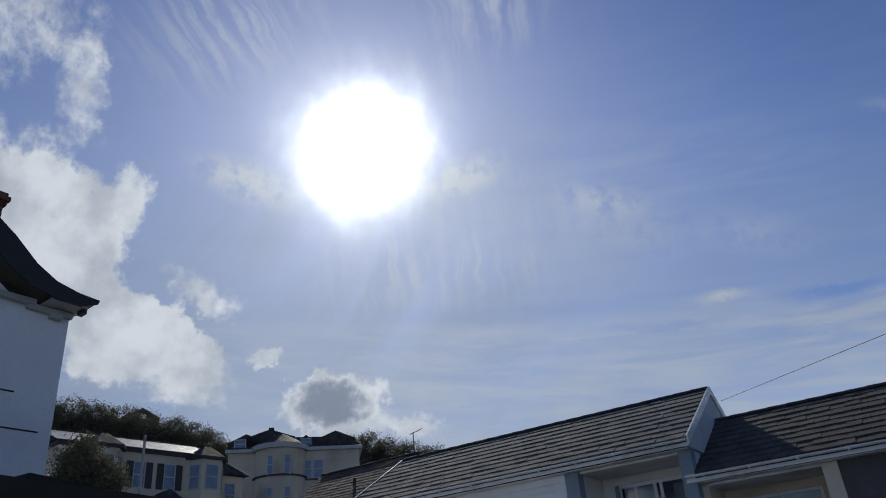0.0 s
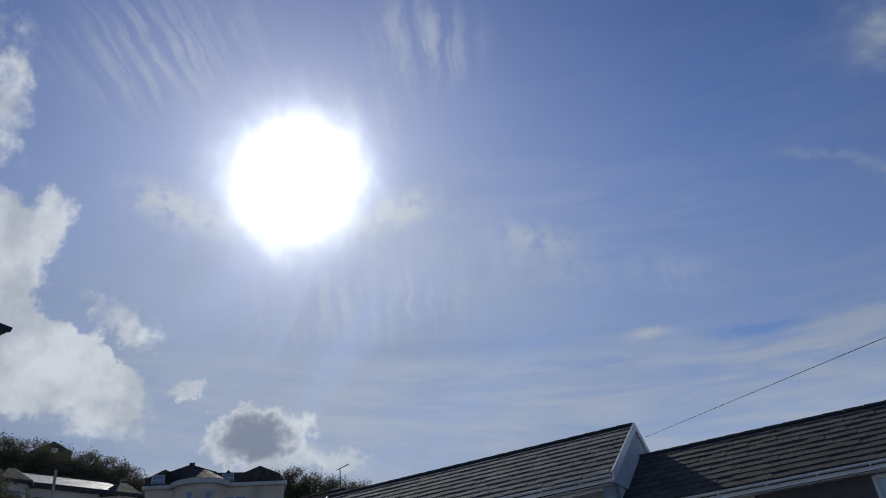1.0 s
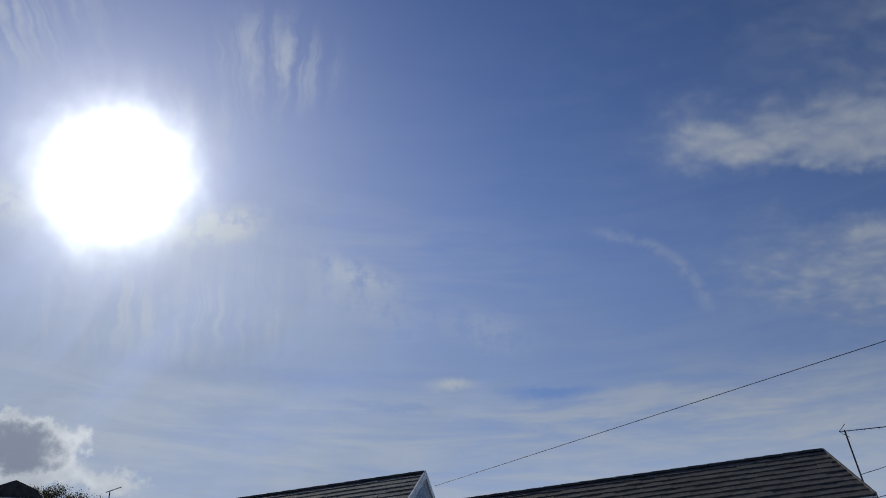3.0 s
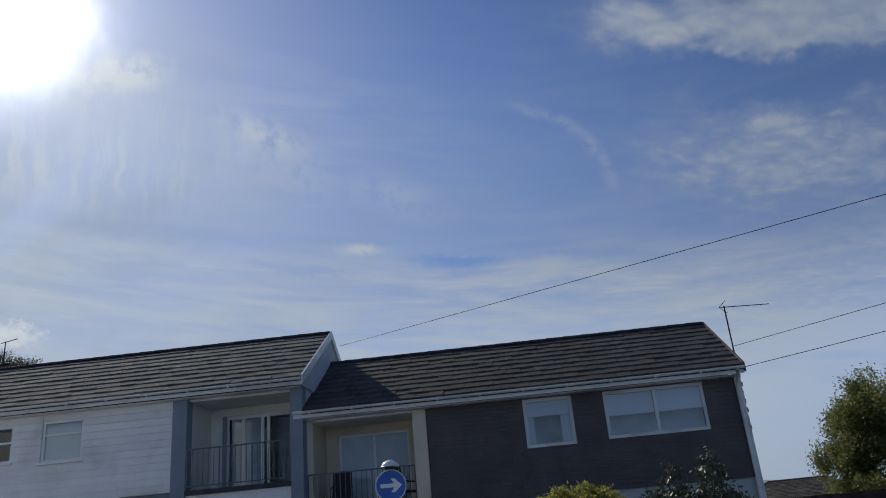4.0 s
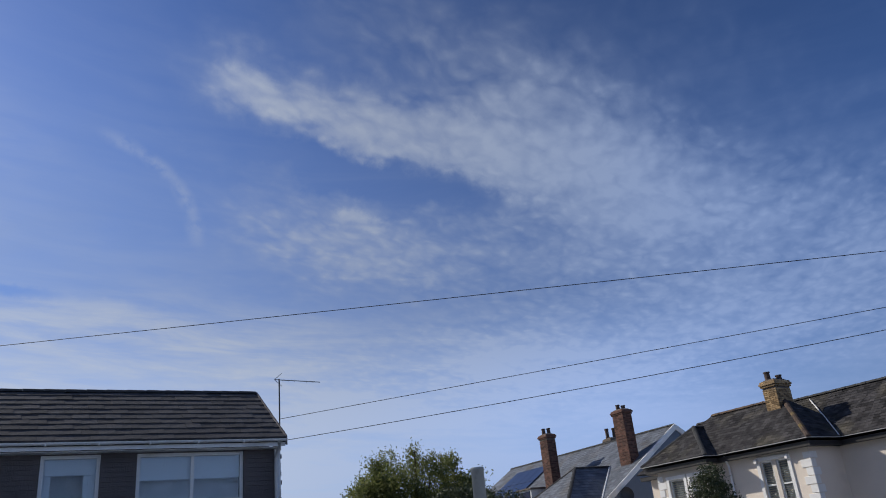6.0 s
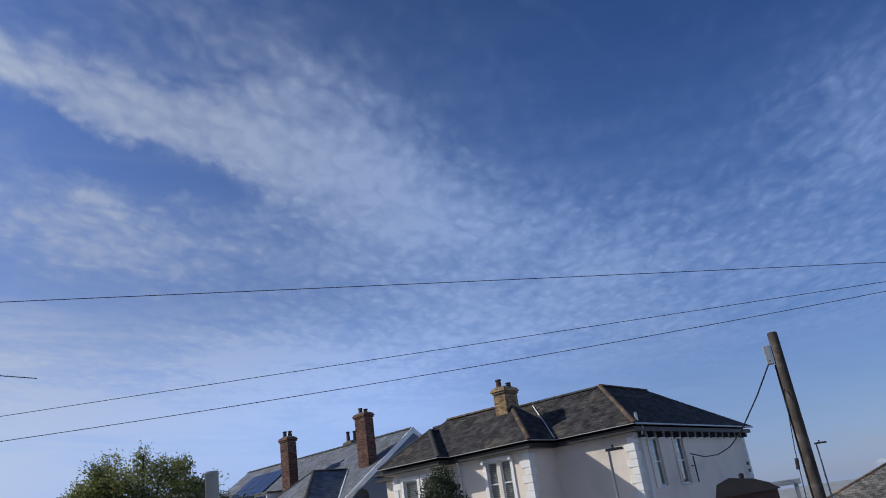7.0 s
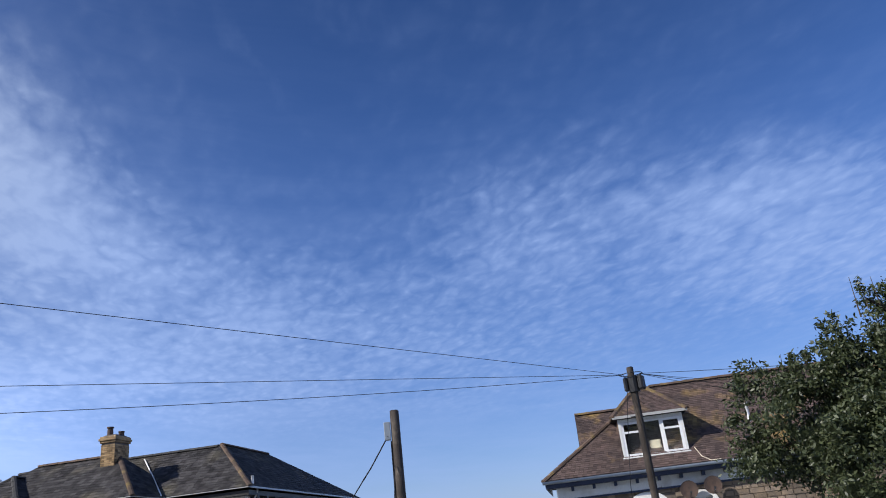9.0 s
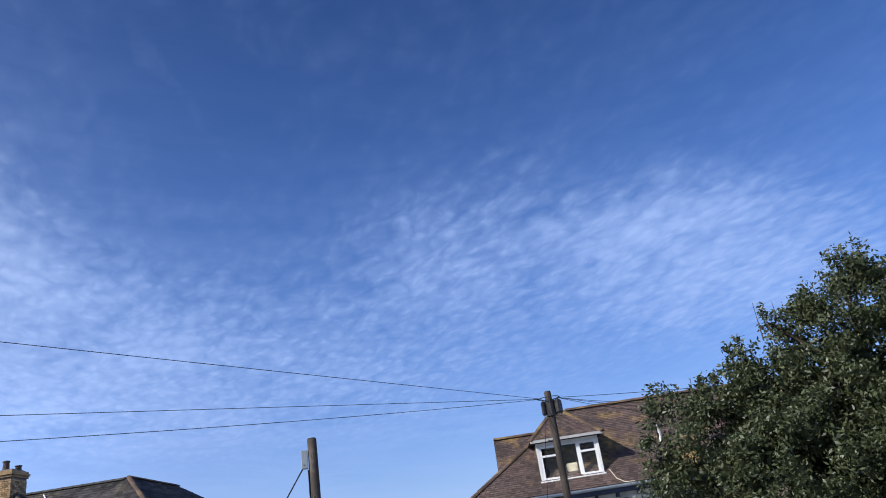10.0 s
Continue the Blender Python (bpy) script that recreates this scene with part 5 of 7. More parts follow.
    part("gutter", tube(geo(), [(u0 - 0.02, n0 - 0.02, ze - 0.07), (u1, n0 - 0.02, ze - 0.07)], 0.055, 8), M_GREYMETAL, t, "grey gutter", smooth=True)
    roof(t, u0, u1, n0, n1, ze, zr, "u", 4.4, 0.0, M_CLAY, M_RIDGE, 0.10, 0.15, 0.014, seed=31)
    # rear wing, a gable seen behind the hip
    roof(t, 0.40, 6.0, 29.6, 35.0, EYE + 1.5, EYE + 4.42, "u", 0, 0, M_CLAY, M_RIDGE, 0.10, 0.15, 0.014, seed=32)
    part("gable_wall", prism(geo(), [(0.44, 29.8, g0), (0.44, 34.8, g0), (0.44, 34.8, EYE + 1.5), (0.44, 32.3, EYE + 4.3), (0.44, 29.8, EYE + 1.5)], [(0.7, 29.8, g0), (0.7, 34.8, g0), (0.7, 34.8, EYE + 1.5), (0.7, 32.3, EYE + 4.3), (0.7, 29.8, EYE + 1.5)]), M_QUOIN, t)
    # dormer
    a, b, f = 1.76, 3.94, 27.45
    zb, zd = EYE + 2.10, EYE + 3.40
    d = part("dormer", wall(geo(), "u", f, 0.12, a, b, zb - 0.6, zd, [(a + 0.08, b - 0.08, zb + 0.02, zd - 0.1)]), M_WHITE, t, "white dormer with three lights")
    g = geo()
    prism(g, [(a, f + 0.12, zb - 0.6), (a, f + 2.0, zb - 0.6), (a, f + 2.0, zd), (a, f + 0.12, zd)], [(a + 0.1, f + 0.12, zb - 0.6), (a + 0.1, f + 2.0, zb - 0.6), (a + 0.1, f + 2.0, zd), (a + 0.1, f + 0.12, zd)])
    part("dormer_cheek", g, M_CLAY, d)
    g = geo()
    prism(g, [(b - 0.1, f + 0.12, zb - 0.6), (b - 0.1, f + 2.0, zb - 0.6), (b - 0.1, f + 2.0, zd), (b - 0.1, f + 0.12, zd)], [(b, f + 0.12, zb - 0.6), (b, f + 2.0, zb - 0.6), (b, f + 2.0, zd), (b, f + 0.12, zd)])
    part("dormer_cheek", g, M_CLAY, d)
    s0, s1 = a + 0.08, b - 0.08
    part("dormer_apron", boxed(a - 0.05, b + 0.05, f - 0.06, f, zb - 0.08, zb + 0.02), M_WHITE, d, bevel=0.01)
    w = (s1 - s0) / 3
    for k in range(3):
        x = s0 + k * w
        if k == 1:
            window(t, "u", f - 0.02, x, x + w, zb + 0.03, zd - 0.11, sill=False, bar=0.05)
        else:
            window(t, "u", f - 0.04, x, x + w, zb + 0.03, zd - 0.11, rails=(0.70,), sill=False, bar=0.085)
    part("dormer_fascia", boxed(a - 0.18, b + 0.18, f - 0.22, f - 0.17, zd + 0.01, zd + 0.10), M_WHITE_DIM, d)
    part("dormer_room", boxed(a + 0.12, b - 0.12, f + 1.6, f + 1.65, zb - 0.2, zd - 0.02), M_ROOM, d)
    part("cushion", boxed(2.72, 3.1, f + 0.18, f + 0.36, zb + 0.03, zb + 0.52), M_CREAM, d, "buff cushion on the sill", bevel=0.05)
    zap = zr + 0.03
    roof(t, a - 0.2, b + 0.2, f - 0.2, 32.6, zd + 0.08, zap, "n", 1.9, 0.0, M_CLAY, M_RIDGE, 0.10, 0.15, 0.014, seed=33)
    part("vent_pipe", tube(geo(), [(6.25, 28.2, EYE + 2.2), (6.25, 28.2, EYE + 3.6)], 0.055, 8), M_PVC, t, "white soil vent pipe", smooth=True)
    part("loose_cable", tube(geo(), [(4.12, f + 0.05, zb + 0.1), (4.25, f - 0.3, zb - 0.25), (4.5, f - 0.45, zb - 0.42), (4.8, f - 0.5, zb - 0.42)], 0.015, 5), M_CREAM, t)
    for u, z in ((3.62, EYE + 0.86), (4.40, EYE + 0.92)):
        dish = thing("satellite_dish", SA, (u, wn0, z), "dark grey satellite dish bracketed to a stone wall", "satellite dish", "wall dishes")
        prof = [(0.0, 0.0), (0.12, 0.012), (0.22, 0.04), (0.29, 0.075)]
        pts = [(u, wn0 - 0.25 - y, z) for r, y in prof]
        part("dish", tube(geo(), pts, [max(r, 0.01) for r, y in prof], 18), M_POT, dish, smooth=True)
        part("arm", tube(geo(), [(u, wn0, z - 0.1), (u, wn0 - 0.25, z), (u, wn0 - 0.24, z - 0.27), (u, wn0 - 0.62, z - 0.1)], 0.014, 6), M_IRON, dish)
        part("receiver", boxed(u - 0.03, u + 0.03, wn0 - 0.68, wn0 - 0.58, z - 0.13, z - 0.06), M_IRON, dish)


stone_house()

# ---- low house beyond the pole ----


def low_house():
    az = -111.0
    g0 = gz(az, 3, 52) - 1.0
    t = thing("low_house", az, (3, 52, g0), "low house with lichened hipped tile roof and brick chimney", "house")
    zr, ze = EYE + 0.62, EYE - 2.2
    shell(t, -5.0, 9.5, 49.0, 56.0, g0, ze, M_VILLA)
    roof(t, -7.0, 10.0, 48.6, 56.4, ze, zr, "u", 7.0, 3.6, M_SLATE_L, M_RIDGE, 0.2, 0.28, seed=41)
    roof(t, -1.5, 4.5, 46.5, 53.0, ze, zr - 0.55, "n", 3.0, 0.0, M_SLATE_L, M_RIDGE_D, 0.2, 0.28, seed=42)
    part("finial", tube(geo(), [(0.0, 52.5, zr), (0.0, 52.5, zr + 0.25), (-0.08, 52.5, zr + 0.38), (-0.16, 52.5, zr + 0.36)], 0.05, 6), M_RIDGE, t)
    chimney(az, "chimney", "red brick chimney with three terracotta pots", 1.7, 50.0, 1.05, ze + 0.6, EYE + 1.0, M_BRICK, [(-0.35, 0, 0.8), (0, 0, 0.8), (0.33, 0, 0.8)], M_POT_R, seed=44, deep=0.6)
    chimney(az, "chimney", "distant red brick chimney", 4.6, 56.5, 0.8, ze + 0.6, EYE - 0.05, M_BRICK, [(0, 0, 0.5)], M_POT_R, seed=45, deep=0.6)


low_house()


def porch():
    """Dark roofs of low outbuildings at the foot of the villa."""
    az = -100.5
    g0 = gz(az, 0, 26)
    t = thing("shed", az, (0, 26, g0), "small shed with black felt roof", "shed")
    z = EYE + 26 * math.tan(radians(0.75))
    shell(t, -0.5, 1.2, 26.1, 28.0, g0, z - 0.5, M_FENCE)
    ring = [(-0.62, z - 0.55), (-0.5, z - 0.15), (-0.1, z), (0.6, z - 0.12), (1.0, z - 0.28), (1.3, z - 0.5)]
    part("roof", prism(geo(), [(u, 26.0, q) for u, q in ring], [(u, 28.2, q) for u, q in ring]), M_BLACK, t)
    part("vent_cap", tube(geo(), [(0.28, 26.6, z - 0.1), (0.28, 26.6, z + 0.06), (0.28, 26.6, z + 0.10)], [0.07, 0.09, 0.04], 10), M_BLACK, t)
    c = thing("canopy", -103.2, (0, 30, gz(-103.2, 0, 30)), "flat grey canopy on posts", "canopy")
    zc = EYE + 30 * math.tan(radians(0.1))
    part("deck", boxed(-0.7, 0.75, 30, 32, zc - 0.18, zc), M_GREYMETAL, c, bevel=0.02)
    for u in (-0.6, 0.6):
        for n in (30.1, 31.9):
            part("post", boxed(u - 0.05, u + 0.05, n - 0.05, n + 0.05, gz(-103.2, 0, 30) - 0.1, zc - 0.18), M_GREYMETAL, c)


porch()

# ---- poles, wires, lamps ----


def at(az, r, h=0.0):
    v = toward(az) * r
    return Vector((v.x, v.y, h))


def pole(az, r, top, rad, label, mat=M_WOOD):
    p = at(az, r)
    g0 = ground_at(p.x, p.y)
    t = thing("utility_pole", 0, (p.x, p.y, g0), label, "utility pole", "poles")
    part("pole", tube(geo(), [(p.x, p.y, g0 - 0.5), (p.x, p.y, (g0 + top) / 2), (p.x, p.y, top - 0.03), (p.x, p.y, top)], [rad * 1.2, rad * 1.1, rad, rad * 0.8], 16), mat, t, smooth=True)
    return t, p, g0


def local(p, az, right, near, up):
    """A point beside p: to the right and nearer, as seen along the azimuth."""
    a = radians(az)
    return Vector((p.x + right * math.cos(a) + near * math.sin(a), p.y + right * math.sin(a) - near * math.cos(a), up))


def obox(p, az, r0, r1, k0, k1, z0, z1):
    return prism(geo(), [local(p, az, r, k, z0) for r, k in ((r0, k0), (r1, k0), (r1, k1), (r0, k1))], [local(p, az, r, k, z1) for r, k in ((r0, k0), (r1, k0), (r1, k1), (r0, k1))])


def sagged(a, b, sag, n=24):
    return [tuple(a.lerp(b, k / n) - Vector((0, 0, sag * 4 * (k / n) * (1 - k / n)))) for k in range(n + 1)]


TOP_A = EYE + 23 * math.tan(radians(9.7))
pole_a, PA, GA = pole(-105.5, 23.0, TOP_A, 0.135, "weathered timber utility pole with a small grey box")
part("terminal_box", obox(PA, -105.5, -0.34, -0.15, -0.1, 0.1, TOP_A - 0.86, TOP_A - 0.34), M_GREYMETAL, pole_a, bevel=0.015)
for k in range(5):
    z = TOP_A - 0.3 - k * 0.17
    part("bolt", tube(geo(), [local(PA, -105.5, 0.02, 0.12, z), local(PA, -105.5, 0.02, 0.16, z)], 0.018, 6), M_IRON, pole_a)
part("conduit", tube(geo(), [local(PA, -105.5, -0.15, 0.05, TOP_A - 0.9), local(PA, -105.5, -0.16, 0.05, TOP_A - 2.5), local(PA, -105.5, -0.18, 0.05, GA)], 0.022, 6), M_CABLE, pole_a, smooth=True)
STAY = local(PA, -105.5, -0.2, 0.1, TOP_A - 0.9)
part("hanging_line", tube(geo(), [local(PA, -105.5, -0.10, 0.16, TOP_A - 1.6), local(PA, -105.5, -0.26, 0.5, EYE + 0.75), local(PA, -105.5, -0.42, 0.9, GA + 0.1)], 0.012, 5), M_CABLE, pole_a)
part("stay_insulator", tube(geo(), [local(PA, -105.5, -0.285, 0.58, EYE + 0.52), local(PA, -105.5, -0.31, 0.62, EYE + 0.25)], 0.05, 8), M_RUBBER, pole_a)

TOP_B = EYE + 24 * math.tan(radians(10.62))
pole_b, PB, GB = pole(-123.25, 24.0, TOP_B, 0.105, "dark timber utility pole with black cable terminals", M_WOOD_D)
part("joint_sleeve", tube(geo(), [local(PB, -123.25, 0.02, 0.0, TOP_B - 0.78), local(PB, -123.25, 0.02, 0.0, TOP_B - 0.30)], 0.17, 12), M_RUBBER, pole_b, "black cylindrical cable joint", smooth=False)
for k, (r, q) in enumerate(((0.22, 0.1), (0.30, -0.02), (0.26, 0.2), (-0.2, 0.06))):
    part("cable_joint", tube(geo(), [local(PB, -123.25, r, q, TOP_B - 0.74), local(PB, -123.25, r, q, TOP_B - 0.70), local(PB, -123.25, r, q, TOP_B - 0.36), local(PB, -123.25, r, q, TOP_B - 0.30)], [0.04, 0.075, 0.075, 0.03], 8), M_RUBBER, pole_b)
part("ring_bracket", tube(geo(), [local(PB, -123.25, 0.34 * math.cos(w * math.pi / 6), 0.30 * math.sin(w * math.pi / 6), TOP_B - 0.22) for w in range(13)], 0.014, 5), M_IRON, pole_b)
for k in range(9):
    z = TOP_B - 1.5 - k * 0.42
    sgn = 1 if k % 2 else -1
    part("step_iron", tube(geo(), [local(PB, -123.25, sgn * 0.1, 0.06, z), local(PB, -123.25, sgn * 0.24, 0.08, z), local(PB, -123.25, sgn * 0.24, 0.08, z + 0.04)], 0.012, 5), M_IRON, pole_b)
part("down_cable", tube(geo(), [local(PB, -123.25, -0.18, 0.1, TOP_B - 0.6), local(PB, -123.25, -0.32, 0.15, TOP_B - 1.4), local(PB, -123.25, -0.62, 0.2, TOP_B - 3.4), local(PB, -123.25, -0.85, 0.2, GB)], 0.010, 5), M_CABLE, pole_b)
part("down_cable", tube(geo(), [local(PB, -123.25, 0.05, 0.16, TOP_B - 0.8), local(PB, -123.25, 0.06, 0.15, TOP_B - 2.4), local(PB, -123.25, 0.07, 0.15, GB)], 0.016, 5), M_CABLE, pole_b)


def wire(a, b, sag, rad, label):
    t = thing("overhead_wire", 0, tuple(a), label, "wire", "overhead wires")
    part("wire", tube(geo(), sagged(a, b, sag), rad, 5), M_CABLE, t)


END = local(PB, -123.25, -0.2, 0.05, EYE + 24 * math.tan(radians(10.1)))
wire(at(-21.6, 20.9, EYE + 20.9 * math.tan(radians(13.8))), END, 0.03, 0.0076, "thin black overhead wire from a gable to a pole")
wire(at(-50.4, 20.6, EYE + 20.6 * math.tan(radians(10.6))), END, 0.0, 0.0076, "thin black overhead wire from a roof to a pole")
wire(at(-50.9, 18.6, EYE + 18.6 * math.tan(radians(9.1))), END, 0.2, 0.0076, "thin black overhead wire from an eave to a pole")
START = local(PB, -123.25, 0.25, 0.05, EYE + 24 * math.tan(radians(10.05)))
for a, r, e, s in ((-141, 27, 8.1, 0.05), (-147, 27, 7.5, 0.1), (-133, 26.6, 7.2, 0.1), (-137, 27.2, 6.6, 0.1), (-131.5, 27, 8.3, 0.05)):
    wire(START, at(a, r, EYE + r * math.tan(radians(e))), s, 0.008, "thin black service wire from a pole to a house")
CAB = [at(-104.9, 22.9, EYE + 22.9 * math.tan(radians(7.9))), at(-103.5, 24.2, EYE + 24.2 * math.tan(radians(5.8))), at(-101.8, 26.8, EYE + 26.8 * math.tan(radians(3.55))),
       at(-100.9, 28.7, EYE + 28.7 * math.tan(radians(2.75))), at(-100.0, 30.7, EYE + 30.7 * math.tan(radians(2.35))), at(-99.1, 33.0, EYE + 33 * math.tan(radians(2.35))), at(-98.2, 35.9, EYE + 35.9 * math.tan(radians(2.7)))]
cab = thing("service_cable", 0, tuple(CAB[0]), "thick black cable drooping from a pole to a villa wall", "cable")
part("cable", tube(geo(), CAB, 0.022, 6), M_CABLE, cab, smooth=True)


def street_lamp(az, r, el_top, flip=1, head=0.45, rad=0.045):
    p = at(az, r)
    g0 = ground_at(p.x, p.y)
    top = EYE + r * math.tan(radians(el_top))
    t = thing("street_lamp", 0, (p.x, p.y, g0), "slim grey street lamp with flat dark head", "street lamp", "street lamps")
    part("post", tube(geo(), [(p.x, p.y, g0), (p.x, p.y, g0 + 1.2), (p.x, p.y, g0 + 1.25), (p.x, p.y, top - 0.1)], [rad * 1.7, rad * 1.6, rad, rad * 0.8], 10), M_GREYMETAL, t, smooth=True)
    part("lamp_head", prism(geo(), [local(p, az, x, y, top - 0.10) for x, y in ((-0.1 * flip, 0.1), (head * flip, 0.09), (head * flip, -0.09), (-0.1 * flip, -0.1))], [local(p, az, x, y, top - 0.02) for x, y in ((-0.08 * flip, 0.07), (head * 0.9 * flip, 0.05), (head * 0.9 * flip, -0.05), (-0.08 * flip, -0.07))]), M_RUBBER, t, bevel=0.01)
    part("photocell", tube(geo(), [local(p, az, head * 0.3 * flip, 0, top - 0.02), local(p, az, head * 0.3 * flip, 0, top + 0.07)], 0.035, 8), M_RUBBER, t)


street_lamp(-92.75, 24.0, 3.95)
street_lamp(-106.2, 42.0, 2.15, head=0.5)
street_lamp(20.35, 45.0, 14.75, head=0.7, rad=0.09)

# grey post by the road
p = at(-64.55, 5.4)
post = thing("sign_post", 0, (p.x, p.y, ground_at(p.x, p.y)), "plain grey round steel post with capped top", "post")
TOPP = EYE + 5.4 * math.tan(radians(6.05))
part("post", tube(geo(), [(p.x, p.y, ground_at(p.x, p.y)), (p.x, p.y, TOPP - 0.012)], 0.044, 20), M_GREYMETAL, post, smooth=True)
part("cap", tube(geo(), [(p.x, p.y, TOPP - 0.012), (p.x, p.y, TOPP - 0.003), (p.x, p.y, TOPP)], [0.046, 0.046, 0.040], 20), M_GREYMETAL, post)


def direction_sign():
    az, r = -24.85, 14.5
    p = at(az, r)
    g0 = ground_at(p.x, p.y)
    t = thing("road_sign", az, (0, r, g0), "round blue road sign with a white arrow on a lit post", "road sign")
    t.matrix_world = Matrix.Translation((p.x, p.y, g0)) @ pose(0, 0, 0, 0, 0, az)
    BASE[t] = Vector((0, 0, 0))
    zc = EYE + r * math.tan(radians(3.6)) - g0
    d = 0.285
    part("post", tube(geo(), [(0, 0.05, 0), (0, 0.05, zc + 0.45)], 0.038, 10), M_GREYMETAL, t, smooth=True)
    disc = part("disc", tube(geo(), [(0, 0.0, zc), (0, -0.012, zc)], d, 40), M_SIGN, t, "blue disc")
    rim = geo()
    k = 40
    ring = [(math.cos(2 * math.pi * i / k), math.sin(2 * math.pi * i / k)) for i in range(k)]
    for i in range(k):
        (a, b), (c, e) = ring[i], ring[(i + 1) % k]
        prism(rim, [(a * d, -0.012, zc + b * d), (c * d, -0.012, zc + e * d), (c * (d - 0.018), -0.012, zc + e * (d - 0.018)), (a * (d - 0.018), -0.012, zc + b * (d - 0.018))],
              [(a * d, -0.018, zc + b * d), (c * d, -0.018, zc + e * d), (c * (d - 0.018), -0.018, zc + e * (d - 0.018)), (a * (d - 0.018), -0.018, zc + b * (d - 0.018))])
    part("rim", rim, M_PVC, disc)
    arrow = [(-0.19, -0.035), (0.06, -0.035), (0.0, -0.12), (0.07, -0.12), (0.20, 0.0), (0.07, 0.12), (0.0, 0.12), (0.06, 0.035), (-0.19, 0.035)]
    part("arrow", prism(geo(), [(a, -0.014, zc + b) for a, b in arrow], [(a, -0.020, zc + b) for a, b in arrow]), M_PVC, disc, "white arrow pointing right")
    part("plate", boxed(-0.31, 0.31, -0.012, 0.0, zc - 0.56, zc - 0.33), M_CREAM, t, "pale plate with a worn legend", bevel=0.003)
    for i, (a, b) in enumerate(((-0.24, -0.06), (-0.02, 0.1), (0.14, 0.24))):
        part("legend_bar", boxed(a, b, -0.016, -0.012, zc - 0.48, zc - 0.42), M_WHITE, t)
    g = tube(geo(), [(0, -0.03, zc + 0.33), (0, -0.03, zc + 0.35), (0, -0.03, zc + 0.40), (0, -0.03, zc + 0.44), (0, -0.03, zc + 0.455)], [0.17, 0.165, 0.13, 0.06, 0.015], 16)
    part("sign_light", g, M_PVC, t, "white domed sign light", smooth=True)
    part("light_neck", tube(geo(), [(0, -0.03, zc + 0.28), (0, -0.03, zc + 0.335)], 0.09, 12), M_IRON, t)


direction_sign()


def aerial():
    az, u, n = AZ, 5.24, 18.35
    z0 = 5.15
    t = thing("tv_aerial", az, (u, n, z0), "thin metal television aerial on a roof-end mast", "aerial")
    top = EYE + math.hypot(u, n) * math.tan(radians(13.45))
    part("mast", tube(geo(), [(u, n, z0 - 0.4), (u, n, top)], 0.018, 6), M_IRON, t)
    part("boom", tube(geo(), [(u - 0.12, n, top - 0.02), (u + 1.0, n - 0.15, top - 0.10)], 0.010, 6), M_IRON, t)
    for k in range(6):
        x = u + 0.1 + k * 0.15
        part("element", tube(geo(), [(x, n - 0.02 * k - 0.09, top - 0.03 - 0.012 * k), (x, n - 0.02 * k + 0.09, top - 0.03 - 0.012 * k)], 0.003, 4), M_IRON, t)
    for s in (-1, 1):
        part("reflector", tube(geo(), [(u - 0.12, n, top - 0.02), (u + 0.06, n, top - 0.02 + s * 0.16)], 0.006, 4), M_IRON, t)


aerial()

# ---- balcony chairs ----


def balcony_chair(u, n, z, turn, label):
    t = thing("garden_chair", AZ, (u, n, z), label, "chair", "balcony chairs")
    t.matrix_world = pose(0, 0, 0, 0, 0, AZ) @ pose(u, n, z, 0, 0, turn)
    BASE[t] = Vector((0, 0, 0))
    part("seat", boxed(-0.24, 0.24, -0.24, 0.22, 0.40, 0.46), M_RUBBER, t, bevel=0.02)
    part("backrest", prism(geo(), [(-0.24, 0.20, 0.44), (0.24, 0.20, 0.44), (0.24, 0.24, 0.44), (-0.24, 0.24, 0.44)], [(-0.22, 0.34, 0.98), (0.22, 0.34, 0.98), (0.22, 0.38, 0.98), (-0.22, 0.38, 0.98)]), M_RUBBER, t, bevel=0.015)
    for a in (-0.22, 0.22):
        for b in (-0.2, 0.2):
            part("leg", tube(geo(), [(a, b, 0.42), (a * 1.15, b * 1.2, 0.0)], 0.018, 6), M_RUBBER, t)
        part("armrest", tube(geo(), [(a * 1.1, -0.2, 0.42), (a * 1.12, -0.2, 0.64), (a * 1.1, 0.26, 0.66)], 0.018, 6), M_RUBBER, t)


balcony_chair(-4.35, 18.55, 2.28, 200, "dark plastic garden chair on a balcony")
balcony_chair(-2.85, 18.5, 2.28, 150, "dark plastic garden chair on a balcony")

# ---- hedges, trees ----


def bush(name, label, category, az, at_un, lobes, count, per, spread, size, mat, seed, twigs=0):
    u, n = at_un
    g0 = gz(az, u, n)
    t = thing(name, az, (u, n, g0), label, category)
    rnd = np.random.default_rng(seed)
    q, f = leaves(crown_points(rnd, lobes, count), spread, per, size, rnd)
    leaf_part("foliage", q, f, mat, t)
    pr = random.Random(seed)
    g = geo()
    for k in range(5):
        l = lobes[k % len(lobes)]
        tube(g, [(u + pr.uniform(-.3, .3), n + pr.uniform(-.2, .2), g0), (l[0] + pr.uniform(-.2, .2), l[1], (g0 + l[2]) / 2), (l[0] + pr.uniform(-.3, .3), l[1], l[2] + l[5] * 0.5)], [0.04, 0.025, 0.008], 5)
    part("stems", g, M_BARK, t)
    if twigs:
        g = geo()
        for k in range(twigs):
            l = lobes[k % len(lobes)]
            x = l[0] + pr.uniform(-1, 1) * l[3] * 0.8
            tube(g, [(x, l[1], l[2]), (x + pr.uniform(-.1, .1), l[1], l[2] + l[5] * pr.uniform(1.0, 1.25))], [0.012, 0.004], 4)
        part("twigs", g, M_BARK, t)
    return t


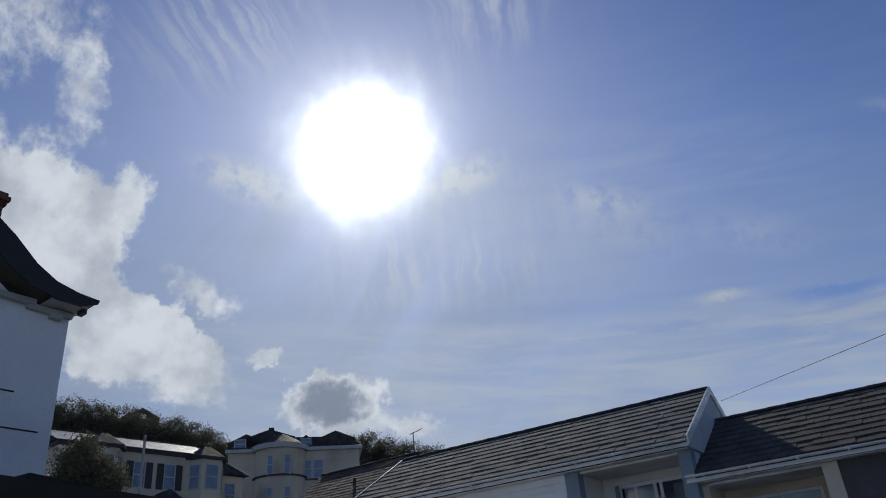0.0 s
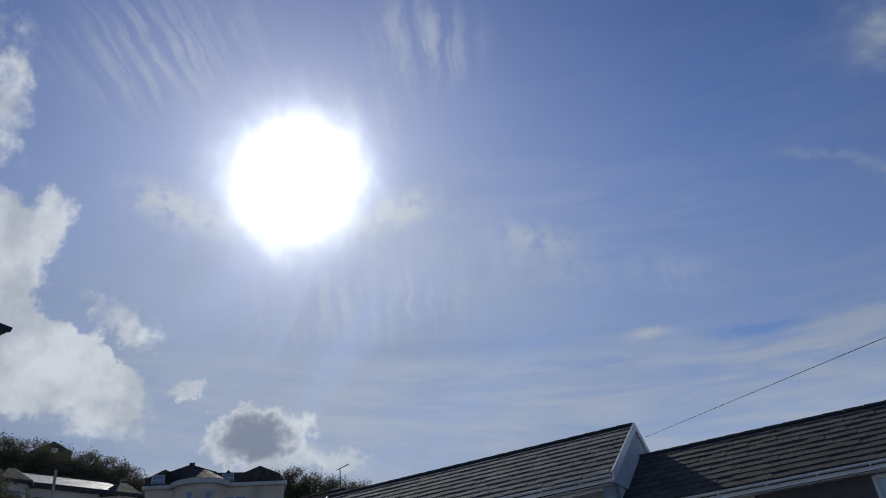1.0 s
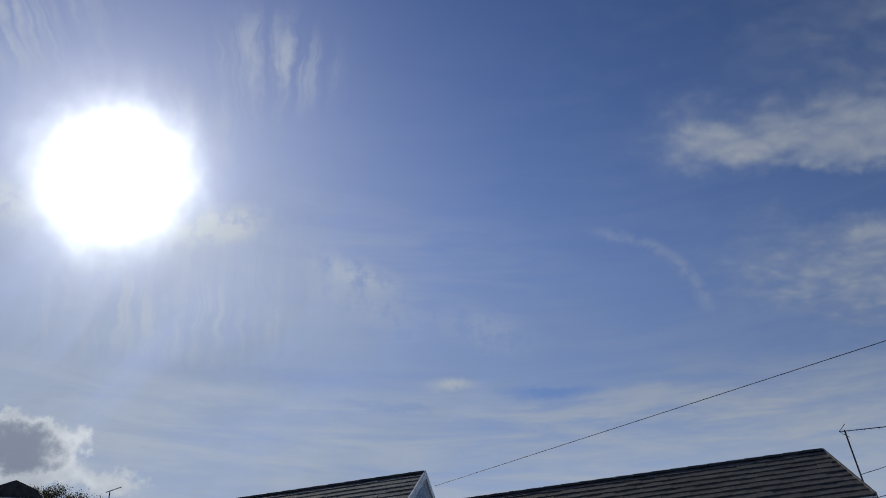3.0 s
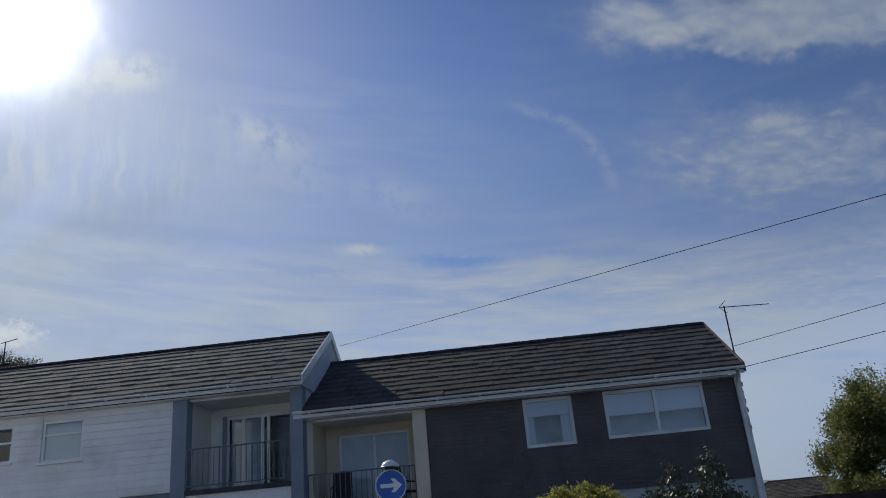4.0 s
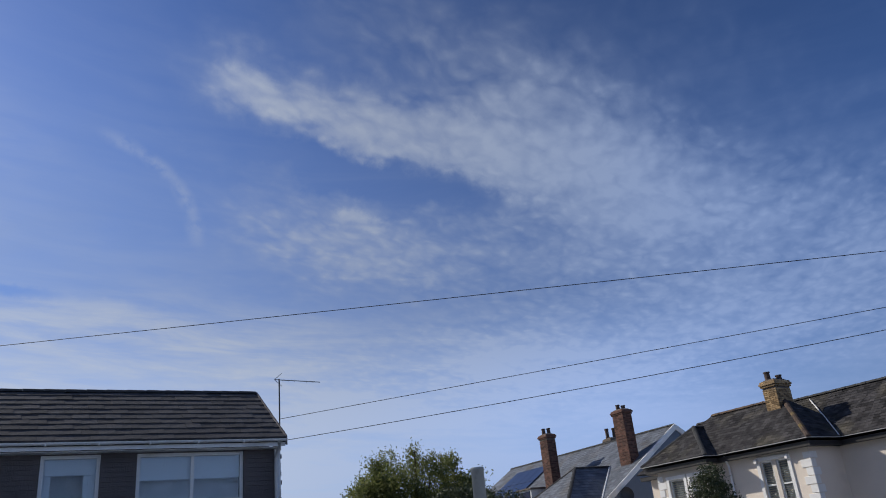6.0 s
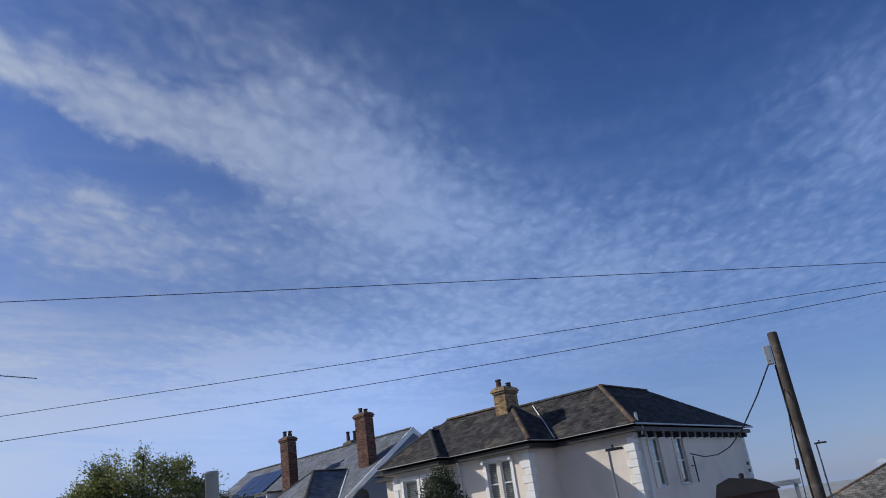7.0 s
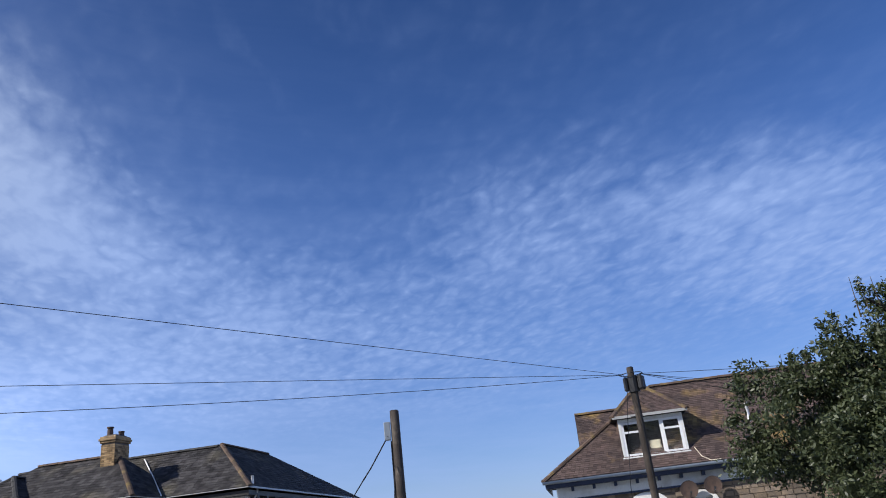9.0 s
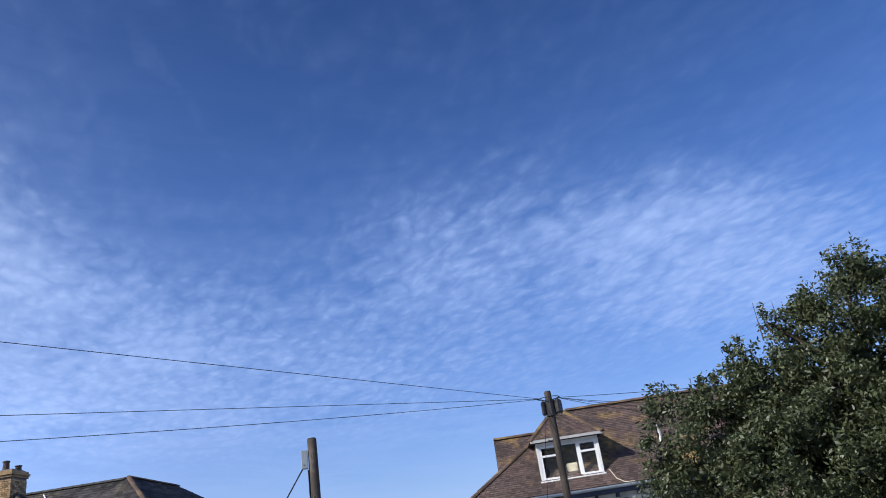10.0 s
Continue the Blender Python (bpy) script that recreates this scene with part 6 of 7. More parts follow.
bush("hedge", "clipped yellow-green privet hedge by the house front", "hedge", AZ, (0.75, 13.5), [(0.50, 13.5, 1.62, 0.5, 0.6, 0.62), (0.95, 13.6, 1.66, 0.5, 0.6, 0.62), (1.30, 13.6, 1.60, 0.42, 0.55, 0.60), (0.9, 13.5, 0.8, 1.0, 0.6, 0.8)], 2400, 18, 0.05, 0.032, M_LEAF_Y, 61)
bush("shrub", "dark glossy evergreen shrub with upright shoots", "shrub", AZ, (2.6, 13.4),
     [(2.6, 13.4, 1.45, 0.75, 0.5, 0.62), (3.05, 13.4, 1.75, 0.26, 0.3, 0.88), (2.1, 13.4, 1.5, 0.5, 0.4, 0.55), (2.5, 13.4, 0.7, 1.0, 0.6, 0.8), (2.4, 13.4, 2.0, 0.2, 0.2, 0.5), (3.3, 13.4, 1.5, 0.3, 0.4, 0.5)], 1500, 12, 0.06, 0.045, M_LEAF_G, 62, 8)


def tree(name, label, az, foot, height, lobes, count, per, spread, size, mat, seed, droop=0.0, trunk=0.22, limbs=9, hollow=0.5, lump=0.0, shoots=()):
    u, n = foot
    g0 = gz(az, u, n)
    t = thing(name, az, (u, n, g0), label, "tree")
    pr = random.Random(seed)
    rnd = np.random.default_rng(seed)
    top = max(l[2] for l in lobes)
    g = geo()
    tube(g, [(u, n, g0 - 0.2), (u + 0.05, n, g0 + height * 0.25), (u - 0.05, n, (g0 + top) / 2), (u + 0.02, n, top)], [trunk, trunk * 0.75, trunk * 0.5, trunk * 0.15], 10)
    part("trunk", g, M_BARK, t, smooth=True)
    for k in range(limbs):
        l = lobes[k % len(lobes)]
        z = g0 + (top - g0) * pr.uniform(0.3, 0.7)
        e = Vector((l[0] + pr.uniform(-.6, .6) * l[3], l[1] + pr.uniform(-.6, .6) * l[4], l[2] + pr.uniform(-.2, .8) * l[5]))
        m = Vector((u, n, z)).lerp(e, 0.5) + Vector((0, 0, 0.15))
        part("limb", tube(geo(), [(u, n, z), tuple(m), tuple(e)], [trunk * 0.4, trunk * 0.22, 0.02], 6), M_BARK, t, smooth=True)
    q, f = leaves(crown_points(rnd, lobes, count, hollow, lump), spread, per, size, rnd, 0.75, droop)
    if shoots:                        # upright twigs past the outline, some bare, some leafy
        heads = []
        for x, y, z, full, _, h in shoots:
            tip = Vector((x + pr.uniform(-.14, .14) * h, y, z + h))
            part("twig", tube(geo(), [(x, y, z - 0.5 * h), (x, y, z), tuple(tip)], [0.014, 0.009, 0.004], 4), M_BARK, t)
            if full:
                heads.extend([tuple(Vector((x, y, z)).lerp(tip, 0.15 + 0.85 * k / 9)) for k in range(10)])
        q2, f2 = leaves(np.array(heads), 0.045, 9, size, rnd)
        f = np.concatenate([f, f2 + len(q)])
        q = np.concatenate([q, q2])
    leaf_part("crown", q, f, mat, t)
    return t


def by_angle(az, items):
    """Crown lobes from azimuth, distance, height angle and radii, in the frame of the azimuth az."""
    out = []
    for a, r, e, ru, rn, rz in items:
        d = radians(az - a)
        out.append((r * math.sin(d), r * math.cos(d), EYE + r * math.tan(radians(e)), ru, rn, rz))
    return out


# weeping feathery tree beyond the end house
tree("tree", "feathery mid-green weeping tree beyond a dark fence", -60, (0, 27), 5.0,
     by_angle(-60, [(-59.6, 27, 5.0, 1.7, 1.6, 1.45), (-57.0, 27, 3.8, 1.1, 1.2, 1.3), (-62.0, 27.3, 4.0, 1.25, 1.2, 1.5), (-58.8, 26.6, 1.6, 2.0, 1.4, 1.4), (-62.5, 27, 1.8, 1.2, 1.2, 1.2), (-55.6, 27, 2.0, 0.8, 0.9, 1.0), (-64.2, 28, 4.5, 0.55, 0.6, 0.7)]),
     3400, 32, 0.115, 0.047, M_LEAF_M, 71, droop=0.2, hollow=0.45, lump=0.13)
bush("shrub", "dark green shrub beside the road post", "shrub", -66, (0, 22), by_angle(-66, [(-65.8, 22, 2.0, 0.9, 0.7, 0.9), (-66.9, 22, 0.9, 0.5, 0.6, 0.8), (-65.0, 22, 1.0, 0.9, 0.8, 0.9)]), 800, 24, 0.11, 0.04, M_LEAF_D, 72, 5)
bush("shrub", "dark dense shrub under a weeping tree", "shrub", -63, (0, 24.6), by_angle(-63, [(-61.6, 24.6, 2.2, 1.0, 0.8, 1.0), (-63.2, 24.6, 2.6, 0.9, 0.8, 1.0), (-64.4, 24.6, 1.6, 0.9, 0.8, 1.1)]), 900, 30, 0.11, 0.04, M_LEAF_D, 78, 4)
bush("shrub", "small leafy garden tree before a bay window", "shrub", -80.5, (0, 29), by_angle(-80.5, [(-80.6, 29, 3.7, 0.45, 0.4, 0.35), (-80.3, 29, 2.9, 0.62, 0.5, 0.5), (-80.6, 29, 1.8, 0.8, 0.6, 0.7)]), 420, 14, 0.10, 0.05, M_LEAF_D, 73, 5)
# broad dark tree in front of the stone house
tree("tree", "broad dark green leafy tree beside the stone house", -143, (0.5, 15), 6.0,
     by_angle(-143, [(-142.0, 15, 5.2, 1.5, 1.4, 1.3), (-145.6, 15, 11.6, 0.85, 1.0, 0.9), (-137.6, 14.6, 7.2, 0.75, 0.9, 0.75), (-133.4, 14.4, 7.6, 0.5, 0.6, 0.36), (-134.6, 14.3, 3.6, 1.05, 1.0, 0.75), (-140, 14, 2.2, 1.5, 1.2, 1.1),
                     (-150.5, 15, 8.8, 1.2, 1.4, 1.15), (-147.5, 15, 4.5, 1.5, 1.4, 1.3), (-145.5, 15.4, 2.6, 1.8, 1.2, 1.3), (-138.5, 15.0, 3.4, 1.3, 1.0, 1.0), (-141.0, 15.2, 1.0, 1.8, 1.0, 1.0), (-143.0, 14.8, 10.6, 0.72, 0.8, 0.66), (-140.6, 14.8, 10.2, 0.5, 0.6, 0.6), (-131.6, 14.3, 3.6, 0.5, 0.5, 0.36), (-130.3, 14.3, 3.0, 0.3, 0.3, 0.25), (-137.8, 14.4, 8.9, 0.4, 0.5, 0.45),
                     (-146.2, 14.9, 14.2, 0.3, 0.4, 0.35), (-131.0, 14.3, 8.0, 0.3, 0.3, 0.16), (-129.8, 14.3, 5.2, 0.2, 0.3, 0.12)]),
     4300, 38, 0.085, 0.045, M_LEAF_D, 74, hollow=0.45, limbs=14, lump=0.14,
     shoots=by_angle(-143, [(-145.7, 14.8, 13.2, 1, 0, 0.55), (-146.5, 14.8, 13.2, 1, 0, 0.46), (-145.0, 14.8, 13.0, 0, 0, 0.45), (-143.2, 14.7, 12.9, 0, 0, 0.36), (-142.6, 14.7, 12.6, 1, 0, 0.26), (-139.6, 14.6, 12.2, 1, 0, 0.36), (-139.0, 14.6, 12.0, 0, 0, 0.48), (-140.3, 14.6, 12.2, 0, 0, 0.36), (-137.2, 14.5, 10.4, 1, 0, 0.34),
                             (-136.6, 14.5, 10.2, 1, 0, 0.30), (-135.0, 14.4, 8.6, 1, 0, 0.28), (-134.2, 14.4, 8.6, 1, 0, 0.26), (-133.4, 14.4, 8.7, 0, 0, 0.26), (-130.5, 14.3, 7.6, 1, 0, 0.34), (-131.4, 14.3, 7.4, 1, 0, 0.22), (-141.6, 14.7, 11.8, 1, 0, 0.34)]))

bush("shrub", "low leafy garden plants before a dark fence", "shrub", -57, (0, 19), by_angle(-57, [(-53.5, 19, -2.6, 0.7, 0.4, 0.5), (-56.4, 19, -2.2, 0.8, 0.4, 0.46), (-59.3, 19, -2.6, 0.8, 0.4, 0.55), (-62.3, 19, -2.2, 0.8, 0.4, 0.5)]), 420, 12, 0.12, 0.05, M_LEAF_M, 76, 3)
# dark boarded fence and far roofs past the end house
fence = thing("fence", -56, (0, 21, gz(-56, 0, 21)), "dark stained timber board fence", "fence")
for k in range(46):
    u = -2.2 + k * 0.16
    part("board", boxed(u, u + 0.17, 21 + (0.02 if k % 2 else 0), 21.02 + (0.02 if k % 2 else 0), gz(-56, 0, 21), EYE + 21 * math.tan(radians(0.30 + 0.03 * math.sin(k * .9)))), M_FENCE, fence)
for k in range(4):
    part("post", boxed(-2.2 + k * 2.4, -2.1 + k * 2.4, 21.05, 21.15, gz(-56, 0, 21), EYE + 0.1), M_FENCE, fence)
part("rail", boxed(-2.2, 5.1, 21.045, 21.10, EYE - 0.4, EYE - 0.3), M_FENCE, fence)
far = thing("bungalow", -53, (0, 60, gz(-53, 0, 60) - 1), "distant bungalow with low brown roof", "house")
shell(far, -4, 6, 57, 64, gz(-53, 0, 60) - 1, EYE + 0.3, M_CREAM)
roof(far, -4.4, 3.4, 56.6, 64.4, EYE + 0.3, EYE + 1.5, "u", 2, 2, M_SLATE, M_RIDGE_D, 0.3, 0.4, seed=51)

# ---- hillside on the sun's side ----


def white_gable_house():
    """A tall house close by, its rendered gable in shade, with swept dark eaves."""
    az, r = 52.0, 13.0
    n = r * math.cos(radians(az - 26.35))
    u1 = r * math.sin(radians(az - 26.35))
    g0 = gz(az, 2, n) - 0.3
    t = thing("white_house", az, (2, n, g0), "tall white rendered house with swept dark eaves", "house")
    ze = EYE + r * math.tan(radians(22.0))
    u0 = -4.5
    um = (u0 + u1) / 2
    zr = ze + 3.7
    ring = [(u0, g0), (u1, g0), (u1, ze), (u1 - 0.9, ze + 0.12), (um, zr - 0.3), (u0 + 0.9, ze + 0.12), (u0, ze)]
    part("gable_wall", prism(geo(), [(u, n, z) for u, z in ring], [(u, n + 0.3, z) for u, z in ring]), M_SHADED, t)
    part("wall", wall(geo(), "n", u1 - 0.3, 0.298, n + 0.3, n + 9, g0, ze), M_SHADED, t)
    part("wall", wall(geo(), "n", u0, 0.298, n + 0.3, n + 9, g0, ze), M_SHADED, t)
    part("wall", wall(geo(), "u", n + 9, 0.3, u0, u1, g0, ze), M_SHADED, t)
    # swept eave: a steep slope that flattens outward, with a thin dark board along the gable
    over = [(u1 + 0.24, ze + 0.30), (u1 - 0.12, ze + 0.33), (u1 - 0.50, ze + 0.42), (u1 - 0.85, ze + 0.62), (u1 - 1.25, ze + 0.98), (um, zr)]
    slab = over + [(u, z - 0.16) for u, z in over[:0:-1]] + [(u1 + 0.22, ze + 0.22)]
    board = [(u, z - 0.03) for u, z in over] + [(um, zr - 0.5), (u1 - 1.35, ze + 0.52), (u1 - 0.90, ze + 0.22), (u1 - 0.45, ze + 0.10), (u1 - 0.05, ze + 0.10), (u1 + 0.22, ze + 0.20)]
    for flip in (False, True):
        def side(pts, d0, d1):
            q = [(2 * um - u, z) for u, z in reversed(pts)] if flip else pts
            return prism(geo(), [(u, d0, z) for u, z in q], [(u, d1, z) for u, z in q])
        slope = part("roof", side(slab, n - 0.40, n + 9.4), M_SLATE_L, t)
        part("bargeboard", side(board, n - 0.46, n - 0.405), M_BLACK, slope, "dark swept bargeboard")
        part("soffit_boards", side([(u1 + 0.10, ze + 0.10), (u1 - 0.5, ze + 0.10), (u1 - 0.5, ze + 0.14), (u1 + 0.10, ze + 0.14)][::-1], n - 0.39, n - 0.005), M_WHITE_DIM, slope)
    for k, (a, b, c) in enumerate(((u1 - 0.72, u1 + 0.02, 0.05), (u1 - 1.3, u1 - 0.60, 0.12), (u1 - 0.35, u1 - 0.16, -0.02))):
        part("cornice_moulding", boxed(a, b, n - 0.10 - 0.02 * k, n - 0.002, ze - 0.06 + c, ze + c + 0.04), M_WHITE_DIM, t, bevel=0.015)
    part("gutter_end", boxed(u1 + 0.02, u1 + 0.10, n - 0.36, n - 0.2, ze + 0.02, ze + 0.10), M_IRON, t)
    for k in range(3):
        part("render_crack", boxed(u1 - 1.7 + 0.2 * k, u1 - 0.2 - 0.45 * k, n - 0.006, n - 0.001, EYE + 3.35 + 0.55 * k, EYE + 3.375 + 0.55 * k), M_DECK, t)
    chimney(az, "chimney", "dark chimney on a white house", (n + 1.2) * math.tan(radians(az - 33.9)), n + 1.2, 0.7, ze + 0.8, EYE + (n + 1.2) / math.cos(radians(az - 33.9)) * math.tan(radians(29.3)), M_BRICK, [], seed=81)


white_gable_house()


def low_outbuilding():
    az, n = 60.0, 8.2
    g0 = gz(az, 4, n)
    t = thing("outbuilding", az, (4, n, g0), "flat-roofed dark outbuilding with felt edge", "outbuilding")
    h = EYE + n * 0.246
    u0, u1 = n * math.tan(radians(60 - 40)), n * math.tan(radians(60 - 12.0))
    shell(t, u0, u1, n + 0.2, n + 2.2, g0, h - 0.25, M_BLACK)
    part("flat_roof", boxed(u0 - 0.1, u1 + 0.1, n, n + 2.4, h - 0.24, h - 0.04), M_BLACK, t, bevel=0.02)
    part("felt_edge", boxed(u0 - 0.12, u1 + 0.12, n - 0.03, n, h - 0.22, h), M_DECK, t)
    part("raised_kerb", prism(geo(), [(5.25, n + 0.1, h - 0.04), (6.6, n + 0.1, h - 0.04), (6.6, n + 0.5, h - 0.04), (5.25, n + 0.5, h - 0.04)], [(5.35, n + 0.1, h + 0.10), (6.3, n + 0.1, h + 0.04), (6.3, n + 0.5, h + 0.04), (5.35, n + 0.5, h + 0.10)]), M_DECK, t)


low_outbuilding()


def canted_bay(t, u, n, w, d, z0, z1, mat, wins):
    """A three-sided bay with a window in each face and a small dark hipped roof."""
    ring = [(u - w, n), (u - w * 0.55, n - d), (u + w * 0.55, n - d), (u + w, n)]
    body = part("bay", prism(geo(), [(a, b, z0) for a, b in ring], [(a, b, z1) for a, b in ring]), mat, t)
    top = [(a + (0.25 if a > u else -0.25), b - (0.25 if b < n else 0)) for a, b in ring]
    part("bay_roof", prism(geo(), [(a, b, z1) for a, b in top], [(u + (a - u) * 0.18, n - 0.05 if b < n else n, z1 + 1.0) for a, b in top]), M_SLATE, body)
    part("bay_cornice", prism(geo(), [(a, b, z1 - 0.22) for a, b in top], [(a, b, z1 - 0.005) for a, b in top]), M_BLACK, body)
    for (a, b), (c, e) in zip(ring, ring[1:]):
        p, q = Vector((a, b, 0)), Vector((c, e, 0))
        v = q - p
        nn = Vector((v.y, -v.x, 0)).normalized()
        k = v.length
        v = v.normalized()
        hw = min(0.5, k * 0.32)
        m = (p + v * k / 2)
        for lo, hi in wins:
            def quad(e0, e1, f0, f1, out0, out1):
                return prism(geo(), [m + v * e0 + nn * out0 + Vector((0, 0, f0)), m + v * e1 + nn * out0 + Vector((0, 0, f0)), m + v * e1 + nn * out0 + Vector((0, 0, f1)), m + v * e0 + nn * out0 + Vector((0, 0, f1))],
                             [m + v * e0 + nn * out1 + Vector((0, 0, f0)), m + v * e1 + nn * out1 + Vector((0, 0, f0)), m + v * e1 + nn * out1 + Vector((0, 0, f1)), m + v * e0 + nn * out1 + Vector((0, 0, f1))])
            wdw = part("window", quad(-hw, hw, lo, hi, 0.01, 0.03), M_FAR_PANE, body, "dim blue-grey window")
            g = geo()
            for e0, e1, f0, f1 in ((-hw - .06, -hw + .02, lo, hi), (hw - .02, hw + .06, lo, hi), (-hw, hw, lo - .06, lo + .02), (-hw, hw, hi - .02, hi + .06), (-hw, hw, (lo + hi) / 2 - .03, (lo + hi) / 2 + .03)):
                h = quad(e0, e1, f0, f1, 0.02, 0.06)
                i = len(g[0])
                g[0].extend(h[0])
                g[1].extend([tuple(x + i for x in fc) for fc in h[1]])
            part("window_frame", g, M_WHITE_DIM, wdw)


def far_window(t, axis_n, u0, u1, z0, z1, shutters=False):
    w = part("window", boxed(u0, u1, axis_n - 0.02, axis_n + 0.02, z0, z1), M_FAR_PANE, t, "dim blue-grey window")
    g = geo()
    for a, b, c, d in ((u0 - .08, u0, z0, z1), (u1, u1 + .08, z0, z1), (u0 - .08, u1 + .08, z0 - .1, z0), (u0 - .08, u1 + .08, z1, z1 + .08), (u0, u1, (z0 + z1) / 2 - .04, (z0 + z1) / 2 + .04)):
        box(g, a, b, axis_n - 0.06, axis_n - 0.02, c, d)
    part("window_frame", g, M_WHITE_DIM, w)
    if shutters:
        for a, b in ((u0 - 0.62, u0 - 0.1), (u1 + 0.1, u1 + 0.62)):
            part("shutter", boxed(a, b, axis_n - 0.08, axis_n - 0.03, z0 - 0.05, z1 + 0.05), M_BLACK, w, "dark shutter")


def terrace():
    az = 45.0
    n = 56.2
    g0 = gz(az, 26, n) - 1.0
    t = thing("terrace", az, (26, n, g0), "long cream terrace with bays and pale glinting roof", "house")
    ze = EYE + 14.75
    u0, u1 = 19.6, 31.4
    part("wall", boxed(u0, u1, n, n + 7, g0, ze), M_CREAM_DIM, t)
    part("eaves_band", boxed(u0 - 0.2, u1 + 0.2, n - 0.25, n + 7.2, ze, ze + 0.3), M_BLACK, t)
    roof(t, u0 - 0.3, u1 + 0.3, n - 0.35, n + 7.3, ze + 0.3, ze + 1.9, "u", 0, 0, M_GLARE_ROOF, M_RIDGE_D, 0.4, 0.5, seed=91)
    canted_bay(t, 22.7, n, 1.5, 1.0, g0, ze + 0.15, M_CREAM_DIM, [(ze - 2.4, ze - 0.6)])
    canted_bay(t, 31.0, n, 1.5, 1.0, g0, ze + 0.05, M_CREAM_DIM, [(ze - 2.4, ze - 0.6), (ze - 6, ze - 4.2)])
    far_window(t, n, 25.2, 26.0, ze - 2.5, ze - 0.7, True)
    far_window(t, n, 27.6, 28.4, ze - 2.5, ze - 0.7, True)
    part("string_course", boxed(28.6, u1, n - 0.08, n, ze - 3.5, ze - 3.2), M_QUOIN, t)
    porch = part("porch_roof", prism(geo(), [(25.6, n - 3, ze - 4.4), (28.8, n - 3, ze - 4.4), (28.8, n, ze - 4.4), (25.6, n, ze - 4.4)], [(27.1, n - 2, ze - 2.9), (27.3, n - 2, ze - 2.9), (27.3, n, ze - 2.9), (27.1, n, ze - 2.9)]), M_SLATE, t)
    part("porch_wall", boxed(25.9, 28.5, n - 2.7, n, g0, ze - 4.4), M_CREAM_DIM, porch)
    # link block with a hipped dark roof
    part("wall", boxed(31.42, 35.0, n + 1.0, n + 7, g0, ze - 0.8), M_CREAM_DIM, t)
    roof(t, 31.4, 35.3, n + 0.6, n + 7.3, ze - 0.8, ze + 0.9, "n", 1.9, 1.9, M_SLATE, M_RIDGE_D, 0.4, 0.5, seed=92)
    far_window(t, n + 1.0, 33.4, 34.2, ze - 3.2, ze - 1.5)


terrace()


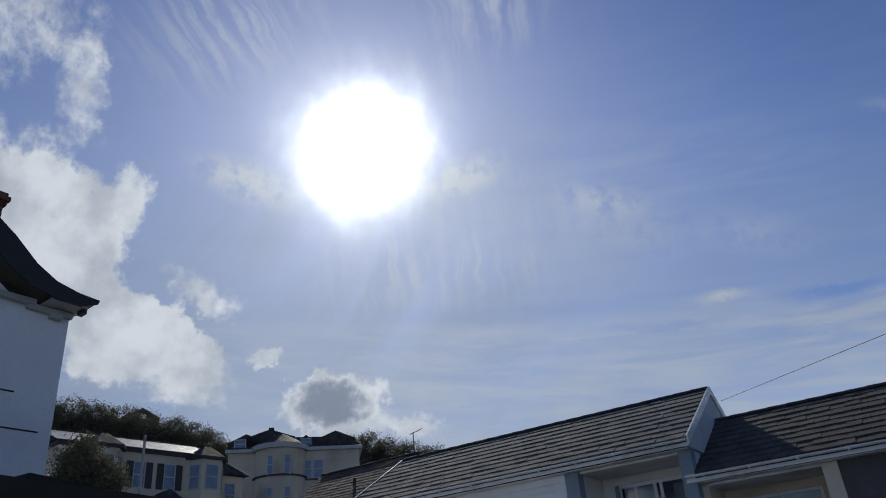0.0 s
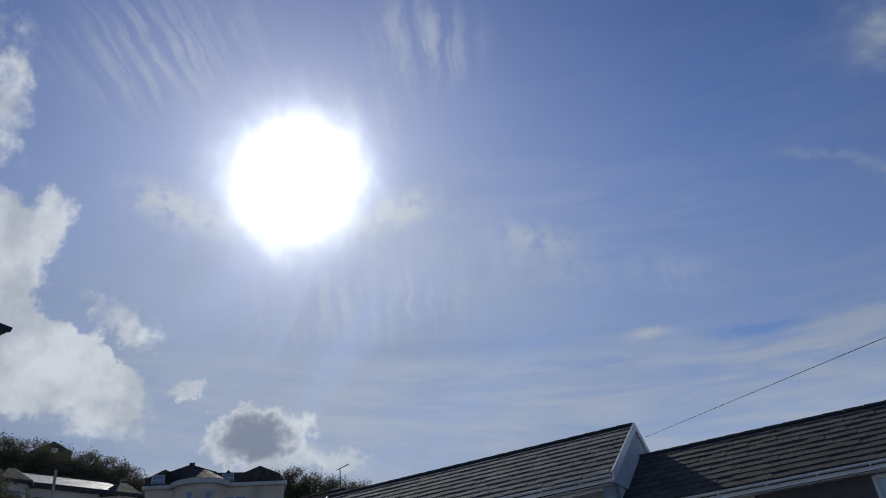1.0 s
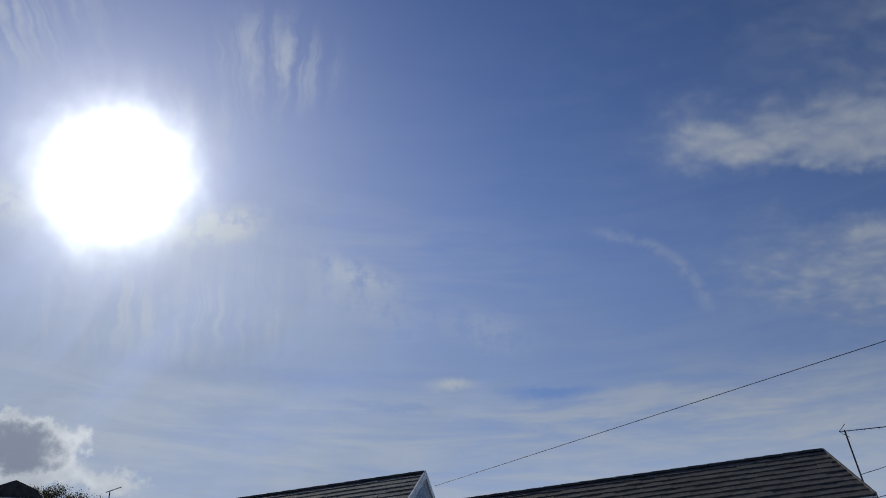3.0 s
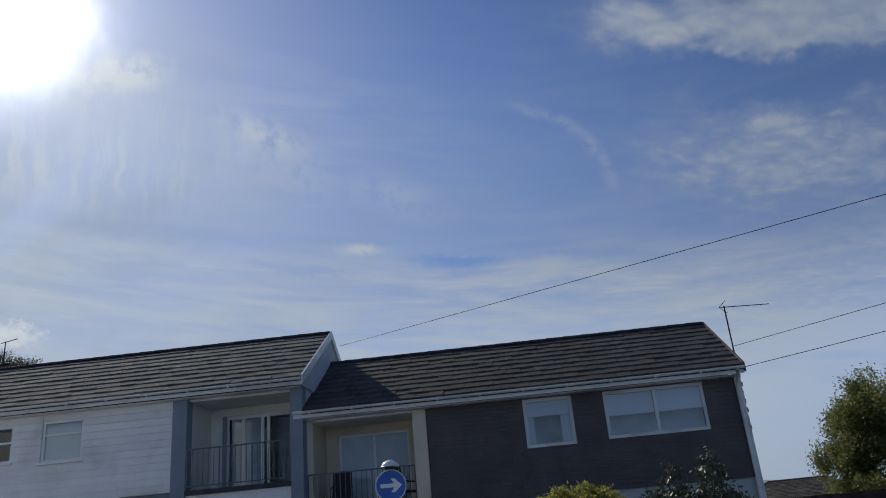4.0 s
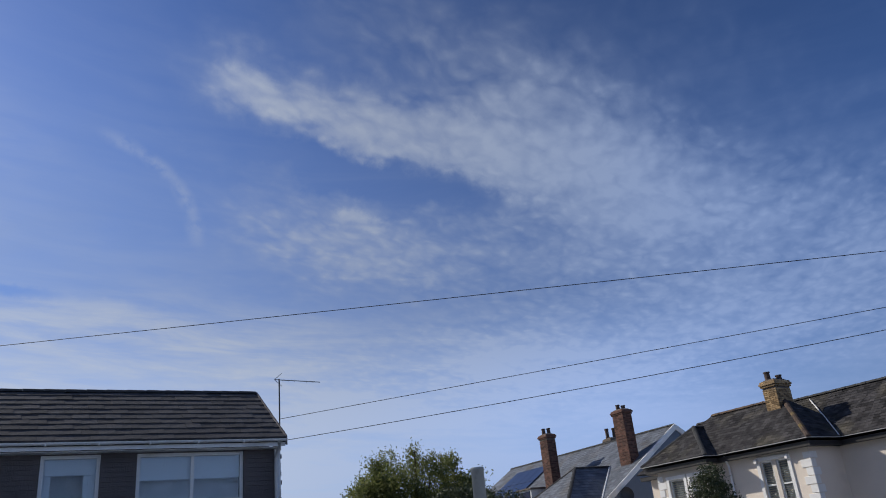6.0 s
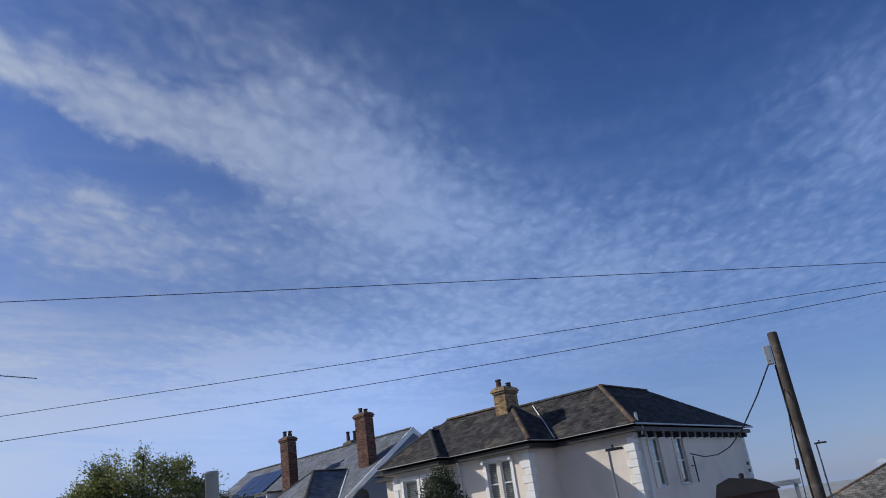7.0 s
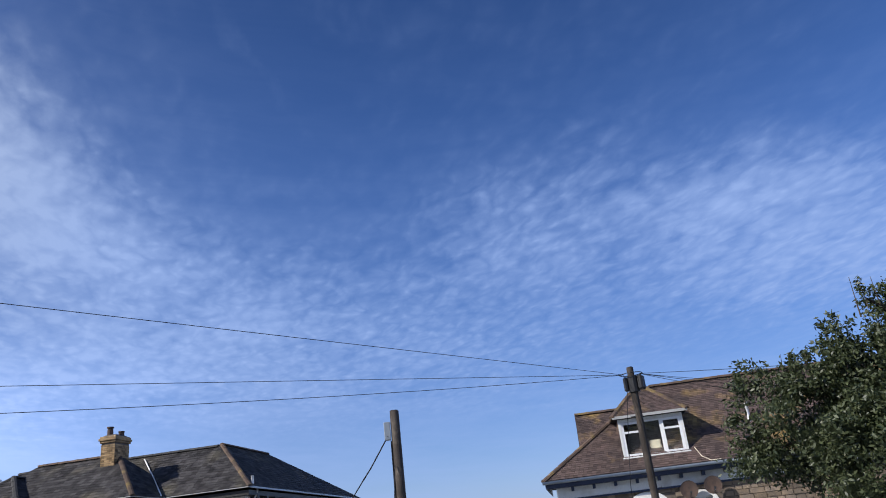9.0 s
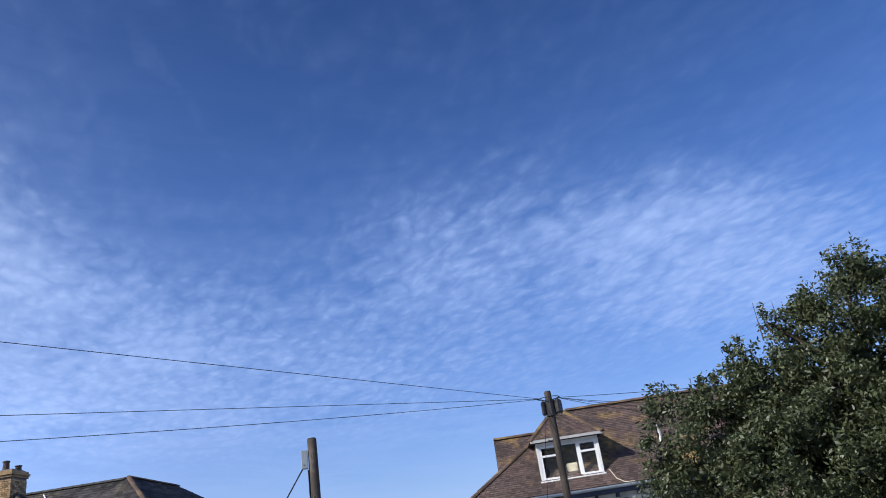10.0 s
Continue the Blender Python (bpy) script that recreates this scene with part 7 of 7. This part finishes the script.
def big_house():
    az = 9.0
    n = 76.0
    g0 = gz(az, 0, n) - 1.5
    t = thing("hillside_house", az, (0, n, g0), "large cream house with round bay and slate mansard roof", "house")
    ze = EYE + n * math.tan(radians(13.62))
    U = lambda a: n * math.tan(radians(az - a))
    u0, u1 = U(14.9), U(5.2)
    part("wall", boxed(u0 + 0.4, u1, n, n + 9, g0, ze), M_CREAM_DIM, t)
    part("cornice", boxed(u0 + 0.1, u1 + 0.3, n - 0.35, n + 9.3, ze - 0.35, ze), M_WHITE_DIM, t, bevel=0.05)
    g = geo()
    zt = ze + 1.75
    prism(g, [(u0 + 0.1, n - 0.2, ze), (u1 + 0.2, n - 0.2, ze), (u1 + 0.2, n + 9, ze), (u0 + 0.1, n + 9, ze)], [(u0 + 1.6, n + 1.2, zt - 0.3), (u1 - 0.8, n + 1.2, zt - 0.5), (u1 - 0.8, n + 8, zt - 0.5), (u0 + 1.6, n + 8, zt - 0.3)])
    part("mansard", g, M_SLATE, t)
    for a, h, w in ((13.4, 1.55, 1.7), (11.7, 1.95, 2.4), (9.1, 1.3, 0.8), (6.9, 1.6, 1.9)):
        u = U(a)
        d = part("roof_gable", prism(geo(), [(u - w, n + 0.1, ze + 0.1), (u + w, n + 0.1, ze + 0.1), (u + w, n + 0.1, ze + h - 0.8), (u, n + 0.1, ze + h), (u - w, n + 0.1, ze + h - 0.8)], [(u - w, n + 5, ze + 0.1), (u + w, n + 5, ze + 0.1), (u + w, n + 5, ze + h - 0.8), (u, n + 5, ze + h), (u - w, n + 5, ze + h - 0.8)]), M_SLATE, t)
    far_window(t, n + 0.08, U(9.1) - 0.5, U(9.1) + 0.45, ze + 0.2, ze + 0.85)
    far_window(t, n + 0.08, U(13.9) - 0.4, U(13.9) + 0.6, ze + 0.2, ze + 0.95)
    # round bay, two storeys of paired windows
    ub, r = U(10.95), 2.5
    ring = [(ub + r * math.cos(math.pi * (1 + k / 12)), n + 0.6 + r * math.sin(math.pi * (1 + k / 12))) for k in range(13)]
    bay = part("round_bay", prism(geo(), [(a, b, g0) for a, b in ring], [(a, b, ze + 0.1) for a, b in ring]), M_CREAM_DIM, t)
    for lo, hi, e in ((ze - 0.35, ze + 0.12, 0.35), (ze - 2.95, ze - 2.80, 0.16), (ze - 5.9, ze - 5.75, 0.16)):
        big = [(ub + (a - ub) * (1 + e / r), n + 0.6 + (b - n - 0.6) * (1 + e / r)) for a, b in ring]
        part("bay_moulding", prism(geo(), [(a, b, lo) for a, b in big], [(a, b, hi) for a, b in big]), M_WHITE_DIM if e > 0.2 else M_BLACK, bay)
    big = [(ub + (a - ub) * 1.12, n + 0.6 + (b - n - 0.6) * 1.12) for a, b in ring]
    part("bay_roof", prism(geo(), [(a, b, ze + 0.12) for a, b in big], [(ub + (a - ub) * 0.25, n + 0.6 + (b - n - 0.6) * 0.25, ze + 1.45) for a, b in ring]), M_SLATE, bay)
    for f in (0.41, 0.575):
        a = math.pi * (1 + f)
        x, y = ub + r * math.cos(a), n + 0.6 + r * math.sin(a)
        for lo in (ze - 2.75, ze - 5.7):
            far_window(t, y + 0.02, x - 0.38, x + 0.38, lo, lo + 1.65)
    for a in (9.05, 8.2):
        for lo in (ze - 2.9, ze - 5.8):
            far_window(t, n, U(a) - 0.4, U(a) + 0.4, lo, lo + 1.6)
    part("window_sill", boxed(U(9.5), U(7.75), n - 0.2, n, ze - 3.15, ze - 3.02), M_BLACK, t)
    part("chimney_stub", boxed(U(11.65) - 0.25, U(11.65) + 0.25, n + 1, n + 1.5, ze + 1.7, ze + 2.35), M_POT, t)
    part("rooflight", boxed(U(11.2) - 0.3, U(11.2) + 0.3, n - 0.02, n + 0.06, ze + 1.1, ze + 1.35), M_QUOIN, t)


big_house()


def neighbour_roof():
    """The next house up the slope: a brown roof edge-on behind the white-panelled one."""
    az = -34.5
    g0 = gz(az, -20, 26)
    t = thing("neighbour_house", az, (-22, 30, g0), "brown tiled house up the slope", "house")
    zr = EYE + 36.5 * math.tan(radians(12.9))
    shell(t, -27.0, -21.6, 27.4, 32.6, g0, zr - 2.2, M_CREAM)
    roof(t, -27.4, -21.2, 27.0, 33.0, zr - 2.3, zr, "u", 0, 0, M_CLAY, M_RIDGE_D, 0.3, 0.35, seed=95)
    part("flue", tube(geo(), [(-24.0, 28.5, zr - 1.5), (-24.0, 28.5, zr - 0.9)], 0.08, 8), M_IRON, t)
    a = thing("tv_aerial", az, (-21.5, 30, zr), "small television aerial on a far ridge", "aerial")
    part("mast", tube(geo(), [(-21.5, 30, zr), (-21.5, 30, zr + 1.0)], 0.025, 5), M_IRON, a)
    part("boom", tube(geo(), [(-21.7, 30, zr + 0.95), (-20.9, 29.9, zr + 1.05)], 0.02, 5), M_IRON, a)


neighbour_roof()


def hill_trees():
    """Woods along the skyline and a leafy tree by the terrace."""
    rnd = np.random.default_rng(5)
    specs = [(27, 96, 16.2), (25.4, 96, 16.0), (23.6, 97, 15.9), (22.0, 95, 15.6), (20.4, 96, 15.2), (18.6, 97, 15.0), (17.2, 96, 14.7), (15.9, 98, 14.0), (14.6, 99, 13.3), (5.6, 104, 13.4), (4.3, 104, 13.6), (2.9, 105, 13.2), (1.4, 104, 12.8), (-0.2, 105, 12.4), (-2, 105, 11.8)]
    for k, (a, r, e) in enumerate(specs):
        e = e + 0.7
        w = 2.3 + 0.4 * math.sin(k * 2.3)
        lobes = by_angle(a, [(a, r, e - 0.9, w, 2, 2.0), (a + 0.9, r, e - 1.6, w * 0.8, 2, 1.8), (a - 0.9, r, e - 1.5, w * 0.8, 2, 1.8), (a, r, e - 3.4, w * 1.4, 2.4, 3.6)])
        tree("hill_tree", "dark tree in the skyline wood on the hill", a, (0, r), 6.0, lobes, 540, 34, 0.34, 0.11, M_LEAF_F, 200 + k, hollow=0.3, limbs=2)
    tree("tree", "olive-green leafy tree beside the white house", 23.6, (0, 40), 6.0, by_angle(23.6, [(24.3, 40, 12.6, 1.1, 1.2, 1.4), (22.6, 40, 11.6, 1.0, 1.2, 1.0), (24.6, 40, 9.5, 1.6, 1.4, 2.0), (22.6, 40, 9.4, 1.3, 1.3, 1.6)]), 1100, 24, 0.2, 0.085, M_LEAF_F, 99, hollow=0.3, limbs=5)
    h = thing("far_gable", 20.8, (0, 110, gz(20.8, 0, 110)), "small far gable roof among hilltop trees", "house")
    z = EYE + 110 * math.tan(radians(16.15))
    part("gable", prism(geo(), [(-2.4, 108, z - 8), (2.4, 108, z - 8), (2.4, 108, z - 1.3), (0.2, 108, z), (-2.4, 108, z - 1.3)], [(-2.4, 113, z - 8), (2.4, 113, z - 8), (2.4, 113, z - 1.3), (0.2, 113, z), (-2.4, 113, z - 1.3)]), M_SLATE, h)
    part("window", boxed(0.0, 0.7, 107.95, 108.0, z - 1.5, z - 0.9), M_QUOIN, h)


hill_trees()
